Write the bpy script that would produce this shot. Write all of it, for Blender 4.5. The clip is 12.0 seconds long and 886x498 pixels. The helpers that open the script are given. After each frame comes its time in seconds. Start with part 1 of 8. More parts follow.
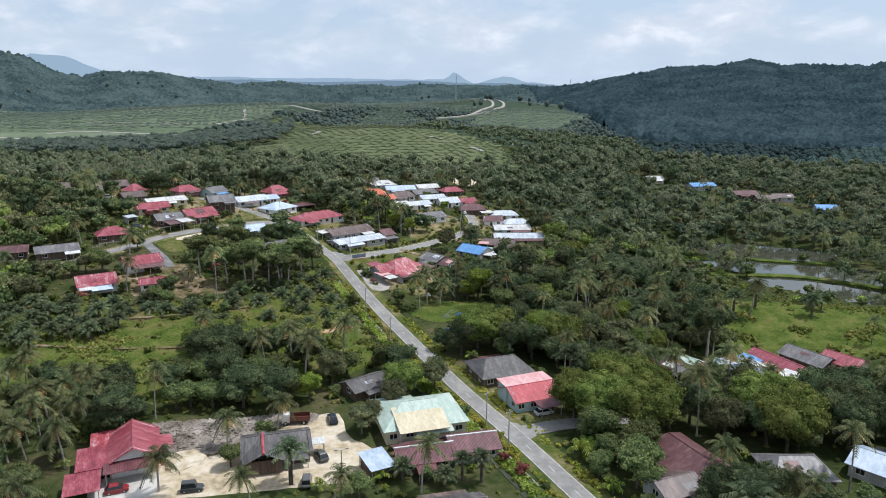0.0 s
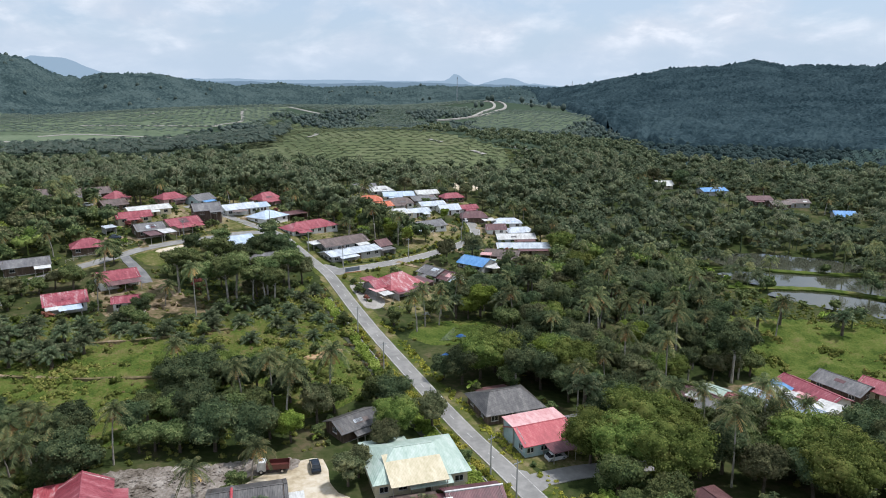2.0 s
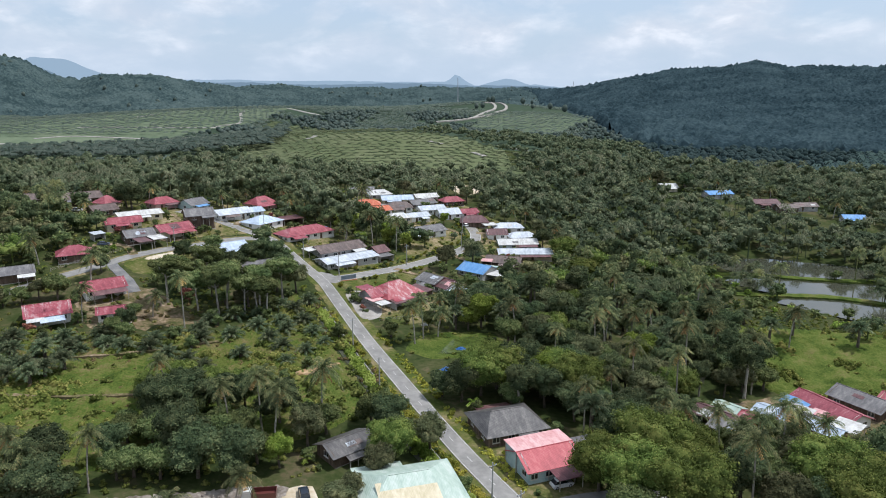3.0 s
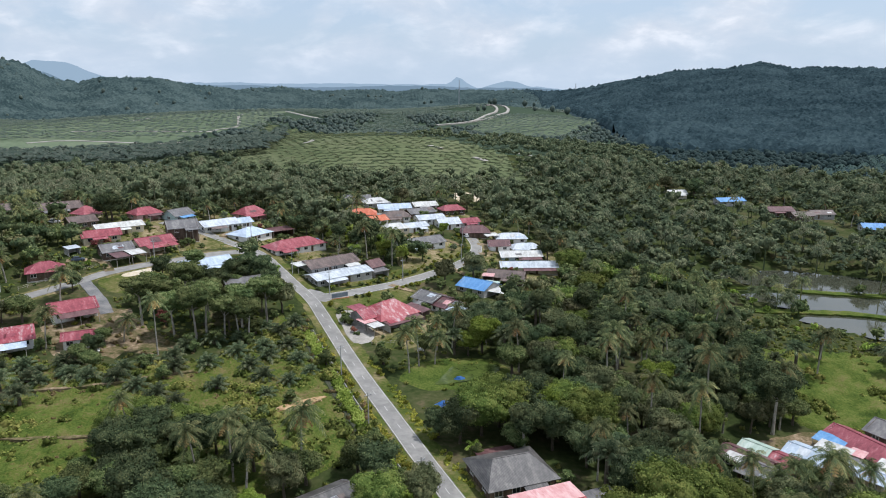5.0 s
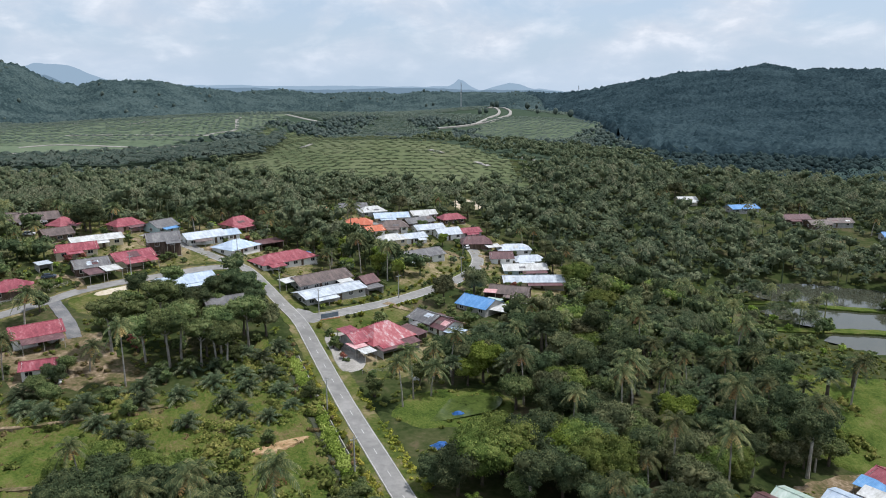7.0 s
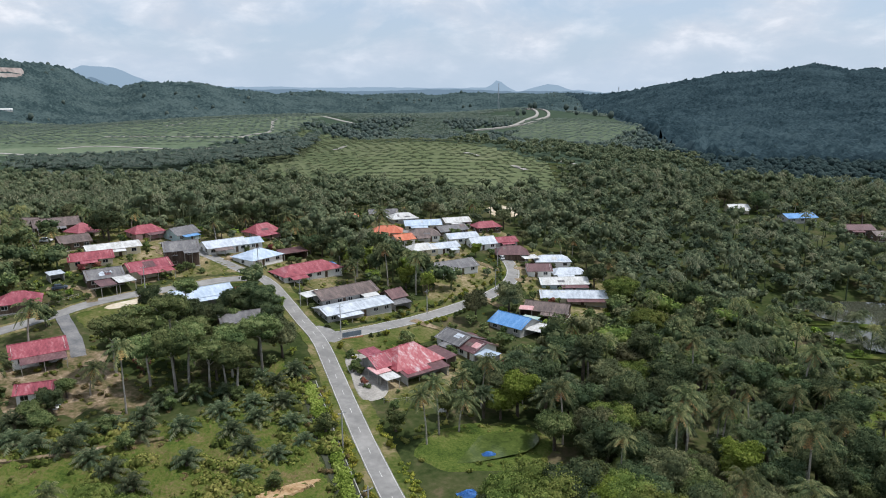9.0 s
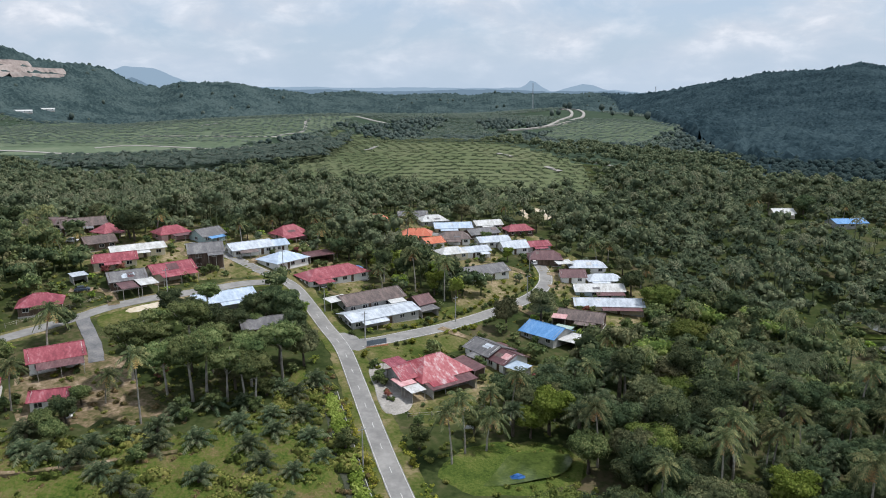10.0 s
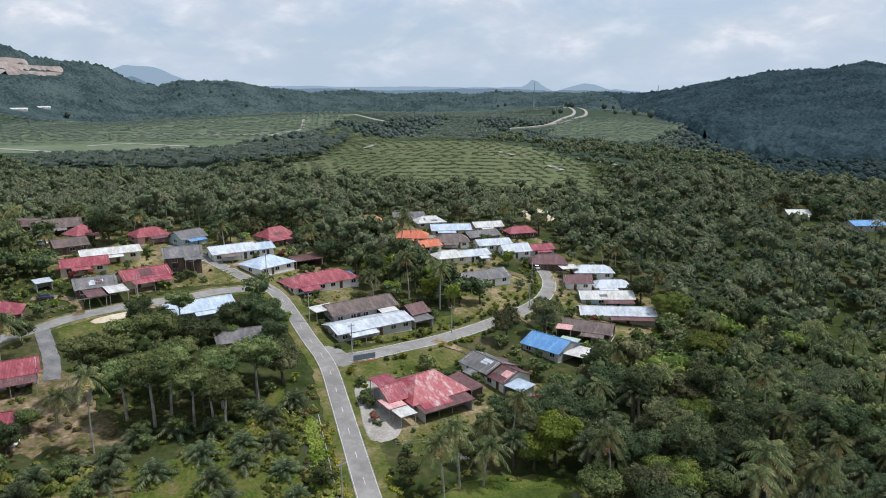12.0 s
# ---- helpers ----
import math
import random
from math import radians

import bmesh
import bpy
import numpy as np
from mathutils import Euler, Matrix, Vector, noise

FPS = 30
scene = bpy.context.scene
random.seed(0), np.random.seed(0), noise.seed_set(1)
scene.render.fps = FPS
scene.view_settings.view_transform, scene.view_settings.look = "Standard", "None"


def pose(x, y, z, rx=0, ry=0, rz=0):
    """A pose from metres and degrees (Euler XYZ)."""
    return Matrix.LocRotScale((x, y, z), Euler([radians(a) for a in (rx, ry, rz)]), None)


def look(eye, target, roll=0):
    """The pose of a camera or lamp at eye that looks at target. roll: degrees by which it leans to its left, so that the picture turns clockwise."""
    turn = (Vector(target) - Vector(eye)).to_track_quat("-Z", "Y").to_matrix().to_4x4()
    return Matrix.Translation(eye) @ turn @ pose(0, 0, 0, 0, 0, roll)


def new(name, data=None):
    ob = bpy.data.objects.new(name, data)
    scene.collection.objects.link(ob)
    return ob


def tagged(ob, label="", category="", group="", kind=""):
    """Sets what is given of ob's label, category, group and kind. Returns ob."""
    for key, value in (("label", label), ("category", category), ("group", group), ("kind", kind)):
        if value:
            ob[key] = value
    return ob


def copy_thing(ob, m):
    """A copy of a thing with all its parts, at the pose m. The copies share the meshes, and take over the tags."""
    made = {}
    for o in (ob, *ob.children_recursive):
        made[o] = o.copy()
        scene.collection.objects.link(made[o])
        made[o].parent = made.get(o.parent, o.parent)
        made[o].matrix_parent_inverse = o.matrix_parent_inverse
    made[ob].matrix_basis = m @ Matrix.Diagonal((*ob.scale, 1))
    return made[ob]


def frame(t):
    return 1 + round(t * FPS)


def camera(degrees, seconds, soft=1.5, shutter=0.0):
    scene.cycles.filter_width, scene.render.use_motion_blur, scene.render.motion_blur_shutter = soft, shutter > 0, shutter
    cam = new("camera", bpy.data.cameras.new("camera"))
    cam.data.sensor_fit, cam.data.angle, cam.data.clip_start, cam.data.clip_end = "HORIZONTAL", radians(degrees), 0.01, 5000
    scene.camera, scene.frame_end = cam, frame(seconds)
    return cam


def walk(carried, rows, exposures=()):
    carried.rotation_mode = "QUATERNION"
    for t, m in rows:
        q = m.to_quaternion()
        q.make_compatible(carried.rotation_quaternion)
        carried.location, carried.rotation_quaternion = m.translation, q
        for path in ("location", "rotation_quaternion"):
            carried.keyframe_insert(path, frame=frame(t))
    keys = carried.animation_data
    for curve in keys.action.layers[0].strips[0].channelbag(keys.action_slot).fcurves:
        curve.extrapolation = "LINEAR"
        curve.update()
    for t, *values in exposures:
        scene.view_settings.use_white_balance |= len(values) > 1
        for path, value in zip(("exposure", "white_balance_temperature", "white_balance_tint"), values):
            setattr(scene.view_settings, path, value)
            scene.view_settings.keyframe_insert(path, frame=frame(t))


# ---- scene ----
import itertools
cam = camera(65.0, 12.0, soft=1.0)
PATH = [
    (0, (0.04, -0.06, 62.06), (0.02, 99.94, 38.77), 0.24),
    (1, (0.24, 8.72, 61.93), (0.14, 108.72, 38.72), 0.21),
    (2, (0.59, 17.12, 61.95), (0.39, 117.12, 38.87), 0.16),
    (3, (1.04, 25.27, 62.10), (0.72, 125.27, 39.16), 0.11),
    (4, (1.56, 33.29, 62.34), (1.11, 133.29, 39.56), 0.06),
    (5, (2.12, 41.25, 62.62), (1.52, 141.25, 40.00), 0.00),
    (6, (2.68, 49.22, 62.88), (1.91, 149.21, 40.42), -0.05),
    (6.5, (2.95, 53.21, 62.99), (2.09, 153.21, 40.60), -0.08),
    (7, (3.21, 57.21, 63.07), (2.26, 157.21, 40.76), -0.10),
    (7.1, (3.26, 58.01, 63.09), (1.91, 158.00, 40.78), -0.10),
    (7.2, (3.31, 58.82, 63.10), (1.34, 158.80, 40.81), -0.11),
    (7.4, (3.41, 60.42, 63.12), (0.33, 160.37, 40.85), -0.11),
    (7.7, (3.55, 62.83, 63.14), (-0.55, 162.74, 40.91), -0.12),
    (8.0, (3.68, 65.23, 63.14), (-0.89, 165.13, 40.94), -0.13),
    (8.4, (3.83, 68.44, 63.11), (-1.04, 168.33, 40.96), -0.15),
    (8.8, (3.97, 71.65, 63.05), (-1.10, 171.52, 40.93), -0.15),
    (8.9, (4.00, 72.45, 63.03), (-1.26, 172.31, 40.91), -0.15),
    (9.0, (4.03, 73.25, 63.00), (-2.22, 173.05, 40.90), -0.16),
    (9.1, (4.06, 74.05, 62.98), (-3.85, 173.74, 40.88), -0.16),
    (9.2, (4.09, 74.85, 62.95), (-5.45, 174.39, 40.85), -0.16),
    (9.3, (4.12, 75.65, 62.91), (-6.27, 175.11, 40.83), -0.16),
    (9.4, (4.14, 76.44, 62.88), (-6.67, 175.86, 40.80), -0.16),
    (9.5, (4.16, 77.24, 62.84), (-6.79, 176.64, 40.76), -0.16),
    (10, (4.25, 81.20, 62.60), (-6.74, 180.60, 40.54), -0.16),
    (11, (4.28, 89.00, 61.85), (-6.80, 188.39, 39.78), -0.14),
    (12, (4.09, 96.54, 60.66), (-7.07, 195.91, 38.53), -0.10),
]
walk(cam, [(t, look(eye, target, roll)) for t, eye, target, roll in PATH], [(0, 0.15, 5980, 12), (6, 0.12, 6020, 12), (9, 0.06, 6060, 12), (12, 0.01, 6080, 12)])

# ---- light ----
SUN_TO = Vector((0.42, 0.10, 0.90)).normalized()
sun_elevation = math.asin(SUN_TO.z)
sun_azimuth = math.atan2(SUN_TO.x, SUN_TO.y)

world = bpy.data.worlds.new("world")
scene.world = world
world.use_nodes = True
wt = world.node_tree
wt.nodes.clear()
w_out = wt.nodes.new("ShaderNodeOutputWorld")
w_back = wt.nodes.new("ShaderNodeBackground")
w_back.inputs[1].default_value = 0.11
w_sky = wt.nodes.new("ShaderNodeTexSky")
w_sky.sky_type = "NISHITA"
w_sky.sun_disc = False
w_sky.sun_elevation = sun_elevation
w_sky.sun_rotation = sun_azimuth
w_sky.air_density = 1.0
w_sky.dust_density = 1.5
w_sky.ozone_density = 1.0
# a broken cloud deck over the whole sky, flattened towards the horizon
w_tc = wt.nodes.new("ShaderNodeTexCoord")
w_sep = wt.nodes.new("ShaderNodeSeparateXYZ")
wt.links.new(w_tc.outputs["Generated"], w_sep.inputs[0])


def w_math(op, a, b=0.0):
    n = wt.nodes.new("ShaderNodeMath")
    n.operation = op
    for k, v in enumerate((a, b)):
        if isinstance(v, (int, float)):
            n.inputs[k].default_value = v
        else:
            wt.links.new(v, n.inputs[k])
    return n.outputs[0]


w_up = w_math("ADD", w_math("MAXIMUM", w_sep.outputs[2], 0.0), 0.42)
w_comb = wt.nodes.new("ShaderNodeCombineXYZ")
wt.links.new(w_math("DIVIDE", w_sep.outputs[0], w_up), w_comb.inputs[0])
wt.links.new(w_math("DIVIDE", w_sep.outputs[1], w_up), w_comb.inputs[1])


def w_noise(scale, detail, rough, offset):
    mp = wt.nodes.new("ShaderNodeMapping")
    mp.inputs["Location"].default_value = (offset, offset * 0.7, 0)
    wt.links.new(w_comb.outputs[0], mp.inputs["Vector"])
    n = wt.nodes.new("ShaderNodeTexNoise")
    n.inputs["Scale"].default_value = scale
    n.inputs["Detail"].default_value = detail
    n.inputs["Roughness"].default_value = rough
    n.inputs["Distortion"].default_value = 0.25
    wt.links.new(mp.outputs[0], n.inputs["Vector"])
    return n.outputs[0]


def w_ramp(fac, stops):
    r = wt.nodes.new("ShaderNodeValToRGB")
    while len(r.color_ramp.elements) < len(stops):
        r.color_ramp.elements.new(0.5)
    for e, (p, c) in zip(r.color_ramp.elements, stops):
        e.position, e.color = p, (*c, 1)
    wt.links.new(fac, r.inputs[0])
    return r.outputs[0]


w_cover = w_ramp(w_noise(2.6, 7, 0.55, 3.1), [(0.40, (0, 0, 0)), (0.58, (1, 1, 1))])
w_shade = w_ramp(w_noise(6.5, 8, 0.58, 7.7), [(0.34, (5.2, 5.75, 6.3)), (0.50, (6.2, 6.5, 6.8)), (0.62, (8.0, 8.0, 8.0))])
# pale haze low over the horizon
w_low = w_ramp(w_math("MAXIMUM", w_sep.outputs[2], 0.0), [(0.0, (1, 1, 1)), (0.035, (0.75, 0.75, 0.75)), (0.085, (0, 0, 0))])


def w_mix(fac, a, b):
    n = wt.nodes.new("ShaderNodeMix")
    n.data_type = "RGBA"
    wt.links.new(fac, n.inputs[0])
    for k, v in ((6, a), (7, b)):
        if isinstance(v, tuple):
            n.inputs[k].default_value = (*v, 1)
        else:
            wt.links.new(v, n.inputs[k])
    return n.outputs[2]


w_thin = w_mix(w_math("ADD", w_math("MULTIPLY", w_cover, 0.0), 0.72), w_sky.outputs[0], (4.9, 5.8, 6.7))
w_cloud = w_mix(w_math("MULTIPLY", w_cover, 0.9), w_thin, w_shade)
w_all = w_mix(w_math("MULTIPLY", w_low, 0.85), w_cloud, (4.7, 5.55, 6.35))
wt.links.new(w_all, w_back.inputs[0])
wt.links.new(w_back.outputs[0], w_out.inputs[0])

sun = new("sun", bpy.data.lights.new("sun", "SUN"))
sun.data.energy = 3.6
sun.data.angle = radians(0.6)
sun.data.color = (1.0, 0.955, 0.89)
sun.matrix_world = look(SUN_TO * 300, (0, 0, 0))

# ---- materials ----
def material(name, tones, scale=1.0, fine=8.0, rough=0.8, bump=0.0, metal=0.0, vary=0.0, stretch=(1, 1, 1), island=0.0, spec=0.3, bands=None, thin=0.0, mix=0.62, span=(0.37, 0.63)):
    """Two scales of noise through a ramp of tones. vary: value spread between objects; island: between loose pieces;
    bands: (ribs per metre, depth) of sheet ribs that run along local y."""
    m = bpy.data.materials.new(name)
    m.use_nodes = True
    nt = m.node_tree
    bsdf = nt.nodes["Principled BSDF"]
    bsdf.inputs["Roughness"].default_value = rough
    bsdf.inputs["Metallic"].default_value = metal
    bsdf.inputs["Specular IOR Level"].default_value = spec
    tc = nt.nodes.new("ShaderNodeTexCoord")
    mp = nt.nodes.new("ShaderNodeMapping")
    mp.inputs["Scale"].default_value = stretch
    nt.links.new(tc.outputs["Object"], mp.inputs["Vector"])

    def tex(s, d, r=0.6):
        n = nt.nodes.new("ShaderNodeTexNoise")
        n.inputs["Scale"].default_value = s
        n.inputs["Detail"].default_value = d
        n.inputs["Roughness"].default_value = r
        nt.links.new(mp.outputs[0], n.inputs["Vector"])
        return n.outputs[0]

    def calc(op, a, b):
        n = nt.nodes.new("ShaderNodeMath")
        n.operation = op
        for k, v in enumerate((a, b)):
            if isinstance(v, (int, float)):
                n.inputs[k].default_value = v
            else:
                nt.links.new(v, n.inputs[k])
        return n.outputs[0]

    coarse, small = tex(scale, 4), tex(fine, 5)
    fac = calc("ADD", calc("MULTIPLY", coarse, mix), calc("MULTIPLY", small, 1 - mix))
    if island:
        geo = nt.nodes.new("ShaderNodeNewGeometry")
        fac = calc("ADD", fac, calc("MULTIPLY", calc("SUBTRACT", geo.outputs["Random Per Island"], 0.5), island))
    info = nt.nodes.new("ShaderNodeObjectInfo")
    ramp = nt.nodes.new("ShaderNodeValToRGB")
    lo, hi = span
    while len(ramp.color_ramp.elements) < len(tones):
        ramp.color_ramp.elements.new(0.5)
    for k, (e, c) in enumerate(zip(ramp.color_ramp.elements, tones)):
        e.position, e.color = lo + (hi - lo) * k / max(1, len(tones) - 1), (*c, 1)
    nt.links.new(fac, ramp.inputs[0])
    colour = ramp.outputs[0]
    if vary:
        hsv = nt.nodes.new("ShaderNodeHueSaturation")
        nt.links.new(calc("ADD", calc("MULTIPLY", info.outputs["Random"], 2 * vary), 1 - vary), hsv.inputs["Value"])
        nt.links.new(calc("ADD", calc("MULTIPLY", info.outputs["Random"], 0.05 * min(1, vary * 2)), 0.5 - 0.018 * min(1, vary * 2)), hsv.inputs["Hue"])
        nt.links.new(colour, hsv.inputs["Color"])
        colour = hsv.outputs[0]
    nt.links.new(colour, bsdf.inputs["Base Color"])
    height_in = None
    if bands:
        wave = nt.nodes.new("ShaderNodeTexWave")
        wave.wave_type, wave.bands_direction = "BANDS", "X"
        wave.inputs["Scale"].default_value = bands[0] / math.tau * 2
        nt.links.new(tc.outputs["Object"], wave.inputs["Vector"])
        b = nt.nodes.new("ShaderNodeBump")
        b.inputs["Strength"].default_value = 0.5
        b.inputs["Distance"].default_value = bands[1]
        nt.links.new(wave.outputs[1], b.inputs["Height"])
        height_in = b.outputs[0]
        nt.links.new(height_in, bsdf.inputs["Normal"])
    if bump:
        b = nt.nodes.new("ShaderNodeBump")
        b.inputs["Strength"].default_value = 0.6
        b.inputs["Distance"].default_value = bump
        nt.links.new(small, b.inputs["Height"])
        if height_in:
            nt.links.new(height_in, b.inputs["Normal"])
        nt.links.new(b.outputs[0], bsdf.inputs["Normal"])
    if thin:
        tr = nt.nodes.new("ShaderNodeBsdfTranslucent")
        mx = nt.nodes.new("ShaderNodeMixShader")
        mx.inputs[0].default_value = thin
        nt.links.new(colour, tr.inputs[0])
        nt.links.new(bsdf.outputs[0], mx.inputs[1])
        nt.links.new(tr.outputs[0], mx.inputs[2])
        nt.links.new(mx.outputs[0], nt.nodes["Material Output"].inputs[0])
    return m


M = {}
M["ground"] = material("ground_cover", [(0.022, 0.032, 0.011), (0.038, 0.052, 0.017), (0.062, 0.068, 0.028), (0.11, 0.09, 0.052)], 0.06, 0.7, 0.95, 0.15, spec=0.02)
M["lawn"] = material("lawn_grass", [(0.042, 0.062, 0.014), (0.074, 0.093, 0.023), (0.118, 0.115, 0.042), (0.20, 0.165, 0.088)], 0.16, 1.4, 0.95, 0.05, spec=0.02)
M["dry"] = material("dry_grass", [(0.052, 0.068, 0.018), (0.098, 0.104, 0.035), (0.178, 0.152, 0.074), (0.31, 0.245, 0.155)], 0.14, 1.4, 0.95, 0.05, spec=0.02)
M["soil"] = material("bare_soil", [(0.050, 0.062, 0.020), (0.110, 0.096, 0.046), (0.20, 0.15, 0.095), (0.33, 0.26, 0.18)], 0.2, 1.3, 0.95, 0.05, spec=0.02)
M["sand"] = material("packed_sand", [(0.28, 0.23, 0.15), (0.42, 0.35, 0.24), (0.52, 0.45, 0.34), (0.58, 0.53, 0.43)], 0.16, 0.9, 0.95, 0.03, spec=0.02)
M["orange"] = material("orange_earth", [(0.22, 0.14, 0.07), (0.36, 0.24, 0.13), (0.46, 0.35, 0.22)], 0.5, 2.6, 0.95, 0.05, spec=0.02)
M["rubble"] = material("grey_rubble", [(0.085, 0.070, 0.055), (0.175, 0.150, 0.125), (0.25, 0.22, 0.19), (0.36, 0.325, 0.285)], 0.35, 2.2, 0.95, 0.12, spec=0.02)
M["asphalt"] = material("worn_asphalt", [(0.175, 0.170, 0.160), (0.225, 0.218, 0.205), (0.285, 0.276, 0.258)], 0.18, 0.9, 0.9, 0.01)
M["old_asphalt"] = material("patched_asphalt", [(0.10, 0.10, 0.105), (0.16, 0.16, 0.16), (0.24, 0.23, 0.22)], 0.3, 3.0, 0.9, 0.01)
M["line"] = material("road_paint", [(0.34, 0.335, 0.315), (0.50, 0.49, 0.46), (0.62, 0.61, 0.575)], 0.8, 6.0, 0.7)
M["concrete"] = material("pale_concrete", [(0.36, 0.345, 0.31), (0.47, 0.45, 0.41), (0.56, 0.535, 0.485)], 0.25, 3.0, 0.9, 0.01)
M["old_concrete"] = material("stained_concrete", [(0.22, 0.205, 0.18), (0.31, 0.29, 0.26), (0.40, 0.375, 0.335)], 0.3, 2.4, 0.9, 0.01)
M["drain"] = material("mossy_drain", [(0.03, 0.035, 0.02), (0.06, 0.065, 0.04)], 0.5, 4.0, 0.9)
M["water"] = material("pond_water", [(0.045, 0.05, 0.035), (0.07, 0.07, 0.05)], 0.05, 0.6, 0.06, 0.0, spec=0.5)
M["algae"] = material("algae_water", [(0.034, 0.052, 0.013), (0.060, 0.084, 0.020), (0.098, 0.122, 0.032)], 0.35, 2.2, 0.18, 0.0)


def roof_mat(key, tones, rough=0.45, metal=0.0, vary=0.06):
    M[key] = material(key, tones, 0.45, 1.9, rough, 0.0, metal, vary, stretch=(1.5, 0.5, 1), spec=0.4, bands=(4.0, 0.03))


roof_mat("roof_red", [(0.15, 0.030, 0.042), (0.235, 0.045, 0.062), (0.29, 0.072, 0.09), (0.37, 0.16, 0.175)])
roof_mat("roof_worn_red", [(0.20, 0.032, 0.045), (0.28, 0.048, 0.064), (0.32, 0.075, 0.09), (0.38, 0.19, 0.20), (0.46, 0.36, 0.36)])
roof_mat("roof_pink", [(0.46, 0.20, 0.20), (0.56, 0.31, 0.31), (0.62, 0.44, 0.43)])
roof_mat("roof_maroon", [(0.075, 0.034, 0.036), (0.115, 0.052, 0.054), (0.175, 0.095, 0.09)])
roof_mat("roof_wine", [(0.070, 0.022, 0.027), (0.112, 0.035, 0.042), (0.165, 0.066, 0.070)])
roof_mat("roof_slate", [(0.048, 0.046, 0.046), (0.085, 0.080, 0.078), (0.155, 0.145, 0.135)])
roof_mat("roof_crimson", [(0.27, 0.032, 0.048), (0.37, 0.052, 0.070), (0.44, 0.11, 0.12)])
roof_mat("roof_brown", [(0.07, 0.05, 0.045), (0.12, 0.09, 0.08), (0.21, 0.15, 0.13)])
roof_mat("roof_grey", [(0.085, 0.082, 0.085), (0.14, 0.135, 0.135), (0.23, 0.22, 0.21)])
roof_mat("roof_zinc", [(0.33, 0.36, 0.40), (0.48, 0.52, 0.56), (0.60, 0.63, 0.66)], 0.35)
roof_mat("roof_white", [(0.36, 0.35, 0.32), (0.52, 0.52, 0.50), (0.64, 0.64, 0.63)], 0.45)
roof_mat("roof_sky", [(0.30, 0.37, 0.46), (0.41, 0.49, 0.58), (0.54, 0.60, 0.66)], 0.4)
roof_mat("roof_blue", [(0.07, 0.20, 0.42), (0.11, 0.27, 0.52), (0.20, 0.36, 0.58)], 0.4)
roof_mat("roof_green", [(0.29, 0.38, 0.32), (0.38, 0.47, 0.40), (0.50, 0.56, 0.51)], 0.45)
roof_mat("roof_cream", [(0.43, 0.37, 0.24), (0.53, 0.46, 0.32), (0.62, 0.56, 0.43)], 0.5)
roof_mat("roof_orange", [(0.40, 0.09, 0.04), (0.50, 0.14, 0.07), (0.55, 0.22, 0.13)], 0.5)
M["wall_white"] = material("white_plaster", [(0.62, 0.61, 0.57), (0.74, 0.73, 0.70), (0.80, 0.79, 0.77)], 0.4, 3.0, 0.85, 0.01, vary=0.06)
M["wall_cream"] = material("cream_plaster", [(0.48, 0.42, 0.29), (0.60, 0.53, 0.38), (0.66, 0.60, 0.46)], 0.4, 3.0, 0.85, 0.01, vary=0.08)
M["wall_grey"] = material("grey_render", [(0.27, 0.26, 0.25), (0.38, 0.37, 0.35), (0.46, 0.45, 0.42)], 0.4, 3.0, 0.9, 0.01, vary=0.08)
M["wall_teal"] = material("teal_paint", [(0.26, 0.37, 0.38), (0.36, 0.46, 0.46), (0.44, 0.52, 0.51)], 0.4, 3.0, 0.85, 0.01)
M["wall_wood"] = material("dark_boards", [(0.06, 0.04, 0.03), (0.11, 0.075, 0.055), (0.18, 0.13, 0.10)], 0.6, 5.0, 0.85, 0.01, vary=0.12, stretch=(3, 3, 0.4))
M["wall_pink"] = material("faded_pink_paint", [(0.40, 0.22, 0.22), (0.52, 0.32, 0.31), (0.58, 0.42, 0.40)], 0.4, 3.0, 0.85, 0.01)
M["frame"] = material("window_frame", [(0.50, 0.49, 0.47), (0.62, 0.61, 0.58)], 1.0, 8.0, 0.6)
M["glass"] = material("dark_glass", [(0.012, 0.015, 0.018), (0.03, 0.034, 0.038)], 1.0, 5.0, 0.08, spec=0.6)
M["door"] = material("door_wood", [(0.07, 0.045, 0.03), (0.13, 0.085, 0.055)], 1.0, 9.0, 0.6, vary=0.2)
M["post"] = material("post_timber", [(0.30, 0.27, 0.23), (0.44, 0.41, 0.36)], 0.8, 6.0, 0.85)
M["pole"] = material("grey_pole", [(0.30, 0.295, 0.28), (0.42, 0.41, 0.39)], 0.8, 6.0, 0.75)
M["steel"] = material("dull_steel", [(0.35, 0.36, 0.37), (0.50, 0.51, 0.52)], 0.8, 6.0, 0.45, metal=0.7)
M["tarp"] = material("blue_tarpaulin", [(0.04, 0.15, 0.45), (0.07, 0.24, 0.60)], 0.6, 5.0, 0.5)
M["white_sheet"] = material("white_sheeting", [(0.68, 0.68, 0.66), (0.80, 0.80, 0.79)], 0.6, 5.0, 0.6)


def leaf_mat(key, tones, vary=0.30, island=0.30):
    M[key] = material(key, [(1.64 * r, 1.22 * g, 1.42 * b) for r, g, b in tones], 0.17, 2.4, 0.8, 0.06, 0.0, vary, island=island * 0.5, spec=0.06, thin=0.25, mix=0.60, span=(0.41, 0.59))


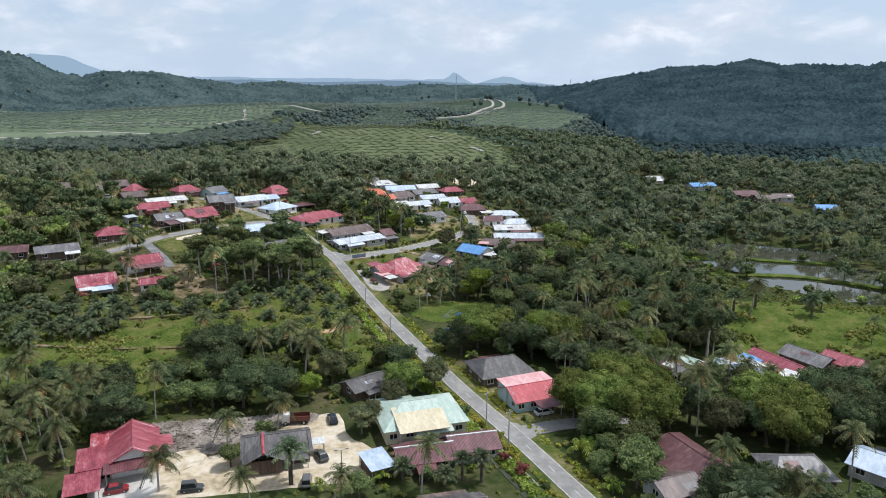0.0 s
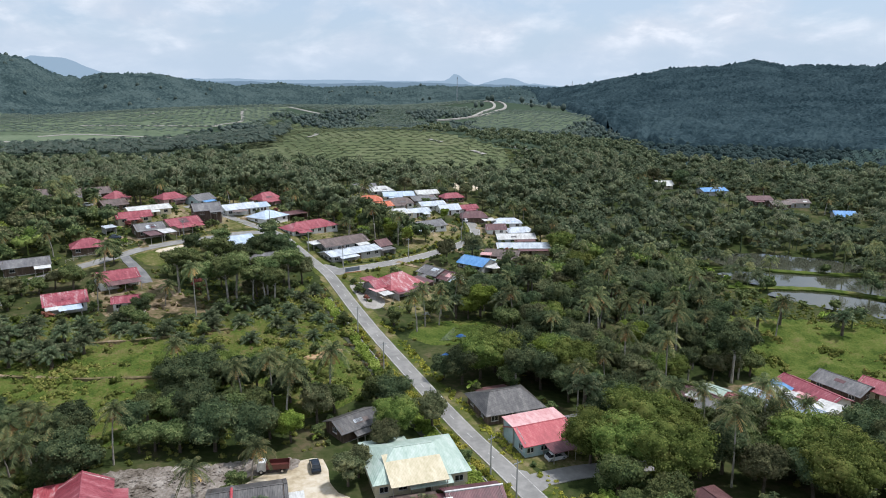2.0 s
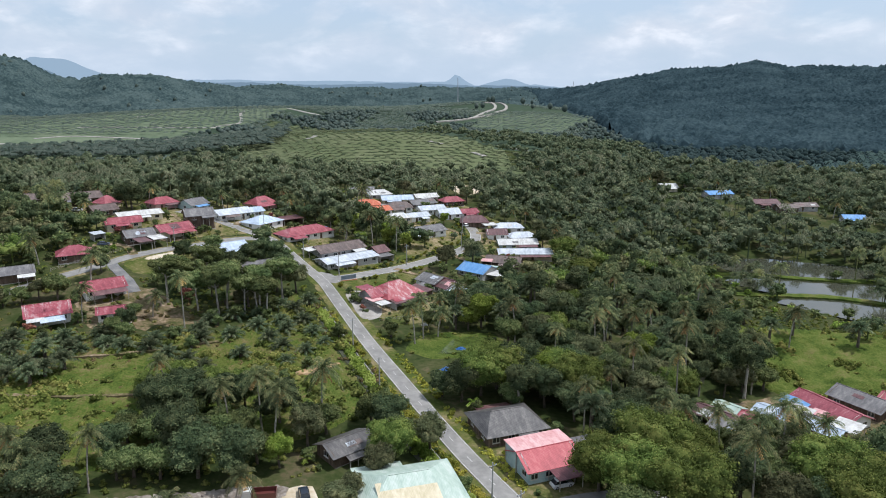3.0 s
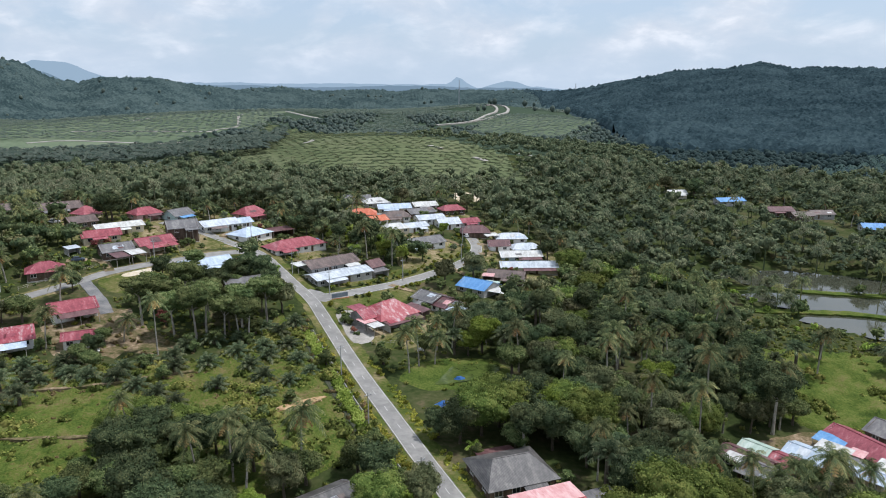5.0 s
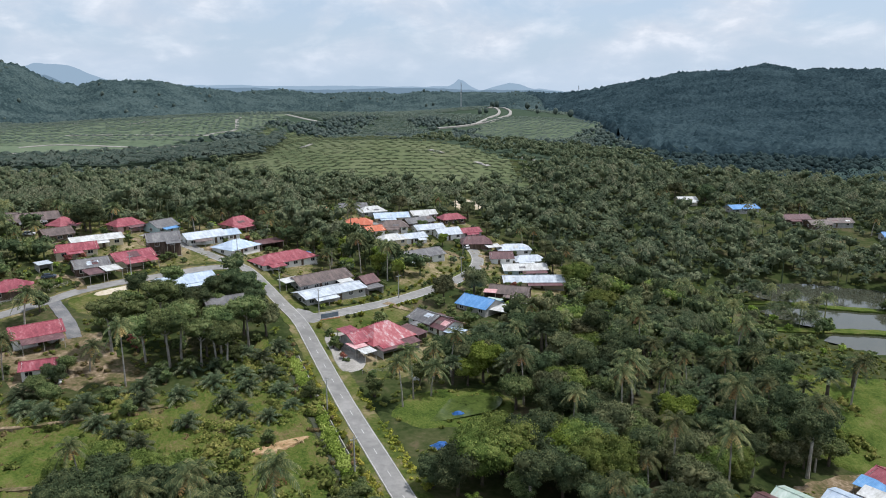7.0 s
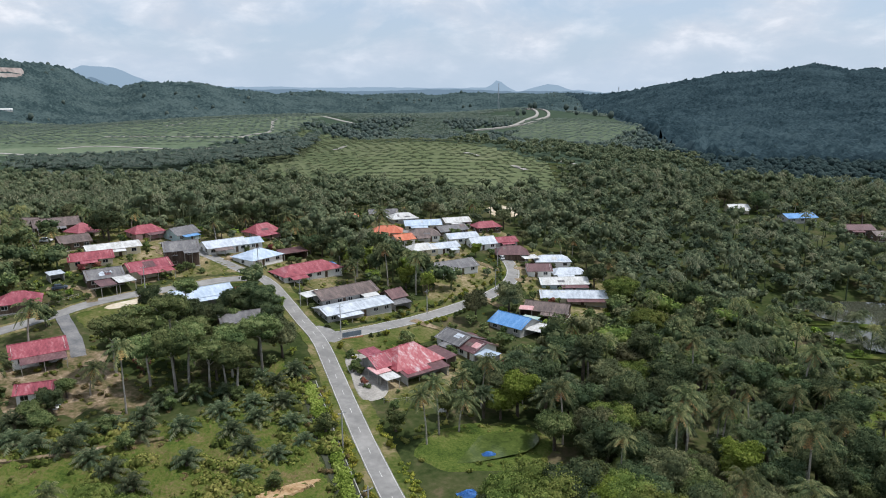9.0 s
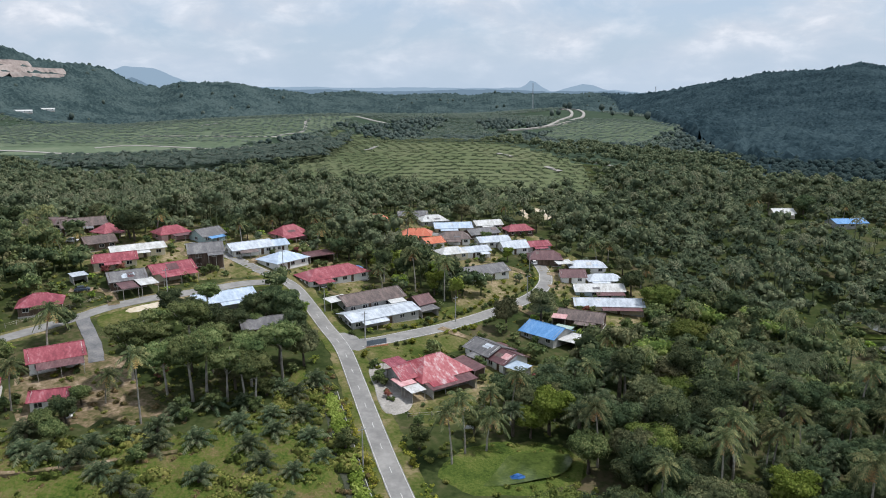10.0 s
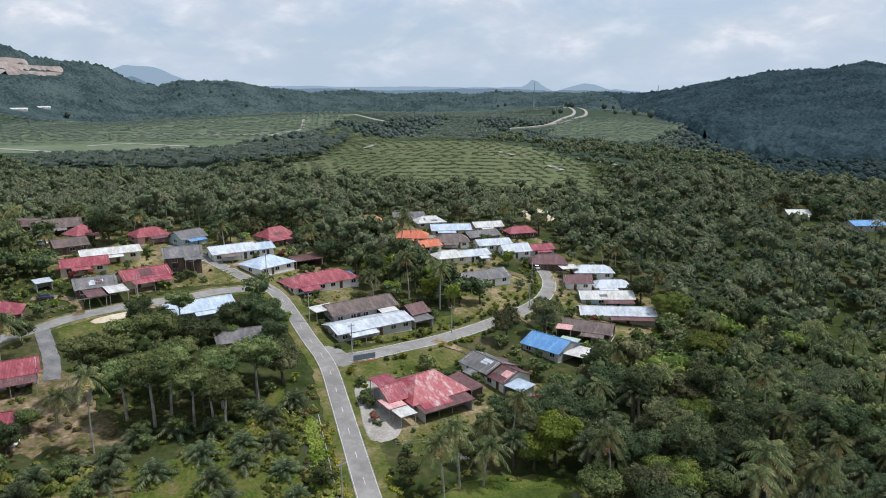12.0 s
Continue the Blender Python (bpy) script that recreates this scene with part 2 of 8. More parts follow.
leaf_mat("leaf_dark", [(0.031, 0.060, 0.025), (0.058, 0.100, 0.040), (0.104, 0.152, 0.060)])
leaf_mat("leaf_mid", [(0.038, 0.073, 0.025), (0.080, 0.134, 0.042), (0.134, 0.194, 0.068)])
leaf_mat("leaf_bright", [(0.046, 0.088, 0.018), (0.088, 0.150, 0.031), (0.146, 0.212, 0.052)])
leaf_mat("leaf_olive", [(0.048, 0.074, 0.031), (0.088, 0.122, 0.051), (0.140, 0.176, 0.078)])
leaf_mat("leaf_lime", [(0.075, 0.140, 0.020), (0.135, 0.230, 0.034), (0.21, 0.32, 0.07)])
leaf_mat("leaf_yellow", [(0.080, 0.130, 0.020), (0.170, 0.225, 0.032), (0.270, 0.310, 0.055)])
leaf_mat("leaf_red", [(0.11, 0.055, 0.04), (0.19, 0.09, 0.06), (0.24, 0.15, 0.10)])
leaf_mat("frond", [(0.040, 0.070, 0.028), (0.083, 0.125, 0.047), (0.152, 0.188, 0.074)])
leaf_mat("frond_oil", [(0.030, 0.058, 0.026), (0.058, 0.098, 0.044), (0.108, 0.150, 0.070)])
leaf_mat("frond_dry", [(0.20, 0.15, 0.06), (0.32, 0.26, 0.10), (0.42, 0.37, 0.15)])
leaf_mat("scrub", [(0.056, 0.096, 0.018), (0.110, 0.168, 0.034), (0.176, 0.222, 0.058)], 0.0)
# two far tones with haze put into the colour, bluish and close together
leaf_mat("wood_hazed", [(0.044, 0.084, 0.064), (0.060, 0.106, 0.078), (0.080, 0.130, 0.094)], 0.0, 0.3)
leaf_mat("palm_hazed", [(0.046, 0.088, 0.062), (0.062, 0.108, 0.074), (0.084, 0.132, 0.090)], 0.0, 0.35)
# two ridge tones with haze and cloud shade put into the colour
leaf_mat("palm_ridge_hazed", [(0.024, 0.056, 0.044), (0.031, 0.069, 0.053), (0.042, 0.084, 0.063)], 0.0, 0.2)
leaf_mat("wood_ridge_hazed", [(0.022, 0.050, 0.042), (0.029, 0.061, 0.050), (0.038, 0.074, 0.059)], 0.0, 0.2)
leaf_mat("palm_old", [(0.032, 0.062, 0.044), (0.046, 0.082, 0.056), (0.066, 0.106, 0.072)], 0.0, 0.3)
leaf_mat("frond_deep", [(0.030, 0.060, 0.030), (0.048, 0.086, 0.042), (0.074, 0.116, 0.058)], 0.0, 0.3)
leaf_mat("weeds", [(0.066, 0.078, 0.028), (0.102, 0.110, 0.042), (0.150, 0.142, 0.064)], 0.0, 0.4)
# leaves past the village: light haze put into the colour, paler and bluer
leaf_mat("leaf_hazed", [(0.054, 0.096, 0.047), (0.087, 0.142, 0.067), (0.132, 0.190, 0.092)], 0.0, 0.25)
leaf_mat("frond_hazed", [(0.058, 0.098, 0.050), (0.094, 0.142, 0.072), (0.140, 0.186, 0.098)], 0.0, 0.25)
leaf_mat("palm_hill", [(0.034, 0.064, 0.028), (0.052, 0.086, 0.038), (0.078, 0.114, 0.052)], 0.0, 0.3)
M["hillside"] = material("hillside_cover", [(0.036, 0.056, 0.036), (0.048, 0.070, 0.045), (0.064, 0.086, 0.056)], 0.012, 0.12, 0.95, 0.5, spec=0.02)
# cloud shade and haze of the ridge put into its dark blue tones
M["ridge"] = material("ridge_canopy_hazed", [(0.013, 0.025, 0.031), (0.026, 0.045, 0.053), (0.043, 0.068, 0.076)], 0.016, 0.22, 0.95, 0.6, spec=0.02, mix=0.45, span=(0.41, 0.59))
# haze over the far slopes put into their bluish tones
M["far_slope"] = material("far_canopy_hazed", [(0.024, 0.041, 0.043), (0.046, 0.070, 0.070), (0.074, 0.102, 0.097)], 0.014, 0.20, 0.95, 0.6, spec=0.02, mix=0.45, span=(0.41, 0.59))
M["field"] = material("field_weeds", [(0.034, 0.056, 0.012), (0.062, 0.092, 0.018), (0.092, 0.112, 0.026), (0.120, 0.112, 0.040), (0.17, 0.13, 0.066)], 0.16, 2.0, 0.95, 0.5, mix=0.52, spec=0.02)
M["meadow"] = material("meadow_scrub", [(0.034, 0.056, 0.013), (0.066, 0.096, 0.020), (0.102, 0.126, 0.030), (0.145, 0.132, 0.052)], 0.16, 2.0, 0.95, 0.5, spec=0.02)
# grass of the far plain, lightened and blued in its colour for haze
M["plain"] = material("plantation_floor_hazed", [(0.094, 0.128, 0.080), (0.122, 0.156, 0.098), (0.156, 0.184, 0.122)], 0.02, 0.2, 0.95, 0.3, spec=0.02)
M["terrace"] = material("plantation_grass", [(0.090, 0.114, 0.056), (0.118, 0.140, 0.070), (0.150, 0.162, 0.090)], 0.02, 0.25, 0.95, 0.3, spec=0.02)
M["rock"] = material("quarry_rock", [(0.17, 0.14, 0.125), (0.31, 0.26, 0.235), (0.43, 0.38, 0.345)], 0.02, 0.12, 0.95, 0.6, spec=0.02)
M["bark"] = material("pale_bark", [(0.19, 0.165, 0.135), (0.33, 0.30, 0.255), (0.48, 0.45, 0.40)], 0.6, 4.0, 0.9, 0.02, vary=0.15)
M["bark_dark"] = material("dark_bark", [(0.05, 0.04, 0.03), (0.10, 0.08, 0.06), (0.16, 0.13, 0.10)], 0.6, 4.0, 0.9, 0.02, vary=0.15)

# ---- shared building helpers ----
def part(name, bm, mat, parent=None, label=""):
    me = bpy.data.meshes.new(name)
    bm.to_mesh(me)
    bm.free()
    ob = new(name, me)
    for one in (mat if isinstance(mat, (list, tuple)) else [mat]):
        me.materials.append(one)
    if parent is not None:
        ob.parent = parent
    return tagged(ob, label)


def share(name, me, parent, at=(0, 0, 0), turn=0.0, label=""):
    """One more object on a mesh that exists already."""
    ob = new(name, me)
    ob.parent = parent
    ob.matrix_basis = Matrix.Translation(at) @ Matrix.Rotation(turn, 4, "Z")
    return tagged(ob, label)


def thing(name, m, label, category, group=""):
    ob = new(name)
    ob.empty_display_size = 0.3
    ob.matrix_basis = m
    return tagged(ob, label, category, group)


def box(bm, x0, x1, y0, y1, z0, z1):
    v = [bm.verts.new(p) for p in ((x0, y0, z0), (x1, y0, z0), (x1, y1, z0), (x0, y1, z0), (x0, y0, z1), (x1, y0, z1), (x1, y1, z1), (x0, y1, z1))]
    for f in ((3, 2, 1, 0), (4, 5, 6, 7), (0, 1, 5, 4), (1, 2, 6, 5), (2, 3, 7, 6), (3, 0, 4, 7)):
        bm.faces.new([v[k] for k in f])
    return v


def tube(bm, points, radii, n=7):
    """A tapered tube along points."""
    rings = []
    for k, (p, r) in enumerate(zip(points, radii)):
        a, b = Vector(points[max(0, k - 1)]), Vector(points[min(len(points) - 1, k + 1)])
        q = (b - a).to_track_quat("Z", "X")
        rings.append([bm.verts.new(Vector(p) + q @ Vector((r * math.cos(math.tau * j / n), r * math.sin(math.tau * j / n), 0))) for j in range(n)])
    for a, b in zip(rings, rings[1:]):
        for j in range(n):
            bm.faces.new((a[j], a[(j + 1) % n], b[(j + 1) % n], b[j]))
    bm.faces.new(rings[-1])
    bm.faces.new(rings[0][::-1])


def raw_mesh(name, verts, faces):
    """A mesh from arrays: verts (n, 3), faces (m, k) with k corners each."""
    me = bpy.data.meshes.new(name)
    verts, faces = np.asarray(verts, np.float32), np.asarray(faces, np.int32)
    m, k = faces.shape
    me.vertices.add(len(verts))
    me.vertices.foreach_set("co", verts.ravel())
    me.loops.add(m * k)
    me.loops.foreach_set("vertex_index", faces.ravel())
    me.polygons.add(m)
    me.polygons.foreach_set("loop_start", np.arange(0, m * k, k, dtype=np.int32))
    me.polygons.foreach_set("loop_total", np.full(m, k, np.int32))
    me.polygons.foreach_set("use_smooth", np.ones(m, bool))
    me.update(calc_edges=True)
    return me


# ---- the land ----
# low rises and hollows of the valley floor: centre, height, spreads
MOUNDS = [
    (-118, 298, 13, 66, 66), (-240, 310, 9, 100, 110), (-20, 395, 8, 75, 60), (-30, 640, 23, 120, 105),
    (128, 285, -9.5, 60, 55), (150, 465, 7, 80, 60), (-330, 1150, 28, 260, 220), (120, 1000, 16, 260, 160),
    (-520, 800, 12, 240, 200), (110, 1400, 24, 230, 210), (88, 172, -7.9, 31, 27), (80, 1370, 11, 80, 110),
]
# the wooded crests round the valley, by bearing from the start of the way: degrees, crest height, distance, front spread
CRESTS = np.array([
    (-60, 110, 1900, 300), (-42, 150, 1850, 280), (-38.8, 172, 1850, 260), (-37, 160, 1850, 260), (-35.4, 152, 1880, 260), (-34.3, 131, 1900, 260), (-32.5, 124, 1950, 260),
    (-30, 112, 2050, 260), (-28.4, 86, 2150, 250), (-26.9, 77, 2150, 240), (-25.3, 93, 2100, 230), (-21.5, 88, 2100, 230), (-18.8, 68, 2150, 230), (-16, 60, 2200, 235), (-13, 66, 2300, 240), (-10, 57, 2350, 250), (-7, 65, 2400, 255), (-4, 56, 2400, 260), (-2, 62, 2400, 260),
]), np.array([
    (1, 55, 2400, 260), (8, 54, 2300, 300), (10, 60, 2150, 340), (12.6, 77, 2100, 370), (14.8, 88, 2080, 390), (18.3, 101, 2050, 400), (20.7, 105, 2050, 400), (22.8, 124, 2050, 400),
    (24, 123, 2050, 400), (25.1, 114, 2030, 400), (29.5, 108, 2000, 420), (30.6, 104, 1980, 420), (32.5, 121, 1960, 420), (36, 118, 1950, 420), (60, 90, 1900, 400),
])
CRESTS = np.vstack(CRESTS)


def height(x, y):
    z = -2.5 + 0 * x
    for a, b, h, u, v in MOUNDS:
        z = z + h * np.exp(-0.5 * (((x - a) / u) ** 2 + ((y - b) / v) ** 2))
    # the level basin with the fish ponds
    w = np.exp(-((((x - 146) / 52) ** 2 + ((y - 276) / 58) ** 2) ** 3))
    z = z * (1 - w) - 10.2 * w
    r, az = np.hypot(x, y), np.degrees(np.arctan2(x, y))
    crest, at, spread = (np.interp(az, CRESTS[:, 0], CRESTS[:, k]) for k in (1, 2, 3))
    front = np.exp(-0.5 * ((r - at) / np.where(r < at, spread, 420)) ** 2)
    z = z + (crest + 2.5) * front * np.clip((y + 200) / 400, 0, 1)
    # gullies and spurs on the far slopes
    far = np.clip((r - 1300) / 600, 0, 1)
    for k, (wave_x, wave_y, amp) in enumerate(((140, 170, 7), (67, 80, 3.0))):
        z = z + far * amp * (np.sin(x / wave_x + 1.3 * k + 0.8 * np.sin(y / (wave_y * 1.7))) * np.sin(y / wave_y + 0.7 * k + np.sin(x / (wave_x * 1.4))))
    return z


def inside(poly, x, y):
    hit, j = np.zeros(np.shape(x), bool), len(poly) - 1
    for i in range(len(poly)):
        (xi, yi), (xj, yj) = poly[i], poly[j]
        cross = ((yi > y) != (yj > y)) & (x < (xj - xi) * (y - yi) / (yj - yi + 1e-12) + xi)
        hit ^= cross
        j = i
    return hit


HILL = [(-215, 900), (-60, 720), (48, 580), (52, 450), (-10, 452), (-70, 478), (-150, 540), (-205, 740)]
PLAIN = [(-760, 1180), (-520, 1400), (-240, 1450), (-230, 900), (-300, 740), (-480, 690), (-760, 900)]
BRIGHT = [(26, 852), (58, 1050), (150, 1150), (215, 1040), (165, 915), (120, 832), (40, 828)]
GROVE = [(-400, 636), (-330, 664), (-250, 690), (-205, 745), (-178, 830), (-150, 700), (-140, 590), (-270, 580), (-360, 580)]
STRIP = [(-500, 696), (-412, 676), (-330, 708), (-245, 724), (-222, 756), (-236, 776), (-330, 760), (-420, 748), (-510, 730)]
PONDS = [[(113, 320), (120, 300), (138, 291), (160, 288), (178, 300), (165, 314), (140, 324)], [(110, 286), (122, 291), (146, 287), (169, 279), (188, 262), (177, 246), (150, 260), (126, 266)],
         [(116, 261), (134, 264), (151, 253), (162, 238), (151, 228), (134, 239)]]


def ground_at(x, y):
    return float(height(np.float64(x), np.float64(y)))


def axis(lo, hi, near_lo, near_hi, step, grow):
    """Even steps in the near stretch, growing ones outside it."""
    mid = list(np.arange(near_lo, near_hi + 0.1, step))
    for sign, end in ((1, hi), (-1, lo)):
        s, out, p = step, [], near_hi if sign > 0 else near_lo
        while sign * p < sign * end:
            s = min(s * grow, 38)
            p += sign * s
            out.append(p)
        mid = mid + out if sign > 0 else out[::-1] + mid
    return np.array(mid)


gx, gy = axis(-3400, 3400, -200, 200, 4, 1.12), axis(-500, 4700, 70, 420, 4, 1.08)
GX, GY = np.meshgrid(gx, gy)
GZ = height(GX, GY)
for rim in PONDS:
    GZ = np.where(inside(rim, GX, GY), -11.4, GZ)
nx, ny = len(gx), len(gy)
idx = np.arange(nx * ny).reshape(ny, nx)
quads = np.stack([idx[:-1, :-1], idx[:-1, 1:], idx[1:, 1:], idx[1:, :-1]], -1).reshape(-1, 4)
ground_me = raw_mesh("ground", np.stack([GX, GY, GZ], -1).reshape(-1, 3), quads)
for key in ("ground", "hillside", "terrace", "plain", "ridge", "far_slope"):
    ground_me.materials.append(M[key])
mid_x, mid_y = ((a[:-1, :-1] + a[1:, 1:]) / 2 for a in (GX, GY))
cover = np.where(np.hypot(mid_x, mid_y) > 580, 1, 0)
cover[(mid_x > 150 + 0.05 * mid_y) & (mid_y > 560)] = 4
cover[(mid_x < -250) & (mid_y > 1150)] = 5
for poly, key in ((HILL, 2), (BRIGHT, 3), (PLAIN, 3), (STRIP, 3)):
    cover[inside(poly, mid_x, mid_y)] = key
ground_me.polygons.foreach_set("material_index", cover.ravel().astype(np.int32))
ground_me.polygons.foreach_set("use_smooth", np.ones(len(quads), bool))
tagged(new("ground", ground_me), "rolling valley floor with rough grass and low weeds", "ground", kind="structure")


def smooth_line(points, step=2.0, closed=False):
    """A Catmull-Rom curve through points, resampled evenly."""
    p = np.array(points, float)
    if closed:
        p = np.vstack([p[-1], p, p[0], p[1]])
    else:
        p = np.vstack([2 * p[0] - p[1], p, 2 * p[-1] - p[-2]])
    out = []
    for a, b, c, d in zip(p, p[1:], p[2:], p[3:]):
        for t in np.linspace(0, 1, 24, endpoint=False):
            out.append(0.5 * (2 * b + (c - a) * t + (2 * a - 5 * b + 4 * c - d) * t * t + (3 * b - a - 3 * c + d) * t ** 3))
    if not closed:
        out.append(p[-2])
    out = np.array(out)
    if closed:
        out = np.vstack([out, out[0]])
    s = np.r_[0, np.cumsum(np.hypot(*np.diff(out, axis=0).T))]
    q = np.linspace(0, s[-1], max(3, int(s[-1] / step) + 1))
    return np.stack([np.interp(q, s, out[:, 0]), np.interp(q, s, out[:, 1])], -1)


def ribbon(name, line, width, mat, lift, offset=0.0, skirt=0.3, parent=None, label="", wobble=0.0):
    """A strip that lies on the land along a line."""
    d = np.gradient(line, axis=0)
    d /= np.hypot(d[:, 0], d[:, 1])[:, None]
    n = np.stack([-d[:, 1], d[:, 0]], -1)
    bm = bmesh.new()
    rings = []
    for k, (p, q) in enumerate(zip(line, n)):
        row = []
        for side, drop in ((-1, skirt), (-1, 0), (0, 0), (1, 0), (1, skirt)):
            w = width / 2 + wobble * noise.noise((p[0] * 0.35, p[1] * 0.35, side * 7.0))
            x, y = p + q * (offset + side * w)
            row.append(bm.verts.new((x, y, ground_at(x, y) + lift - drop)))
        rings.append(row)
    for a, b in zip(rings, rings[1:]):
        for k in range(4):
            bm.faces.new((a[k], b[k], b[k + 1], a[k + 1])[::-1])
    return part(name, bm, mat, parent, label)


def patch(name, outline, mat, lift=0.05, rough=0.5, label="", category="", rings=9, flat=None):
    """A piece of ground cover inside an outline, feathered into the land at its rim."""
    rim = smooth_line(outline, 2.0, closed=True)[:-1]
    c = rim.mean(axis=0)
    bm = bmesh.new()
    rows, n = [], len(rim)
    for k in range(1, rings + 1):
        f = (k / rings) ** 0.8
        row = []
        for j, p in enumerate(rim):
            q = c + (p - c) * (f * (1 + (rough * 0.14 * noise.noise((p[0] * 0.3, p[1] * 0.3, 3.0)) if k > rings - 3 else 0)))
            z = (ground_at(*q) if flat is None else flat) + (lift if k < rings else (-0.12 if flat is None else 0))
            row.append(bm.verts.new((q[0], q[1], z)))
        rows.append(row)
    top = bm.verts.new((c[0], c[1], (ground_at(*c) if flat is None else flat) + lift))
    for j in range(n):
        bm.faces.new((top, rows[0][j], rows[0][(j + 1) % n]))
    for a, b in zip(rows, rows[1:]):
        for j in range(n):
            bm.faces.new((a[j], b[j], b[(j + 1) % n], a[(j + 1) % n]))
    bmesh.ops.recalc_face_normals(bm, faces=bm.faces)
    ob = part(name, bm, mat)
    return tagged(ob, label, category, kind="structure")


def rough_cover(name, outline, mat, step, amp, label, category, lift=0.04):
    """Uneven low growth over an area: a fine sheet that rises and falls by amp."""
    rim = smooth_line(outline, 2.0, closed=True)[:-1]
    lo, hi = rim.min(axis=0), rim.max(axis=0)
    xs, ys = np.arange(lo[0], hi[0], step), np.arange(lo[1], hi[1], step)
    X, Y = np.meshgrid(xs, ys)
    rng = np.random.default_rng(len(label))
    X, Y = X + rng.uniform(-0.3, 0.3, X.shape) * step, Y + rng.uniform(-0.3, 0.3, Y.shape) * step
    ok = inside(rim, X, Y)
    bumps = np.array([noise.fractal((a * 0.22, b * 0.22, 5.0), 0.8, 2.0, 4) for a, b in zip(X.ravel(), Y.ravel())]).reshape(X.shape)
    Z = height(X, Y) + np.where(ok, lift + amp * np.clip(0.45 + 0.55 * bumps + 0.25 * rng.normal(size=X.shape), 0, 2), -0.15)
    grow = ok[:-1, :-1] | ok[1:, 1:] | ok[1:, :-1] | ok[:-1, 1:]
    idx = np.arange(X.size).reshape(X.shape)
    quads = np.stack([idx[:-1, :-1], idx[:-1, 1:], idx[1:, 1:], idx[1:, :-1]], -1)[grow]
    used, back = np.unique(quads, return_inverse=True)
    verts = np.stack([X, Y, Z], -1).reshape(-1, 3)[used]
    me = raw_mesh(name, verts, back.reshape(-1, 4))
    me.materials.append(mat)
    return tagged(new(name, me), label, category, kind="stuff")


# ---- roads ----
MAIN = smooth_line([(92, -60), (44, 50), (23.2, 100), (13.4, 122.6), (4.3, 141.6), (-8.4, 171), (-17.6, 192), (-29.8, 221), (-37.2, 237.5), (-44.8, 249), (-51.4, 259), (-58.4, 269), (-64, 274.5),
                    (-73.7, 279.7), (-80.7, 284.3), (-90, 290), (-104, 296)])
SIDE = smooth_line([(-37.8, 239), (-30, 244.3), (-22.9, 251), (-13.9, 260), (-4.3, 272.5), (5.8, 288), (12, 302), (13.9, 316.3), (10.8, 330.8), (5.8, 340.3), (0.4, 347.3), (-8, 352), (-22, 349), (-36, 352)])
LEFT = smooth_line([(-63, 274), (-73.3, 268.2), (-83.3, 258.3), (-92.5, 250.7), (-100.5, 242.6), (-104.1, 236.8), (-110.5, 228), (-117, 220), (-122, 212)])
SPUR = smooth_line([(13.6, 121.5), (19.5, 123.9), (24, 125.6), (34, 128), (46, 131)])
BANK = smooth_line([(-103.5, 236), (-98.2, 230), (-93, 224), (-88, 217)], 1.5)
ROADS = [(MAIN, 5.4), (SIDE, 4.6), (LEFT, 3.8), (SPUR, 4.2), (BANK, 3.2)]

road = ribbon("road", MAIN, 4.0, M["asphalt"], 0.16, 0.45, wobble=0.12)
tagged(road, "pale worn asphalt village road with painted lines", "road", kind="structure")
for side in (-1.36, 2.26):
    ribbon("edge_line", MAIN, 0.10, M["line"], 0.172, side, 0.0, road, "white painted edge line")
for k in range(3, len(MAIN) - 24, 4):
    ribbon("lane_mark", MAIN[k:k + 2], 0.11, M["line"], 0.172, 0.45, 0.0, road)
side_road = tagged(ribbon("side_road", SIDE, 4.6, M["asphalt"], 0.152, wobble=0.15), "pale asphalt side road curving past houses", "road", kind="structure")
for side in (-2.05, 2.05):
    ribbon("edge_line", SIDE[2:60], 0.13, M["line"], 0.164, side, 0.0, side_road, "thin white edge line")
tagged(ribbon("lane", LEFT, 3.8, M["asphalt"], 0.148, wobble=0.2), "narrow pale asphalt lane below the houses", "road", kind="structure")
tagged(ribbon("spur_road", SPUR, 4.2, M["asphalt"], 0.144, wobble=0.15), "short asphalt spur beside the red-roofed house", "road", kind="structure")
tagged(ribbon("steep_drive", BANK, 3.2, M["old_asphalt"], 0.14, wobble=0.2), "dark asphalt drive down the bank", "driveway", kind="structure")
# flared corners where the roads meet
for name, pts in (("road_corner", [(-33.6, 236.5), (-31.0, 242.5), (-35.5, 242.0), (-37.0, 238.0)]), ("road_corner", [(-36.0, 245.5), (-41.5, 246.5), (-39.0, 241.0), (-34.0, 242.5)]),
                  ("road_corner", [(15.2, 118.0), (18.8, 121.4), (15.0, 122.5), (13.0, 120.0)]), ("road_corner", [(11.5, 127.0), (16.2, 125.0), (14.0, 122.0), (11.0, 124.0)])):
    patch(name, pts, M["asphalt"], 0.155, 0.0, "flared asphalt corner of the junction", "road", 3)
# verges and the roadside drain
tagged(ribbon("verge", MAIN[20:], 8.6, M["lawn"], 0.07, wobble=0.9), "mown grass verge along the road", "grass", kind="structure")
tagged(ribbon("verge", SIDE, 7.6, M["lawn"], 0.06, wobble=0.9), "mown grass verge along the side road", "grass", kind="structure")
tagged(ribbon("verge", LEFT, 6.4, M["dry"], 0.055, wobble=0.8), "dry grass verge along the lane", "grass", kind="structure")
DRAIN = MAIN[74:152]
tagged(ribbon("drain", DRAIN, 0.7, M["drain"], 0.10, 5.6), "dark roadside drain", "drain", kind="structure")
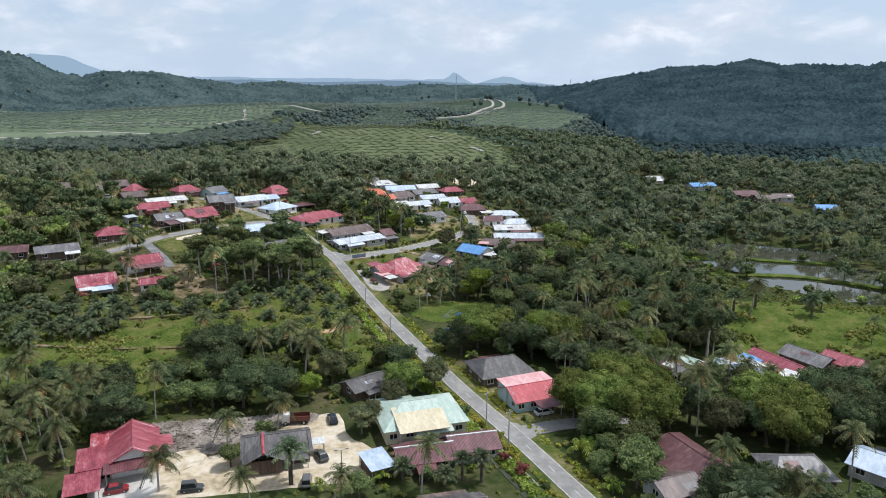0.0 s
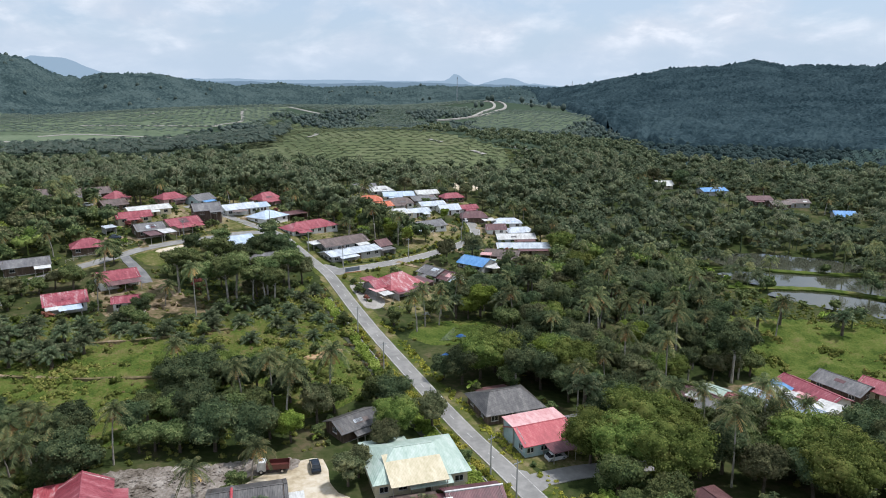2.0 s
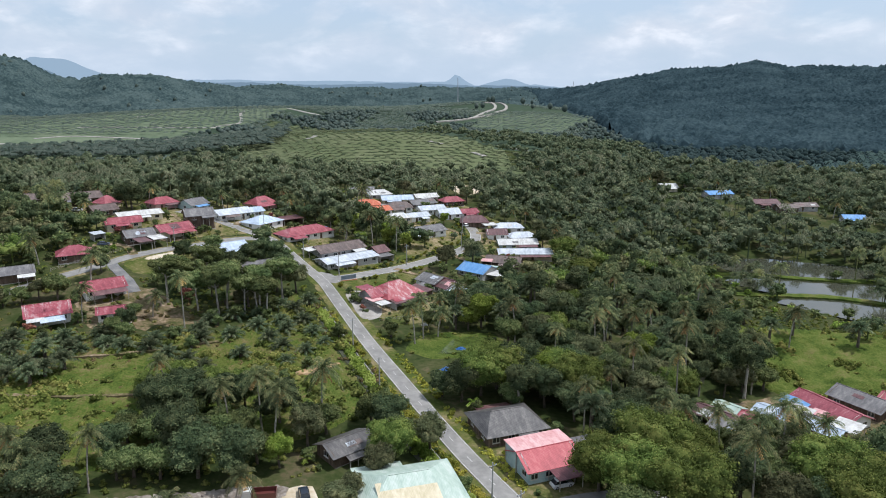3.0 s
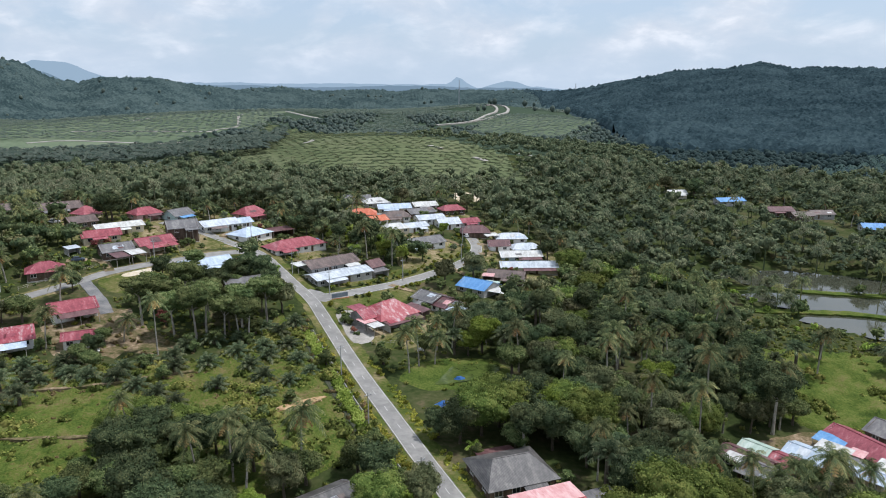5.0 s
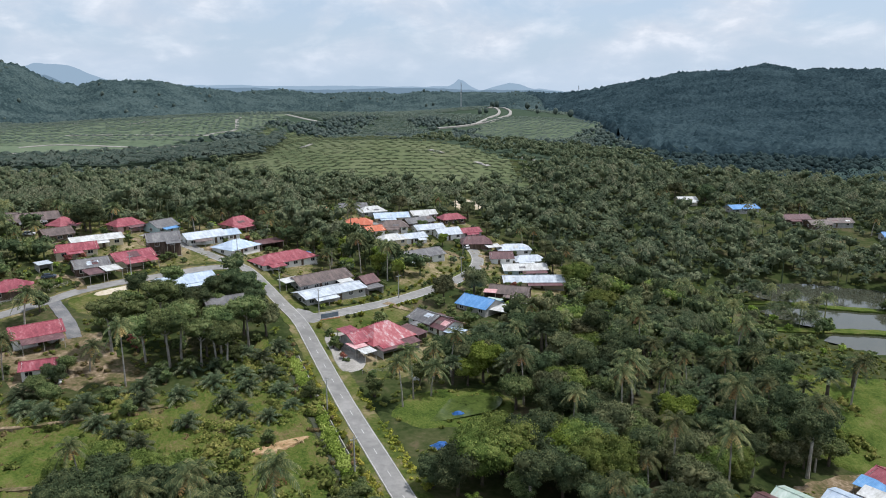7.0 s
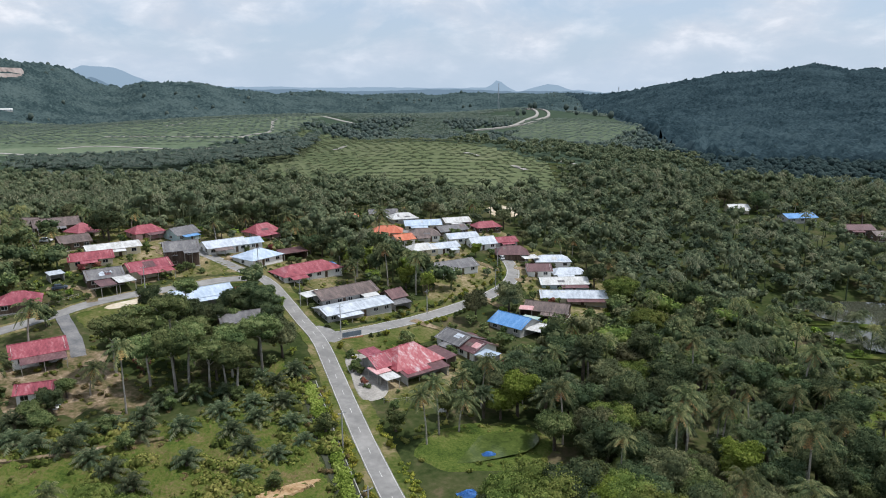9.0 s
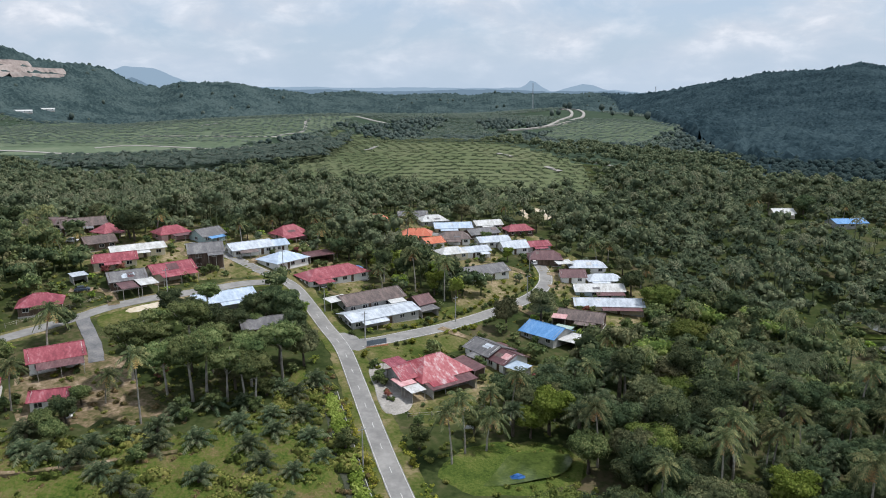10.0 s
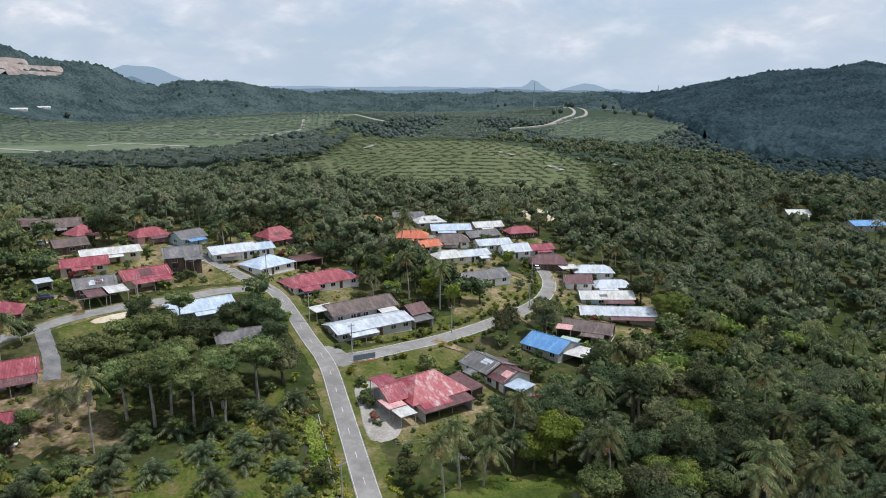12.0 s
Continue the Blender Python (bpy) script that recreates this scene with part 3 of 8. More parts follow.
tagged(ribbon("drain_kerb", DRAIN, 0.13, M["wall_grey"], 0.16, 5.2), "low concrete kerb of the drain", "drain", kind="structure")
tagged(ribbon("drain", DRAIN[8:], 0.9, M["drain"], 0.09, 8.6, wobble=0.3), "dark field ditch", "drain", kind="structure")

# ---- open ground ----
rough_cover("field", [(-112, 188), (-72, 187), (-46, 204), (-45, 226), (-35, 205), (-17, 163), (-28, 143), (-62, 134), (-118, 134)], M["field"], 0.6, 0.85, "rough weedy field with dry patches", "field")
patch("driveway", [(-29.6, 229.2), (-25.0, 233.0), (-20.5, 226), (-17.2, 217.5), (-17.0, 211.2), (-21.2, 208.6), (-24.2, 213.5), (-26.2, 219.5)], M["old_concrete"], 0.17, 0.2, "cracked pale concrete driveway", "driveway")
patch("yard", [(-47, 109.5), (-38, 114.5), (-26.7, 127.5), (-20.2, 129), (-18.2, 121.4), (-13.5, 117), (-7.8, 111), (-9.5, 107.2), (-15.5, 104.2), (-30, 101), (-45, 98.5), (-55, 97), (-56, 103)], M["sand"], 0.10, 0.4, "pale sandy yard with tyre tracks", "yard", 14)
rough_cover("rubble_plot", [(-57, 122.5), (-52, 124.5), (-43, 126), (-33, 128), (-25, 128.5), (-25, 125.5), (-33, 122.5), (-37.5, 118), (-39.5, 113.6), (-46, 112.5), (-51.5, 113.5)], M["rubble"], 0.45, 0.55, "grey-brown rubble and cleared ground", "yard")
patch("apron", [(-57.5, 104.5), (-48.5, 107), (-46.2, 103), (-46.6, 99), (-52, 97.5), (-56.5, 98)], M["concrete"], 0.16, 0.15, "pale concrete apron in front of the red house", "yard", 6)
patch("bare_slope", [(-97, 219), (-84, 221), (-76, 211), (-64, 204), (-64, 198), (-76, 194), (-88, 193), (-99, 203)], M["soil"], 0.06, 2.4, "bare brown slope with litter and dry grass", "ground", 12)
patch("grass_slope", [(-101, 238), (-93, 245), (-84, 253), (-78, 250), (-84, 236), (-92, 229)], M["lawn"], 0.05, 0.5, "green grass slope below the lane", "grass")
patch("sand_bank", [(-96, 243), (-88, 251), (-85, 252), (-88, 246.5), (-94, 240.5)], M["sand"], 0.10, 0.6, "pale sand bank beside the lane", "ground", 5)
patch("lawn", [(-31.5, 239.2), (-17.2, 252), (-10, 257), (-6, 250), (-14.7, 240), (-24, 233.6), (-29.5, 231.5)], M["lawn"], 0.055, 0.4, "dry mown lawn behind the signboard", "lawn")
patch("lawn", [(-9, 272), (2, 288), (8, 305), (8, 318), (1, 322), (-10, 310), (-16, 296), (-16, 280)], M["dry"], 0.06, 0.4, "sun-dried lawn inside the road bend", "lawn", 10)
patch("lawn", [(-31, 250.5), (-21, 259), (-8, 273), (-13, 277), (-24, 266), (-36, 255)], M["lawn"], 0.052, 0.4, "garden lawn along the side road", "lawn")
rough_cover("village_green", [(-150, 305), (-128, 268), (-105, 262), (-92, 262), (-62, 280), (-44, 270), (-44, 288), (-62, 312), (-92, 322), (-120, 322)], M["dry"], 0.8, 0.16, "trodden grass between the western houses", "grass")
rough_cover("village_green", [(-12, 312), (6, 338), (22, 282), (42, 286), (46, 320), (24, 344), (0, 376), (-40, 378), (-48, 350), (-30, 326)], M["dry"], 0.8, 0.16, "trodden grass between the eastern houses", "grass")
for lane in ([(-50.5, 271), (-45, 268), (-43.5, 264)], [(-59, 277), (-57, 281), (-55, 285)], [(-78, 284), (-78, 289), (-76, 292)], [(-91, 262), (-94, 260), (-99, 261)], [(-100, 244), (-104, 250), (-110, 252), (-116, 250)],
             [(-91, 286), (-97, 283), (-103, 288), (-110, 292)], [(15, 318), (19, 321), (22, 324)], [(14.5, 306), (19, 308), (21, 311)], [(8, 290), (15, 287), (20, 283)], [(3, 284), (10, 276), (14, 268)], [(-16, 258), (-6, 252), (0, 248), (8, 246)],
             [(-14, 322), (-6, 322), (4, 318), (10, 312)], [(9, 333), (12, 338), (16, 341)], [(-110, 292), (-120, 290), (-132, 292), (-142, 296)]):
    tagged(ribbon("dirt_drive", smooth_line(lane, 1.5), 2.6, M["soil"], 0.20, wobble=0.8), "trodden dirt drive to the houses", "driveway", kind="structure")
patch("house_plot", [(-24, 228), (-12, 240), (2, 246), (12, 238), (6, 222), (-6, 208), (-16, 207)], M["dry"], 0.05, 0.5, "worn grass round the red-roofed house", "grass", 10)
patch("house_plot", [(4, 150), (12, 160), (26, 146), (30, 132), (22, 124), (12, 131)], M["dry"], 0.05, 0.5, "worn garden round the roadside houses", "grass", 8)
patch("house_plot", [(56, 156), (60, 171), (82, 184), (104, 180), (108, 168), (88, 158), (68, 154)], M["soil"], 0.05, 0.6, "bare earth yard round the maroon-roofed houses", "yard", 8)
patch("dirt_clearing", [(8, 392), (4, 412), (12, 424), (20, 410), (18, 394)], M["sand"], 0.1, 0.6, "pale dug clearing at the wood's edge", "ground", 6)
patch("orange_patch", [(-33.5, 172.6), (-30, 175.4), (-24.6, 179.2), (-23.6, 177.6), (-27.5, 173.4), (-31, 171.6)], M["orange"], 0.62, 2.4, "scraped orange earth beside the field", "ground", 5)
patch("orange_patch", [(-57, 136.5), (-50, 139.5), (-44, 141.5), (-49, 138), (-54, 135.5)], M["orange"], 0.16, 0.7, "scraped orange earth beside the field", "ground", 5)
POOL = [(-7, 189.2), (-3, 193.5), (0.8, 196), (5, 198.4), (10, 199.6), (14.6, 198.6), (13.4, 193.4), (7, 189.4), (0, 187)]
patch("creek_bank", [(-9, 191), (-4, 200), (6, 204), (15, 203), (17.5, 194), (8, 186.5), (-3, 184.5)], M["meadow"], 0.22, 0.9, "grassy bank of the small pond", "ground")
tagged(patch("pond", POOL, M["algae"], 0.0, 0.4, "small pond green with algae", "pond", 6, flat=ground_at(5, 195) + 0.35), kind="structure")
for rim in PONDS:
    patch("pond", rim, M["water"], 0.0, 0.5, "still brown fish pond reflecting the trees", "pond", 6, flat=-10.35)
rough_cover("field_scrub", [(-112, 172), (-80, 174), (-50, 172), (-18, 164), (-26, 146), (-62, 132), (-118, 134)], M["meadow"], 0.8, 0.8, "bright green scrub over the near field", "grass", 0.12)
rough_cover("meadow", [(82, 186), (86, 222), (112, 224), (140, 216), (168, 200), (160, 178), (120, 178)], M["meadow"], 0.9, 0.9, "bright green scrub meadow", "grass")
for pts, lab in (([(-104, 172), (-92, 174.5), (-81, 177), (-68, 181.4), (-62, 185), (-55, 188)], "worn footpath through the field"), ([(-100, 158), (-75, 158), (-50, 162)], "worn footpath through the field")):
    tagged(ribbon("footpath", smooth_line(pts), 0.9, M["soil"], 0.85, skirt=0.9, wobble=0.5), lab, "path", kind="structure")
# far plantation tracks and the highway in the distance
for pts, w in (([(-414, 732), (-385, 753), (-321, 743), (-283, 736), (-241, 763)], 4.5), ([(-520, 712), (-470, 704), (-412, 690), (-380, 694)], 5),
               ([(-268, 835), (-264, 860), (-251, 891), (-280, 997), (-288, 1040)], 4), ([(-420, 830), (-345, 835), (-268, 838)], 5), ([(-240, 1110), (-220, 1067), (-193, 1016), (-170, 984)], 5), ([(-120, 640), (-118, 665), (-122, 690)], 4),
               ([(-11, 923), (20, 951), (42, 995), (66, 1115), (80, 1180), (87, 1260), (82, 1340), (72, 1320)], 4.4), ([(36, 975), (60, 1020), (82, 1115), (98, 1180), (106, 1260), (101, 1345), (88, 1390)], 4.4), ([(-12, 599), (-2, 588)], 4), ([(22, 560), (31, 547)], 4),
               ([(-560, 1060), (-555, 1110)], 5), ([(-405, 950), (-395, 1000)], 5), ([(322, 1740), (318, 1690)], 7), ([(357, 1695), (352, 1640)], 7), ([(286, 1064), (296, 1040)], 5), ([(329, 991), (338, 960)], 5), ([(345, 1439), (320, 1425), (300, 1400)], 4), ([(168, 794), (172, 780)], 4), ([(56, 596), (62, 586), (70, 584)], 4)):
    tagged(ribbon("far_track", smooth_line(pts, 8), w, M["old_concrete"] if w == 4.4 else M["old_concrete"], 1.6 if w == 4.4 else 0.5, wobble=w * 0.08, skirt=3.0 if w == 4.4 else 1.0), "pale dirt track across the plantation", "path", kind="structure")


def quarry_face(outline, bench, label):
    """A worked face cut into benches: level floors and steep walls of broken rock."""
    rim = smooth_line(outline, 6.0, closed=True)[:-1]
    lo, hi = rim.min(axis=0), rim.max(axis=0)
    X, Y = np.meshgrid(np.arange(lo[0], hi[0], 3.5), np.arange(lo[1], hi[1], 6.0))
    ok = inside(rim, X, Y)
    rag = np.array([noise.fractal((a * 0.03, b * 0.03, 2.0), 0.8, 2.0, 4) for a, b in zip(X.ravel(), Y.ravel())]).reshape(X.shape)
    z = height(X, Y) + 2.5 * rag
    f = np.mod(z / bench, 1.0)
    z = np.floor(z / bench) * bench + bench * np.clip((f - 0.55) / 0.3, 0, 1) + 0.8 * rag + 5.0
    Z = np.where(ok, z, height(X, Y) - 3)
    idx = np.arange(X.size).reshape(X.shape)
    grow = ok[:-1, :-1] | ok[1:, 1:] | ok[1:, :-1] | ok[:-1, 1:]
    quads = np.stack([idx[:-1, :-1], idx[:-1, 1:], idx[1:, 1:], idx[1:, :-1]], -1)[grow]
    used, back = np.unique(quads, return_inverse=True)
    me = raw_mesh("quarry_face", np.stack([X, Y, Z], -1).reshape(-1, 3)[used], back.reshape(-1, 4))
    me.polygons.foreach_set("use_smooth", np.zeros(len(me.polygons), bool))
    me.materials.append(M["rock"])
    tagged(new("quarry_face", me), label, "rock", kind="structure")


quarry_face([(-1020, 1290), (-1022, 1392), (-1026, 1480), (-1022, 1560), (-985, 1545), (-966, 1490), (-962, 1400), (-955, 1310), (-965, 1280)], 13.0, "pale pinkish quarry benches on the far hill")
SHEDS = [(-872, 1290), (-815, 1300), (-785, 1200), (-800, 1120), (-850, 1150)]
FACE = [(-1025, 1280), (-1028, 1480), (-1022, 1565), (-980, 1550), (-950, 1490), (-942, 1400), (-940, 1290), (-960, 1270)]


def canopy(outline, mat, step, amp, terrace, label):
    """The closed, uneven top of far woods; terrace adds planted contour steps of that height."""
    rim = smooth_line(outline, 12.0, closed=True)[:-1]
    lo, hi = rim.min(axis=0), rim.max(axis=0)
    X, Y = np.meshgrid(np.arange(lo[0], hi[0], step), np.arange(lo[1], hi[1], step))
    rng = np.random.default_rng(int(step * 10 + amp))
    X, Y = X + rng.uniform(-0.35, 0.35, X.shape) * step, Y + rng.uniform(-0.35, 0.35, Y.shape) * step
    ok = inside(rim, X, Y) & ~inside(FACE, X, Y) & ~inside(SHEDS, X, Y)
    h = height(X, Y)
    broad = np.sin(X / 37 + 2.0 * np.sin(Y / 53)) * np.sin(Y / 41 + 1.7 * np.sin(X / 61))
    Z = h + np.where(ok, 1.5 + amp * (0.55 * rng.random(X.shape) + 0.45 * rng.random(X.shape) ** 4 * 1.6 + 0.22 * broad) + terrace * np.sin(h * math.tau / 3.2), -4.0)
    idx = np.arange(X.size).reshape(X.shape)
    grow = ok[:-1, :-1] | ok[1:, 1:] | ok[1:, :-1] | ok[:-1, 1:]
    quads = np.stack([idx[:-1, :-1], idx[:-1, 1:], idx[1:, 1:], idx[1:, :-1]], -1)[grow]
    used, back = np.unique(quads, return_inverse=True)
    me = raw_mesh("canopy", np.stack([X, Y, Z], -1).reshape(-1, 3)[used], back.reshape(-1, 4))
    me.materials.append(mat)
    tagged(new("canopy", me), label, "trees", kind="stuff")


canopy([(205, 800), (300, 735), (430, 700), (560, 690), (700, 900), (800, 1150), (1000, 1480), (1420, 2050), (1350, 2330), (330, 2330), (262, 2050), (238, 1500)], M["ridge"], 6.0, 10.0, 1.3, "closed woods and terraces on the long ridge, tinted for haze and cloud shade")
canopy([(-262, 1475), (-540, 1440), (-790, 1215), (-900, 1130), (-1010, 1230), (-1330, 1600), (-1700, 2150), (-1500, 2480), (-262, 2480)], M["far_slope"], 7.0, 11.0, 0.0, "closed woods on the western hills in a blue-green haze tint")
canopy([(-262, 1475), (-40, 1490), (40, 1440), (238, 1500), (262, 2050), (330, 2480), (-262, 2480)], M["far_slope"], 7.0, 8.0, 0.8, "woods and plantations on the far rise in a blue-green haze tint")
# grassy bunds between the ponds
for pts in ([(106, 297), (121, 296), (140, 289.5), (160, 285), (178, 285), (198, 268)], [(106, 268), (124, 266), (138, 264), (151, 257), (166, 245), (180, 236)]):
    tagged(ribbon("bund", smooth_line(pts), 4.2, M["meadow"], 0.45, wobble=0.9, skirt=1.6), "grassy earth bund between two fish ponds", "bank", kind="structure")

# ---- houses ----
FOOT = []  # ground taken by buildings: x, y, half length, half width, turn


PATCHED = {"roof_maroon": ["roof_brown", "roof_pink", "roof_grey"], "roof_brown": ["roof_grey", "roof_white", "roof_maroon"], "roof_grey": ["roof_zinc", "roof_brown", "roof_maroon"],
           "roof_worn_red": ["roof_pink", "roof_red"], "roof_red": ["roof_worn_red", "roof_maroon"], "roof_zinc": ["roof_sky", "roof_white"], "roof_white": ["roof_zinc", "roof_grey"], "roof_sky": ["roof_zinc", "roof_white"],
           "roof_wine": ["roof_white", "roof_maroon", "roof_grey"], "roof_slate": ["roof_grey", "roof_brown", "roof_zinc"]}


def roof_bm(L, W, rise, inset, thick=0.09, over=0.6, cx=0.0, cy=0.0, z=0.0):
    """A pitched roof over L x W with its ridge along x. inset: how far the ridge stops short of the ends (0 gives gables)."""
    bm = bmesh.new()
    a, b = L / 2 + over, W / 2 + over
    drop = rise * over / (W / 2)
    low = z - drop
    ends = a - inset if inset == 0 else max(0.05, L / 2 - inset)
    top = [(-a, -b, low), (a, -b, low), (a, b, low), (-a, b, low), (-ends, 0, z + rise), (ends, 0, z + rise)]
    tv = [bm.verts.new((x + cx, y + cy, q)) for x, y, q in top]
    lv = [bm.verts.new((x + cx, y + cy, q - thick)) for x, y, q in top]
    faces = [(0, 1, 5, 4), (2, 3, 4, 5)]
    if inset:
        faces += [(1, 2, 5), (3, 0, 4)]
    for f in faces:
        bm.faces.new([tv[k] for k in f])
        bm.faces.new([lv[k] for k in f[::-1]])
    rim = [(0, 1), (2, 3)] + ([(1, 2), (3, 0)] if inset else [(1, 5), (5, 2), (3, 4), (4, 0)])
    for p, q in rim:
        bm.faces.new((tv[q], tv[p], lv[p], lv[q]))
    return bm


def slab_roof_bm(L, W, z0, z1, thick=0.07):
    """A single-slope sheet roof, low at -y."""
    bm = bmesh.new()
    v = [bm.verts.new(p) for p in ((-L / 2, -W / 2, z0), (L / 2, -W / 2, z0), (L / 2, W / 2, z1), (-L / 2, W / 2, z1),
                                   (-L / 2, -W / 2, z0 - thick), (L / 2, -W / 2, z0 - thick), (L / 2, W / 2, z1 - thick), (-L / 2, W / 2, z1 - thick))]
    for f in ((0, 1, 2, 3), (7, 6, 5, 4), (0, 4, 5, 1), (1, 5, 6, 2), (2, 6, 7, 3), (3, 7, 4, 0)):
        bm.faces.new([v[k] for k in f])
    return bm


def window_meshes(w, h):
    key = (w, h)
    if key not in window_meshes.kept:
        fr = bmesh.new()
        for x0, x1, z0, z1 in ((-w / 2, w / 2, 0, 0.08), (-w / 2, w / 2, h - 0.08, h), (-w / 2, -w / 2 + 0.08, 0.08, h - 0.08), (w / 2 - 0.08, w / 2, 0.08, h - 0.08), (-0.035, 0.035, 0.08, h - 0.08)):
            box(fr, x0, x1, -0.05, 0.06, z0, z1)
        gl = bmesh.new()
        box(gl, -w / 2 + 0.08, w / 2 - 0.08, 0.0, 0.02, 0.08, h - 0.08)
        si = bmesh.new()
        box(si, -w / 2 - 0.08, w / 2 + 0.08, -0.14, 0.0, -0.07, 0.0)
        made = []
        for nm, bm, mt in (("window_frame", fr, M["frame"]), ("pane", gl, M["glass"]), ("sill", si, M["concrete"])):
            me = bpy.data.meshes.new(nm)
            bm.to_mesh(me)
            bm.free()
            me.materials.append(mt)
            made.append(me)
        window_meshes.kept[key] = made
    return window_meshes.kept[key]


window_meshes.kept = {}


def walls_bm(L, W, h, openings, thick=0.16, gable=0.0):
    """Four walls with real openings. openings: side 0..3 (front -y, right, back, left), centre along it, width, sill, head."""
    bm = bmesh.new()
    for side in range(4):
        run = (L if side % 2 == 0 else W - 2 * thick)
        cuts = sorted((c - w / 2, c + w / 2, s, t) for k, c, w, s, t in openings if k == side)
        pieces, at = [], -run / 2
        for u0, u1, s, t in cuts:
            pieces.append((at, u0, 0, h))
            if s > 0:
                pieces.append((u0, u1, 0, s))
            pieces.append((u0, u1, t, h))
            at = u1
        pieces.append((at, run / 2, 0, h))
        for u0, u1, z0, z1 in pieces:
            if u1 - u0 < 0.02 or z1 - z0 < 0.02:
                continue
            if side == 0:
                box(bm, u0, u1, -W / 2, -W / 2 + thick, z0, z1)
            elif side == 2:
                box(bm, -u1, -u0, W / 2 - thick, W / 2, z0, z1)
            elif side == 1:
                box(bm, L / 2 - thick, L / 2, u0, u1, z0, z1)
            else:
                box(bm, -L / 2, -L / 2 + thick, -u1, -u0, z0, z1)
    if gable:
        for x in (-L / 2, L / 2 - thick):
            v = [bm.verts.new(p) for p in ((x, -W / 2, h), (x, W / 2, h), (x, 0, h + gable), (x + thick, -W / 2, h), (x + thick, W / 2, h), (x + thick, 0, h + gable))]
            for f in ((2, 1, 0), (3, 4, 5), (0, 1, 4, 3), (1, 2, 5, 4), (2, 0, 3, 5)):
                bm.faces.new([v[k] for k in f])
    return bm


def house(x, y, turn, L, W, roof, wall="wall_white", h=2.7, rise=1.5, hip=0.0, label="", windows=3, storeys=1, name="house", base=0.0, porch=None, cap="", over=0.6, seed=0, annex=True):
    """A dwelling: walls with window and door openings, pitched roof, ridge cap, plinth. porch: (along, width, depth, roof) a lean-to at the front."""
    rng = random.Random(int(x * 31 + y * 17) + seed)
    z = min(ground_at(x + i * L / 2.2, y + j * W / 2.2) for i in (-1, 0, 1) for j in (-1, 0, 1)) * 0.5 + ground_at(x, y) * 0.5 + base
    t = radians(turn)
    ob = thing(name, Matrix.Translation((x, y, z)) @ Matrix.Rotation(t, 4, "Z"), label, "house")
    FOOT.append((x, y, L / 2 + 0.8, W / 2 + 0.8, t))
    total = h * storeys
    openings, fits = [], []
    door_at = rng.uniform(-0.25, 0.25) * L
    for s in range(storeys):
        for side, run, count in ((0, L, windows), (1, W, max(1, windows // 2)), (2, L, max(1, windows - 1)), (3, W, max(1, windows // 2))):
            for k in range(count):
                c = -run / 2 + run * (k + 0.5) / count + rng.uniform(-0.2, 0.2)
                w = min(1.5, run / count * 0.55)
                if side == 0 and s == 0 and abs(c - door_at) < w / 2 + 0.7:
                    continue
                openings.append((side, c, w, s * h + 1.0, s * h + 2.1))
                fits.append((side, c, w, s * h + 1.0))
    openings.append((0, door_at, 0.95, 0.0, 2.08))
    part("wall", walls_bm(L, W, total, openings, gable=0 if hip else rise), M[wall], ob)
    pl = bmesh.new()
    box(pl, -L / 2 - 0.1, L / 2 + 0.1, -W / 2 - 0.1, W / 2 + 0.1, -1.6, 0.0)
    part("plinth", pl, M["concrete"], ob)
    for side, c, w, s in fits:
        at = {0: (c, -W / 2 + 0.05), 1: (L / 2 - 0.05, c), 2: (-c, W / 2 - 0.05), 3: (-L / 2 + 0.05, -c)}[side]
        fr, gl, si = window_meshes(round(w, 1), 1.1)
        win = share("window", fr, ob, (*at, s), side * math.pi / 2)
        share("pane", gl, win)
        share("sill", si, win)
    d = bmesh.new()
    box(d, door_at - 0.45, door_at + 0.45, -W / 2 + 0.04, -W / 2 + 0.09, 0.02, 2.06)
    part("door", d, M["door"], ob)
    part("roof", roof_bm(L, W, rise, hip, over=over, z=total), M[roof], ob)
    ends = L / 2 + over if hip == 0 else max(0.1, L / 2 - hip)
    c = bmesh.new()
    tube(c, [(-ends, 0, total + rise + 0.01), (ends, 0, total + rise + 0.01)], [0.20 if cap else 0.11] * 2, 6)
    part("ridge_cap", c, M[cap or roof], ob)
    if porch is None and L > 8 and rng.random() < 0.55:
        porch = (rng.uniform(-0.2, 0.2) * L, rng.uniform(0.35, 0.55) * L, rng.uniform(1.8, 2.8), roof)
    if annex and rng.random() < 0.65 and storeys == 1:
        aw, ad = rng.uniform(0.4, 0.75) * L, rng.uniform(2.4, 3.8)
        tone = rng.choice(["roof_maroon", "roof_grey", "roof_zinc", "roof_brown", roof])
        sl = slab_roof_bm(aw + 0.5, ad + 0.3, total - 0.85, total - 0.2)
        bmesh.ops.rotate(sl, verts=sl.verts, cent=(0, 0, 0), matrix=Matrix.Rotation(math.pi, 3, "Z"))
        ax = rng.uniform(-0.5, 0.5) * (L - aw)
        bmesh.ops.translate(sl, verts=sl.verts, vec=(ax, W / 2 + ad / 2 + 0.02, 0))
        part("annex_roof", sl, M[tone], ob)
        aw_bm = bmesh.new()
        for x0, x1, y0, y1 in ((ax - aw / 2, ax + aw / 2, W / 2 + ad - 0.12, W / 2 + ad), (ax - aw / 2, ax - aw / 2 + 0.12, W / 2, W / 2 + ad - 0.12), (ax + aw / 2 - 0.12, ax + aw / 2, W / 2, W / 2 + ad - 0.12)):
            box(aw_bm, x0, x1, y0, y1, -1.0, total - 0.93)
        part("annex_wall", aw_bm, M[wall], ob)
    slope = math.hypot(W / 2, rise)
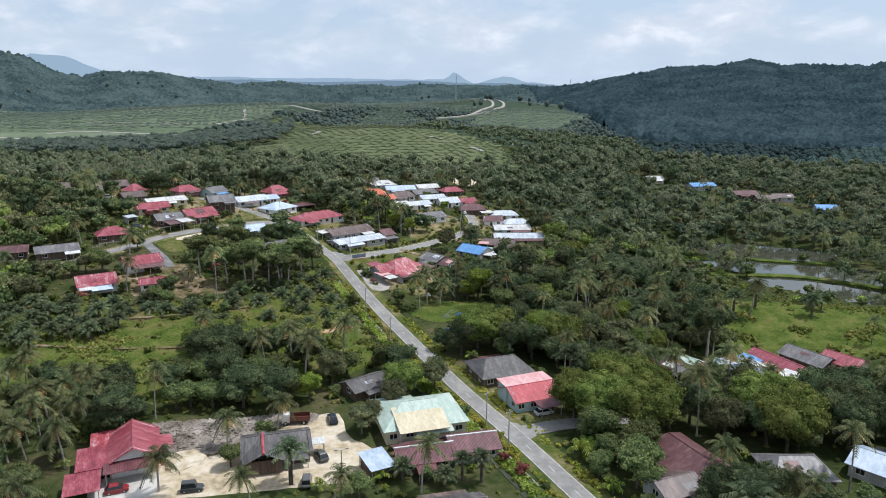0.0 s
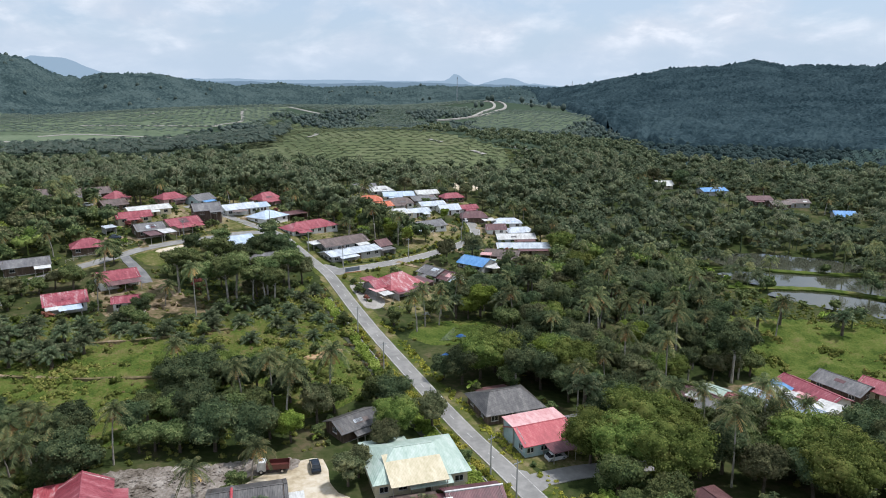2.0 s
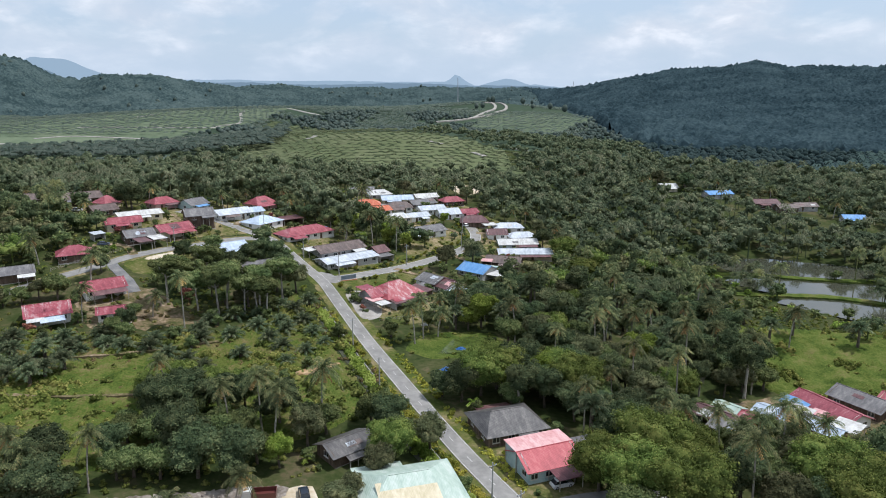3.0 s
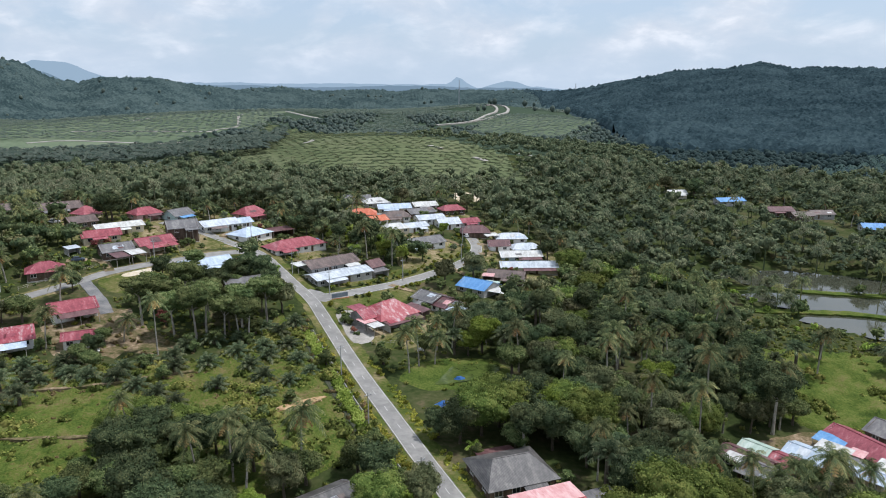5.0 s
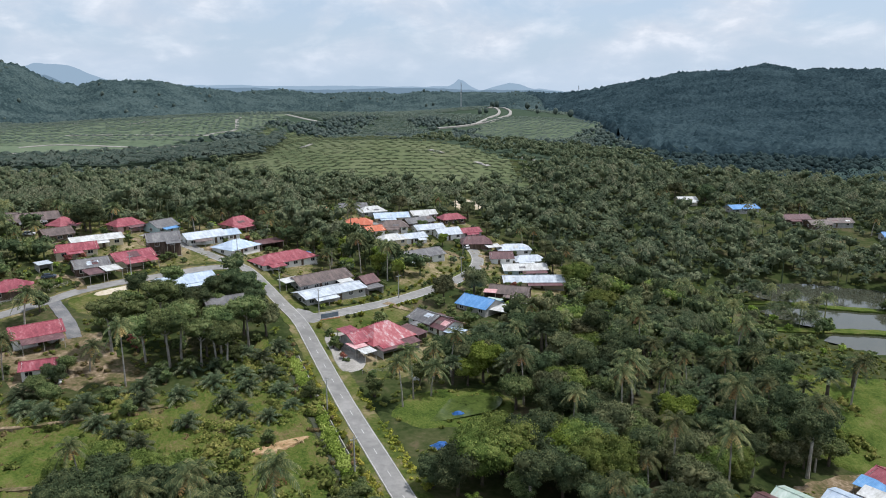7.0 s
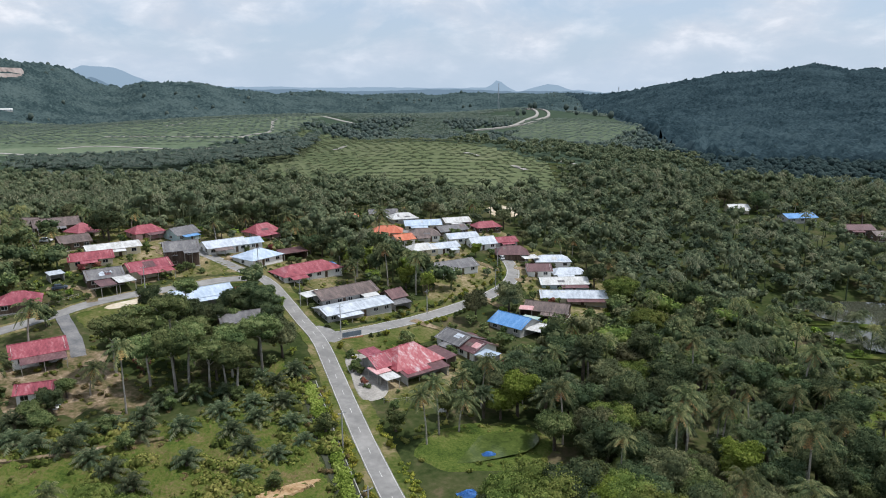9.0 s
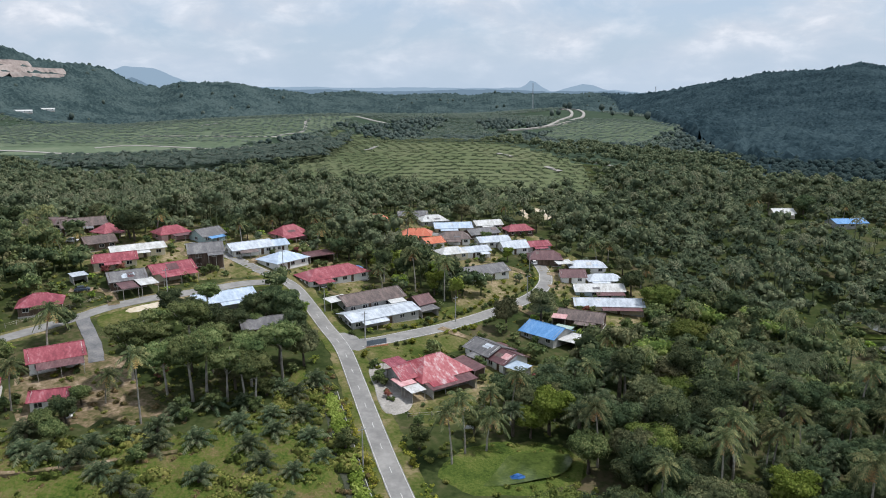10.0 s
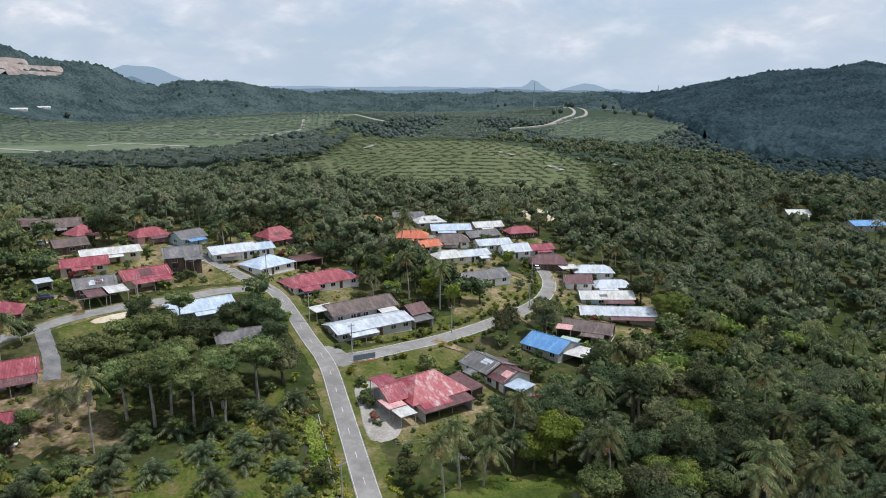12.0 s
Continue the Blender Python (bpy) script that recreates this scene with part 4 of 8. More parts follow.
    for k in range(rng.choice([0, 1, 2, 2, 3]) if roof in PATCHED else 0):
        s0, s1 = sorted((rng.uniform(0.08, 0.9), rng.uniform(0.08, 0.9)))
        u0 = rng.uniform(-0.42, 0.3) * L
        u1 = min(u0 + rng.uniform(0.9, 3.2), L / 2 - hip - 0.2)
        if s1 - s0 < 0.15 or u1 - u0 < 0.5:
            continue
        side = rng.choice((-1, -1, 1))
        p = bmesh.new()
        q = [(u0, s0), (u1, s0), (u1, s1), (u0, s1)]
        if hip:
            q = [(max(-L / 2 + hip, min(L / 2 - hip, u)), t2) for u, t2 in q]
        vs = [p.verts.new((u, side * (W / 2) * (1 - t2), total + rise * t2 + 0.025 + dz)) for dz in (0, 0.02) for u, t2 in q]
        for f in ((4, 5, 6, 7), (3, 2, 1, 0), (0, 1, 5, 4), (1, 2, 6, 5), (2, 3, 7, 6), (3, 0, 4, 7)):
            p.faces.new([vs[i] for i in f])
        bmesh.ops.recalc_face_normals(p, faces=p.faces)
        part("roof_patch", p, M[rng.choice(PATCHED[roof])], ob)
    if porch:
        along, pw, pd, proof = porch
        sl = slab_roof_bm(pw, pd, total - 0.75, total - 0.25)
        bmesh.ops.translate(sl, verts=sl.verts, vec=(along, -W / 2 - pd / 2 - 0.05, 0))
        part("porch_roof", sl, M[proof], ob)
        for px in (-pw / 2 + 0.15, 0, pw / 2 - 0.15):
            p = bmesh.new()
            box(p, along + px - 0.06, along + px + 0.06, -W / 2 - pd + 0.1, -W / 2 - pd + 0.22, -1.2, total - 0.82)
            part("porch_post", p, M["post"], ob)
    return ob


def carport(x, y, turn, L, W, roof, label, h=2.4, tilt=0.35, name="carport", solid=None):
    """A sheet roof on four posts, with back wall and sides where solid names a wall material."""
    z = ground_at(x, y)
    t = radians(turn)
    ob = thing(name, Matrix.Translation((x, y, z)) @ Matrix.Rotation(t, 4, "Z"), label, "shed" if solid else "carport")
    FOOT.append((x, y, L / 2 + 0.4, W / 2 + 0.4, t))
    part("roof", slab_roof_bm(L, W, h, h + tilt), M[roof], ob)
    for sx in (-1, 1):
        for sy in (-1, 1):
            p = bmesh.new()
            box(p, sx * (L / 2 - 0.3) - 0.06, sx * (L / 2 - 0.3) + 0.06, sy * (W / 2 - 0.3) - 0.06, sy * (W / 2 - 0.3) + 0.06, -0.8, h - 0.08 + tilt * (0.5 + 0.5 * sy * (1 - 0.6 / W)))
            part("post", p, M["post"], ob)
    for sx in (-1, 1):
        p = bmesh.new()
        box(p, -L / 2 + 0.1, L / 2 - 0.1, sx * (W / 2 - 0.35) - 0.04, sx * (W / 2 - 0.35) + 0.04, h - 0.24 + tilt * (0.5 + 0.5 * sx), h - 0.09 + tilt * (0.5 + 0.5 * sx) - 0.03)
        part("beam", p, M["post"], ob)
    if solid:
        for x0, x1, y0, y1 in ((-L / 2 + 0.4, L / 2 - 0.4, W / 2 - 0.45, W / 2 - 0.35), (-L / 2 + 0.4, -L / 2 + 0.5, -W / 2 + 0.5, W / 2 - 0.5), (L / 2 - 0.5, L / 2 - 0.4, -W / 2 + 0.5, W / 2 - 0.5)):
            p = bmesh.new()
            box(p, x0, x1, y0, y1, -0.6, h - 0.2)
            part("side_wall", p, M[solid], ob)
    return ob


# the houses round the junction and along the side road
house(-52.2, 282.8, 44, 20, 9.5, "roof_red", "wall_white", hip=4.2, rise=2.0, windows=6, label="long white bungalow with a crimson sheet roof", porch=(-6, 5.5, 3.2, "roof_red"))
house(-32.9, 258.6, 40, 20, 8.5, "roof_zinc", "wall_grey", rise=0.9, windows=6, label="long grey bungalow with a pale blue-white metal roof")
house(-37.6, 268.0, 40, 18, 9, "roof_brown", "wall_grey", rise=1.7, windows=5, label="old house with a rusty brown sheet roof", porch=(5.5, 5, 3.0, "roof_white"))
carport(-45.2, 261.6, 46, 6.4, 4.4, "roof_white", "white sheet carport beside the brown-roofed house")
house(-69.5, 288.1, 58, 12, 10, "roof_sky", "wall_white", hip=4.6, rise=2.0, windows=3, label="white bungalow with a light blue hipped roof")
house(-83, 294.4, 41, 13, 8.5, "roof_zinc", "wall_white", rise=1.4, windows=4, label="white house with a pale zinc roof", porch=(-2, 6, 3, "roof_brown"))
house(-76.0, 300.5, 41, 6, 6, "roof_sky", "wall_white", rise=1.2, windows=3, label="white annexe with a pale blue roof")
house(-77.2, 317.2, 54, 10, 8, "roof_red", "wall_pink", rise=2.4, hip=2.5, windows=3, label="house with a tall crimson hipped roof", porch=(-2, 8, 3.4, "roof_red"))
carport(-60.5, 296.4, 42, 9, 6.5, "roof_maroon", "open shed with a rusty maroon roof", solid="wall_wood")
house(-90.0, 277.6, 30, 9.5, 8, "roof_grey", "wall_wood", h=2.7, storeys=2, rise=2.0, windows=2, label="dark two-storey timber house with a grey gabled roof", porch=(2.5, 4.5, 2.6, "roof_grey"))
house(-95.5, 266.5, 46, 11.5, 7.5, "roof_red", "wall_cream", rise=1.7, windows=3, label="cream house with a crimson roof in two levels", porch=(0.5, 10, 3.6, "roof_red"))
house(-103.8, 257.3, 40, 9, 7.5, "roof_grey", "wall_wood", rise=1.7, windows=3, label="timber house with a weathered grey roof")
carport(-99.6, 250.8, 45, 4.4, 6.4, "roof_maroon", "maroon-roofed porch on white posts", h=2.7)
carport(-96.2, 254.4, 45, 4.8, 6.4, "roof_white", "white-roofed porch on slim posts", h=2.75)
house(-113.4, 280.4, 40, 15, 8, "roof_white", "wall_cream", rise=1.0, windows=4, label="long house with a cream-white roof")
house(-114.4, 269.5, 36, 11.5, 6.5, "roof_red", "wall_cream", rise=1.5, windows=3, label="house with a plain crimson roof")
house(-112.6, 300.6, 50, 9.5, 8, "roof_red", "wall_pink", rise=1.8, hip=2.2, windows=3, label="pinkish house with a crimson roof", porch=(2, 7, 3, "roof_maroon"))
house(-100.4, 302.0, 60, 8.5, 7.6, "roof_grey", "wall_teal", rise=1.8, windows=3, label="house with a blue-grey gabled roof", porch=(0, 6, 2.6, "roof_blue"))
house(-148.6, 307.5, 40, 14, 9, "roof_brown", "wall_wood", storeys=1, h=3.2, rise=2.0, windows=4, label="raised timber house with a brown roof", porch=(-2, 9, 3, "roof_grey"))
house(-133.4, 298.0, 68, 7.6, 6.6, "roof_red", "wall_cream", rise=2.2, hip=3, windows=3, label="small cream house with a crimson hipped roof", porch=(0, 5, 2.4, "roof_red"))
house(-170.8, 319.5, 12, 14, 9, "roof_brown", "wall_wood", rise=1.9, windows=4, label="timber house with a dull brown roof")
house(-128.6, 284.5, 46, 8.6, 7.5, "roof_brown", "wall_wood", rise=1.6, windows=3, label="timber house with a rusted brown roof")
house(-116.0, 238.6, 30, 9.5, 7.5, "roof_red", "wall_wood", rise=2.0, hip=3.2, windows=3, label="dark timber house with a crimson hipped roof")
carport(-117, 256, 50, 4.2, 4, "roof_zinc", "small hut with a zinc roof", h=2.2, solid="wall_grey")
house(-96.4, 215.4, 38, 10.5, 8.0, "roof_red", "wall_white", rise=1.7, windows=3, label="white house with a red roof above the slope", porch=(0.5, 9, 4.0, "roof_maroon"))
house(-86.6, 199.4, 24, 6.4, 4.8, "roof_red", "wall_white", rise=1.0, windows=2, label="small white house with a red roof")
house(-102.4, 197.6, 32, 10, 8.5, "roof_worn_red", "wall_white", rise=2.0, windows=3, annex=False, label="white house with a faded red roof", porch=(-3.0, 4, 2.6, "roof_white"))
carport(-98.2, 192.4, 32, 5.6, 3.6, "roof_sky", "lean-to with a pale blue sheet roof", h=2.3)
house(-126.5, 221.5, 34, 12, 7.5, "roof_grey", "wall_wood", rise=1.4, windows=3, label="low timber house with a dark grey roof", porch=(4, 4.5, 3, "roof_white"))
house(-140.5, 219.5, 24, 10, 7, "roof_maroon", "wall_wood", rise=1.4, windows=3, label="low house with a maroon roof")
house(-74.2, 252.9, 40, 15.5, 8, "roof_sky", "wall_grey", rise=1.5, windows=5, label="grey house with a wide pale blue metal roof")
house(-58.6, 241.2, 33, 11, 7.5, "roof_grey", "wall_wood", rise=1.3, windows=3, label="low house with a weathered grey roof under trees")
house(-2.6, 243.4, -46, 8.6, 7.5, "roof_grey", "wall_white", rise=1.5, windows=4, label="white house with a grey and maroon roof")
house(2.0, 239.0, -46, 6.5, 7.6, "roof_maroon", "wall_white", rise=1.55, windows=2, label="maroon-roofed rear of the white house")
carport(4.6, 233.6, -40, 5.4, 4.6, "roof_sky", "pale blue sheet lean-to behind the house", h=2.5, solid="wall_grey")
house(12.4, 260.8, -38, 10.5, 9, "roof_blue", "wall_grey", rise=1.8, windows=3, label="grey house with a bright blue roof")
carport(19.4, 256.8, -30, 8.6, 6.5, "roof_white", "open shed with a faded grey-white roof", solid="wall_wood")
carport(16.5, 262.5, -30, 5, 5, "roof_green", "pale green sheet roof on posts", h=2.6)
house(23.0, 276.4, -18, 12.5, 7.5, "roof_brown", "wall_wood", rise=1.6, windows=3, label="low timber house with a dark brown roof")
carport(16.4, 273.4, -14, 4.2, 3.2, "roof_pink", "small outhouse with a dusty pink roof", h=2.2, solid="wall_wood")
house(32.4, 293.6, 2, 20.5, 8.5, "roof_zinc", "wall_cream", rise=1.2, windows=6, label="long house with a white metal roof", porch=(3.5, 12, 2.6, "roof_maroon"))
house(30.6, 305.5, 6, 15.5, 7, "roof_white", "wall_teal", rise=1.4, windows=4, label="teal house with a white gabled roof", porch=(3, 9, 3.0, "roof_maroon"))
house(22.8, 315.6, 6, 8, 7, "roof_maroon", "wall_white", rise=1.6, windows=2, label="house with a maroon sheet roof")
house(33.6, 316.6, 8, 11, 7, "roof_zinc", "wall_grey", rise=1.4, hip=2.0, windows=3, label="house with a white zinc hipped roof")
house(28.8, 328.6, 5, 12.5, 7.5, "roof_zinc", "wall_white", rise=1.5, hip=2.4, windows=3, label="white house with a pale hipped roof")
carport(20.5, 326.5, 20, 6, 5, "roof_white", "white sheet carport by the bend", h=2.5)
house(13.9, 332.0, 4, 11.5, 9.5, "roof_maroon", "wall_wood", rise=2.1, hip=2.4, windows=3, label="timber house with a wide maroon roof")
house(2.2, 339.5, 24, 9.5, 7.5, "roof_zinc", "wall_white", rise=1.9, windows=3, label="white house with a pale gabled roof")
house(10.6, 345.0, 22, 10, 7, "roof_red", "wall_grey", rise=1.2, windows=3, label="house with a dull red sheet roof")
house(-5.8, 344.4, 24, 12, 7.5, "roof_zinc", "wall_white", rise=1.3, windows=4, label="white house with a pale blue-white roof")
house(-9.0, 368.2, 22, 11, 7.5, "roof_white", "wall_grey", rise=1.3, windows=3, label="house with an off-white roof")
house(-22.5, 358.2, 14, 14.5, 8.5, "roof_sky", "wall_cream", rise=1.4, windows=4, label="house with a light blue sheet roof")
house(-31.8, 366.6, 24, 11, 8, "roof_white", "wall_grey", rise=1.7, hip=2.6, windows=3, label="house with a white hipped roof")
house(-41.4, 374.0, 15, 12, 7, "roof_grey", "wall_cream", rise=1.2, windows=3, label="house with a pale grey roof at the wood's edge")
house(4.0, 364.5, 24, 10.5, 7.5, "roof_red", "wall_wood", rise=1.7, hip=2.0, windows=3, label="timber house with a dull red roof")
house(-20.2, 342.4, 12, 11, 8.5, "roof_brown", "wall_white", rise=1.9, hip=2.4, windows=3, label="white house with a brown-grey hipped roof")
house(-10.5, 353.5, 34, 12.5, 7, "roof_grey", "wall_wood", rise=1.5, windows=3, label="timber house with a dark grey roof")
house(-34.6, 340.4, 6, 11, 8.5, "roof_orange", "wall_cream", rise=1.8, hip=2.4, windows=3, label="cream house with an orange tile roof")
house(-27.6, 331.6, 36, 7, 6.5, "roof_orange", "wall_white", rise=1.4, windows=2, label="small white house with an orange-red roof")
house(-54.5, 356.0, 14, 10.5, 8.5, "roof_orange", "wall_cream", rise=2.0, hip=2.4, windows=3, label="house with an orange-red roof among trees")
house(-19.4, 322.6, 30, 9.5, 7.5, "roof_white", "wall_cream", rise=1.5, hip=2.2, windows=3, label="cream house with a white hipped roof")
house(-11.6, 328.4, 32, 9.5, 6.5, "roof_zinc", "wall_white", rise=1.2, windows=3, label="white house with a zinc roof")
house(-8.8, 306.0, 36, 19, 8.5, "roof_grey", "wall_white", rise=1.7, windows=5, label="long bungalow with a weathered grey roof", porch=(-3, 7.5, 3.2, "roof_zinc"))
house(-23.2, 270.0, 46, 5, 6, "roof_maroon", "wall_wood", rise=1.6, windows=1, label="small maroon-roofed outbuilding under trees")
carport(-20.6, 265.6, 40, 6, 4, "roof_grey", "low grey-roofed shed beside the garden", h=2.1, solid="wall_grey")

# the big red house at the junction
house(-14.4, 228.0, 41, 12.4, 11, "roof_worn_red", "wall_grey", h=3.0, rise=3.0, hip=4.0, windows=4, over=0.7, label="large house with a weathered red and white roof")
house(-20.6, 223.4, 41, 4.2, 6.6, "roof_worn_red", "wall_grey", h=2.95, rise=1.5, windows=1, label="gabled wing with a faded red roof")
carport(-22.9, 227.6, 41, 4.6, 4.8, "roof_red", "crimson carport at the big house", h=2.9, tilt=0.25)
carport(-19.6, 219.3, 41, 4.0, 4.4, "roof_pink", "dusty pink carport over the driveway", h=2.6, tilt=0.2)
carport(-16.8, 216.6, 41, 3.7, 3.6, "roof_white", "white sheet carport over the driveway", h=2.5, tilt=0.2)
carport(-9.6, 222.2, 41, 12, 3.6, "roof_maroon", "maroon lean-to along the big house", h=2.3, tilt=0.5, solid="wall_grey")
carport(-6.6, 232.6, -49, 9, 3.4, "roof_maroon", "rusty lean-to behind the big house", h=2.3, tilt=0.4, solid="wall_wood")

# the near houses along the main road
house(-4.6, 124.6, 17, 15.5, 12, "roof_green", "wall_cream", h=3.1, rise=2.3, hip=4.4, windows=5, label="large cream house with a pale green roof")
carport(-4.1, 119.9, 17, 9.6, 7.8, "roof_cream", "faded cream front roof of the large house", h=3.22, tilt=1.55)
house(-3.2, 110.6, 14, 9.5, 6.5, "roof_wine", "wall_wood", h=2.3, rise=1.2, windows=3, cap="roof_white", label="low timber house with a rusty maroon roof")
house(5.3, 114.0, 14, 8.2, 6.2, "roof_wine", "wall_grey", h=2.6, rise=1.3, windows=3, cap="roof_white", label="low grey house with a patched maroon roof")
carport(-11.1, 107.2, 28, 4.6, 6.4, "roof_sky", "small shed with a pale blue sheet roof", h=2.5, solid="wall_wood")
old_house = house(-29.6, 112.8, 16, 11, 8, "roof_slate", "wall_wood", h=2.6, rise=1.6, windows=3, annex=False, porch=(2.6, 5.2, 2.0, "roof_slate"), label="old timber house with a blackened grey roof")
wing = roof_bm(7.6, 6.2, 1.5, 0, over=0.5, z=2.72)
bmesh.ops.rotate(wing, verts=wing.verts, cent=(0, 0, 0), matrix=Matrix.Rotation(math.pi / 2, 3, "Z"))
bmesh.ops.translate(wing, verts=wing.verts, vec=(-2.3, -2.6, 0))
part("wing_roof", wing, M["roof_slate"], old_house)
strip = bmesh.new()
tube(strip, [(-2.3, -6.95, 4.25), (-2.3, 0.6, 4.25)], [0.24, 0.24], 6)
part("ridge_strip", strip, M["roof_crimson"], old_house, "faded red ridge strip")
wing_wall = bmesh.new()
box(wing_wall, -5.3, 0.7, -6.3, -6.15, -0.8, 2.7)
box(wing_wall, -5.3, -5.15, -6.15, -4.05, -0.8, 2.7)
box(wing_wall, 0.55, 0.7, -6.15, -4.05, -0.8, 2.7)
part("wing_wall", wing_wall, M["wall_wood"], old_house)
carport(-22.6, 113.6, 16, 3.2, 2.4, "roof_white", "white awning beside the old house", h=2.4, tilt=0.1)
house(-54.0, 110.6, 114, 10.5, 7.6, "roof_red", "wall_white", h=3.1, rise=2.1, windows=3, label="house with a large crimson gabled roof", porch=None)
carport(-51.8, 104.4, 24, 8.2, 2.6, "roof_wine", "tiled maroon awning on the front of the house", h=2.5, tilt=0.7)
carport(-58.8, 106.4, 24, 5.6, 7.6, "roof_red", "crimson carport beside the yard", h=2.7, tilt=0.3, solid="wall_grey")
carport(-57.4, 99.4, 24, 5.4, 6.6, "roof_red", "low crimson carport beside the yard", h=2.4, tilt=0.25)
carport(-60.2, 112.4, 24, 4.0, 5.0, "roof_worn_red", "faded red lean-to behind the house", h=2.7, tilt=0.5, solid="wall_wood")
house(-16.7, 139.4, 40, 8.5, 6, "roof_slate", "wall_wood", h=2.3, rise=1.2, windows=2, label="small hut with a mossy grey roof")
house(13.0, 149.2, 20, 12, 10.5, "roof_slate", "wall_wood", h=2.7, rise=2.1, hip=2.6, windows=4, label="brown timber house with a broad grey roof")
house(18.4, 135.4, 22, 10, 7.5, "roof_crimson", "wall_teal", h=2.9, rise=1.6, windows=4, label="teal house with a bright red roof")
carport(17.5, 137.7, 22, 11.2, 4.6, "roof_pink", "pale pink rear roof behind the red one", h=4.38, tilt=0.0, solid="wall_teal")
carport(21.4, 130.6, 22, 5.0, 4.2, "roof_wine", "maroon carport in front of the teal house", h=2.3, tilt=0.3)
carport(26.8, 140.4, 22, 6, 5, "roof_grey", "grey-roofed shed beside the teal house", h=2.5, solid="wall_wood")
house(42.2, 108.8, 112, 14.5, 9.5, "roof_maroon", "wall_cream", h=2.8, rise=2.2, hip=2.4, windows=4, label="house with a dark maroon-brown roof")
house(37.4, 100.8, 22, 7, 6, "roof_brown", "wall_grey", h=2.5, rise=1.2, windows=2, label="brown-roofed wing of the house")
house(59.8, 106.4, 0, 10, 8, "roof_grey", "wall_wood", h=2.7, rise=1.9, hip=2.2, windows=3, label="timber house with a dark grey hipped roof")
house(76.6, 106.6, -48, 11, 8, "roof_sky", "wall_grey", h=2.7, rise=1.4, windows=3, label="house with a pale blue metal roof")
house(88.9, 172.6, -66, 15, 8, "roof_red", "wall_white", h=2.7, rise=1.6, windows=4, annex=False, label="long white house with a dull crimson roof")
house(99.1, 176.6, -60, 12, 8, "roof_grey", "wall_wood", h=2.7, rise=1.6, windows=3, annex=False, label="timber house with a patched grey roof")
house(106.3, 172.6, -55, 9, 7.5, "roof_red", "wall_cream", h=2.7, rise=1.5, windows=3, annex=False, label="house with a dull red roof")
house(75.1, 167.6, -50, 9, 6, "roof_sky", "wall_white", h=2.7, rise=0.9, windows=3, annex=False, label="white house with a pale blue sheet roof")
carport(82.5, 175.0, -50, 6, 4.4, "roof_blue", "blue sheet lean-to behind the white house", h=2.6)
carport(80.9, 170.6, -50, 6.5, 4.0, "roof_white", "white sheet lean-to between two houses", h=2.8)
carport(84.5, 168.6, -50, 3, 3, "roof_pink", "small dusty pink lean-to roof", h=2.9)
carport(80.1, 166.2, -50, 6, 4, "roof_grey", "dark flat sheet roof over a yard", h=2.5, solid="wall_grey")
house(81.5, 161.6, -50, 8, 4.6, "roof_sky", "wall_cream", h=2.6, rise=0.8, windows=3, annex=False, label="low house with a pale blue-green roof")
carport(86.9, 161.6, -50, 5.6, 6, "roof_white", "wide white sheet roof on posts", h=2.7)
house(63.5, 167.2, -50, 5, 5.4, "roof_green", "wall_cream", h=2.7, rise=0.9, windows=2, annex=False, label="small house with a green sheet roof")
house(66.8, 163.3, -50, 4.6, 5.4, "roof_red", "wall_cream", h=2.7, rise=0.9, windows=2, annex=False, label="small house with a red sheet roof")
house(59.8, 162.8, -50, 9, 5.4, "roof_maroon", "wall_wood", h=2.5, rise=1.0, windows=3, annex=False, label="low house with a rusty maroon roof among trees")
carport(56.3, 160.6, -50, 3.4, 2.6, "roof_white", "white sheet awning beside a maroon roof", h=2.6)
house(60.5, 156.2, -50, 8, 6, "roof_grey", "wall_wood", h=2.5, rise=1.2, windows=3, annex=False, label="timber shed with a mottled grey roof")
house(0.6, 93.2, 14, 12, 6.5, "roof_slate", "wall_wood", h=2.4, rise=1.2, windows=3, label="low house with a dark slate-grey roof")
# far hamlet beyond the trees
house(130, 428, 6, 9.5, 7.5, "roof_white", "wall_cream", rise=1.6, windows=2, label="far house with a pale roof")
house(154.2, 414.5, 13, 15, 8, "roof_blue", "wall_grey", rise=1.4, windows=3, label="far long house with a blue roof")
house(172.8, 397, 4, 13, 8.5, "roof_maroon", "wall_wood", rise=1.6, windows=2, label="far house with a maroon roof")
house(180.5, 388, 4, 10, 7, "roof_brown", "wall_wood", rise=1.4, windows=2, label="far house with a brown roof")
house(192, 391.5, 2, 11, 7, "roof_brown", "wall_grey", rise=1.4, windows=2, label="far house with a grey-brown roof")
house(204, 367, -8, 10, 7, "roof_blue", "wall_grey", rise=1.4, windows=2, label="far house with a blue-grey roof")
# long white sheds under the quarry hill
house(-836, 1190, 35, 38, 12, "roof_white", "wall_white", h=2.6, rise=2.0, windows=5, annex=False, label="far long white farm shed on the plain")
house(-843, 1262, 35, 34, 12, "roof_white", "wall_white", h=2.6, rise=2.0, windows=5, annex=False, label="far long white farm shed on the plain")

# ---- plants: shapes ----
RNG = np.random.default_rng(11)


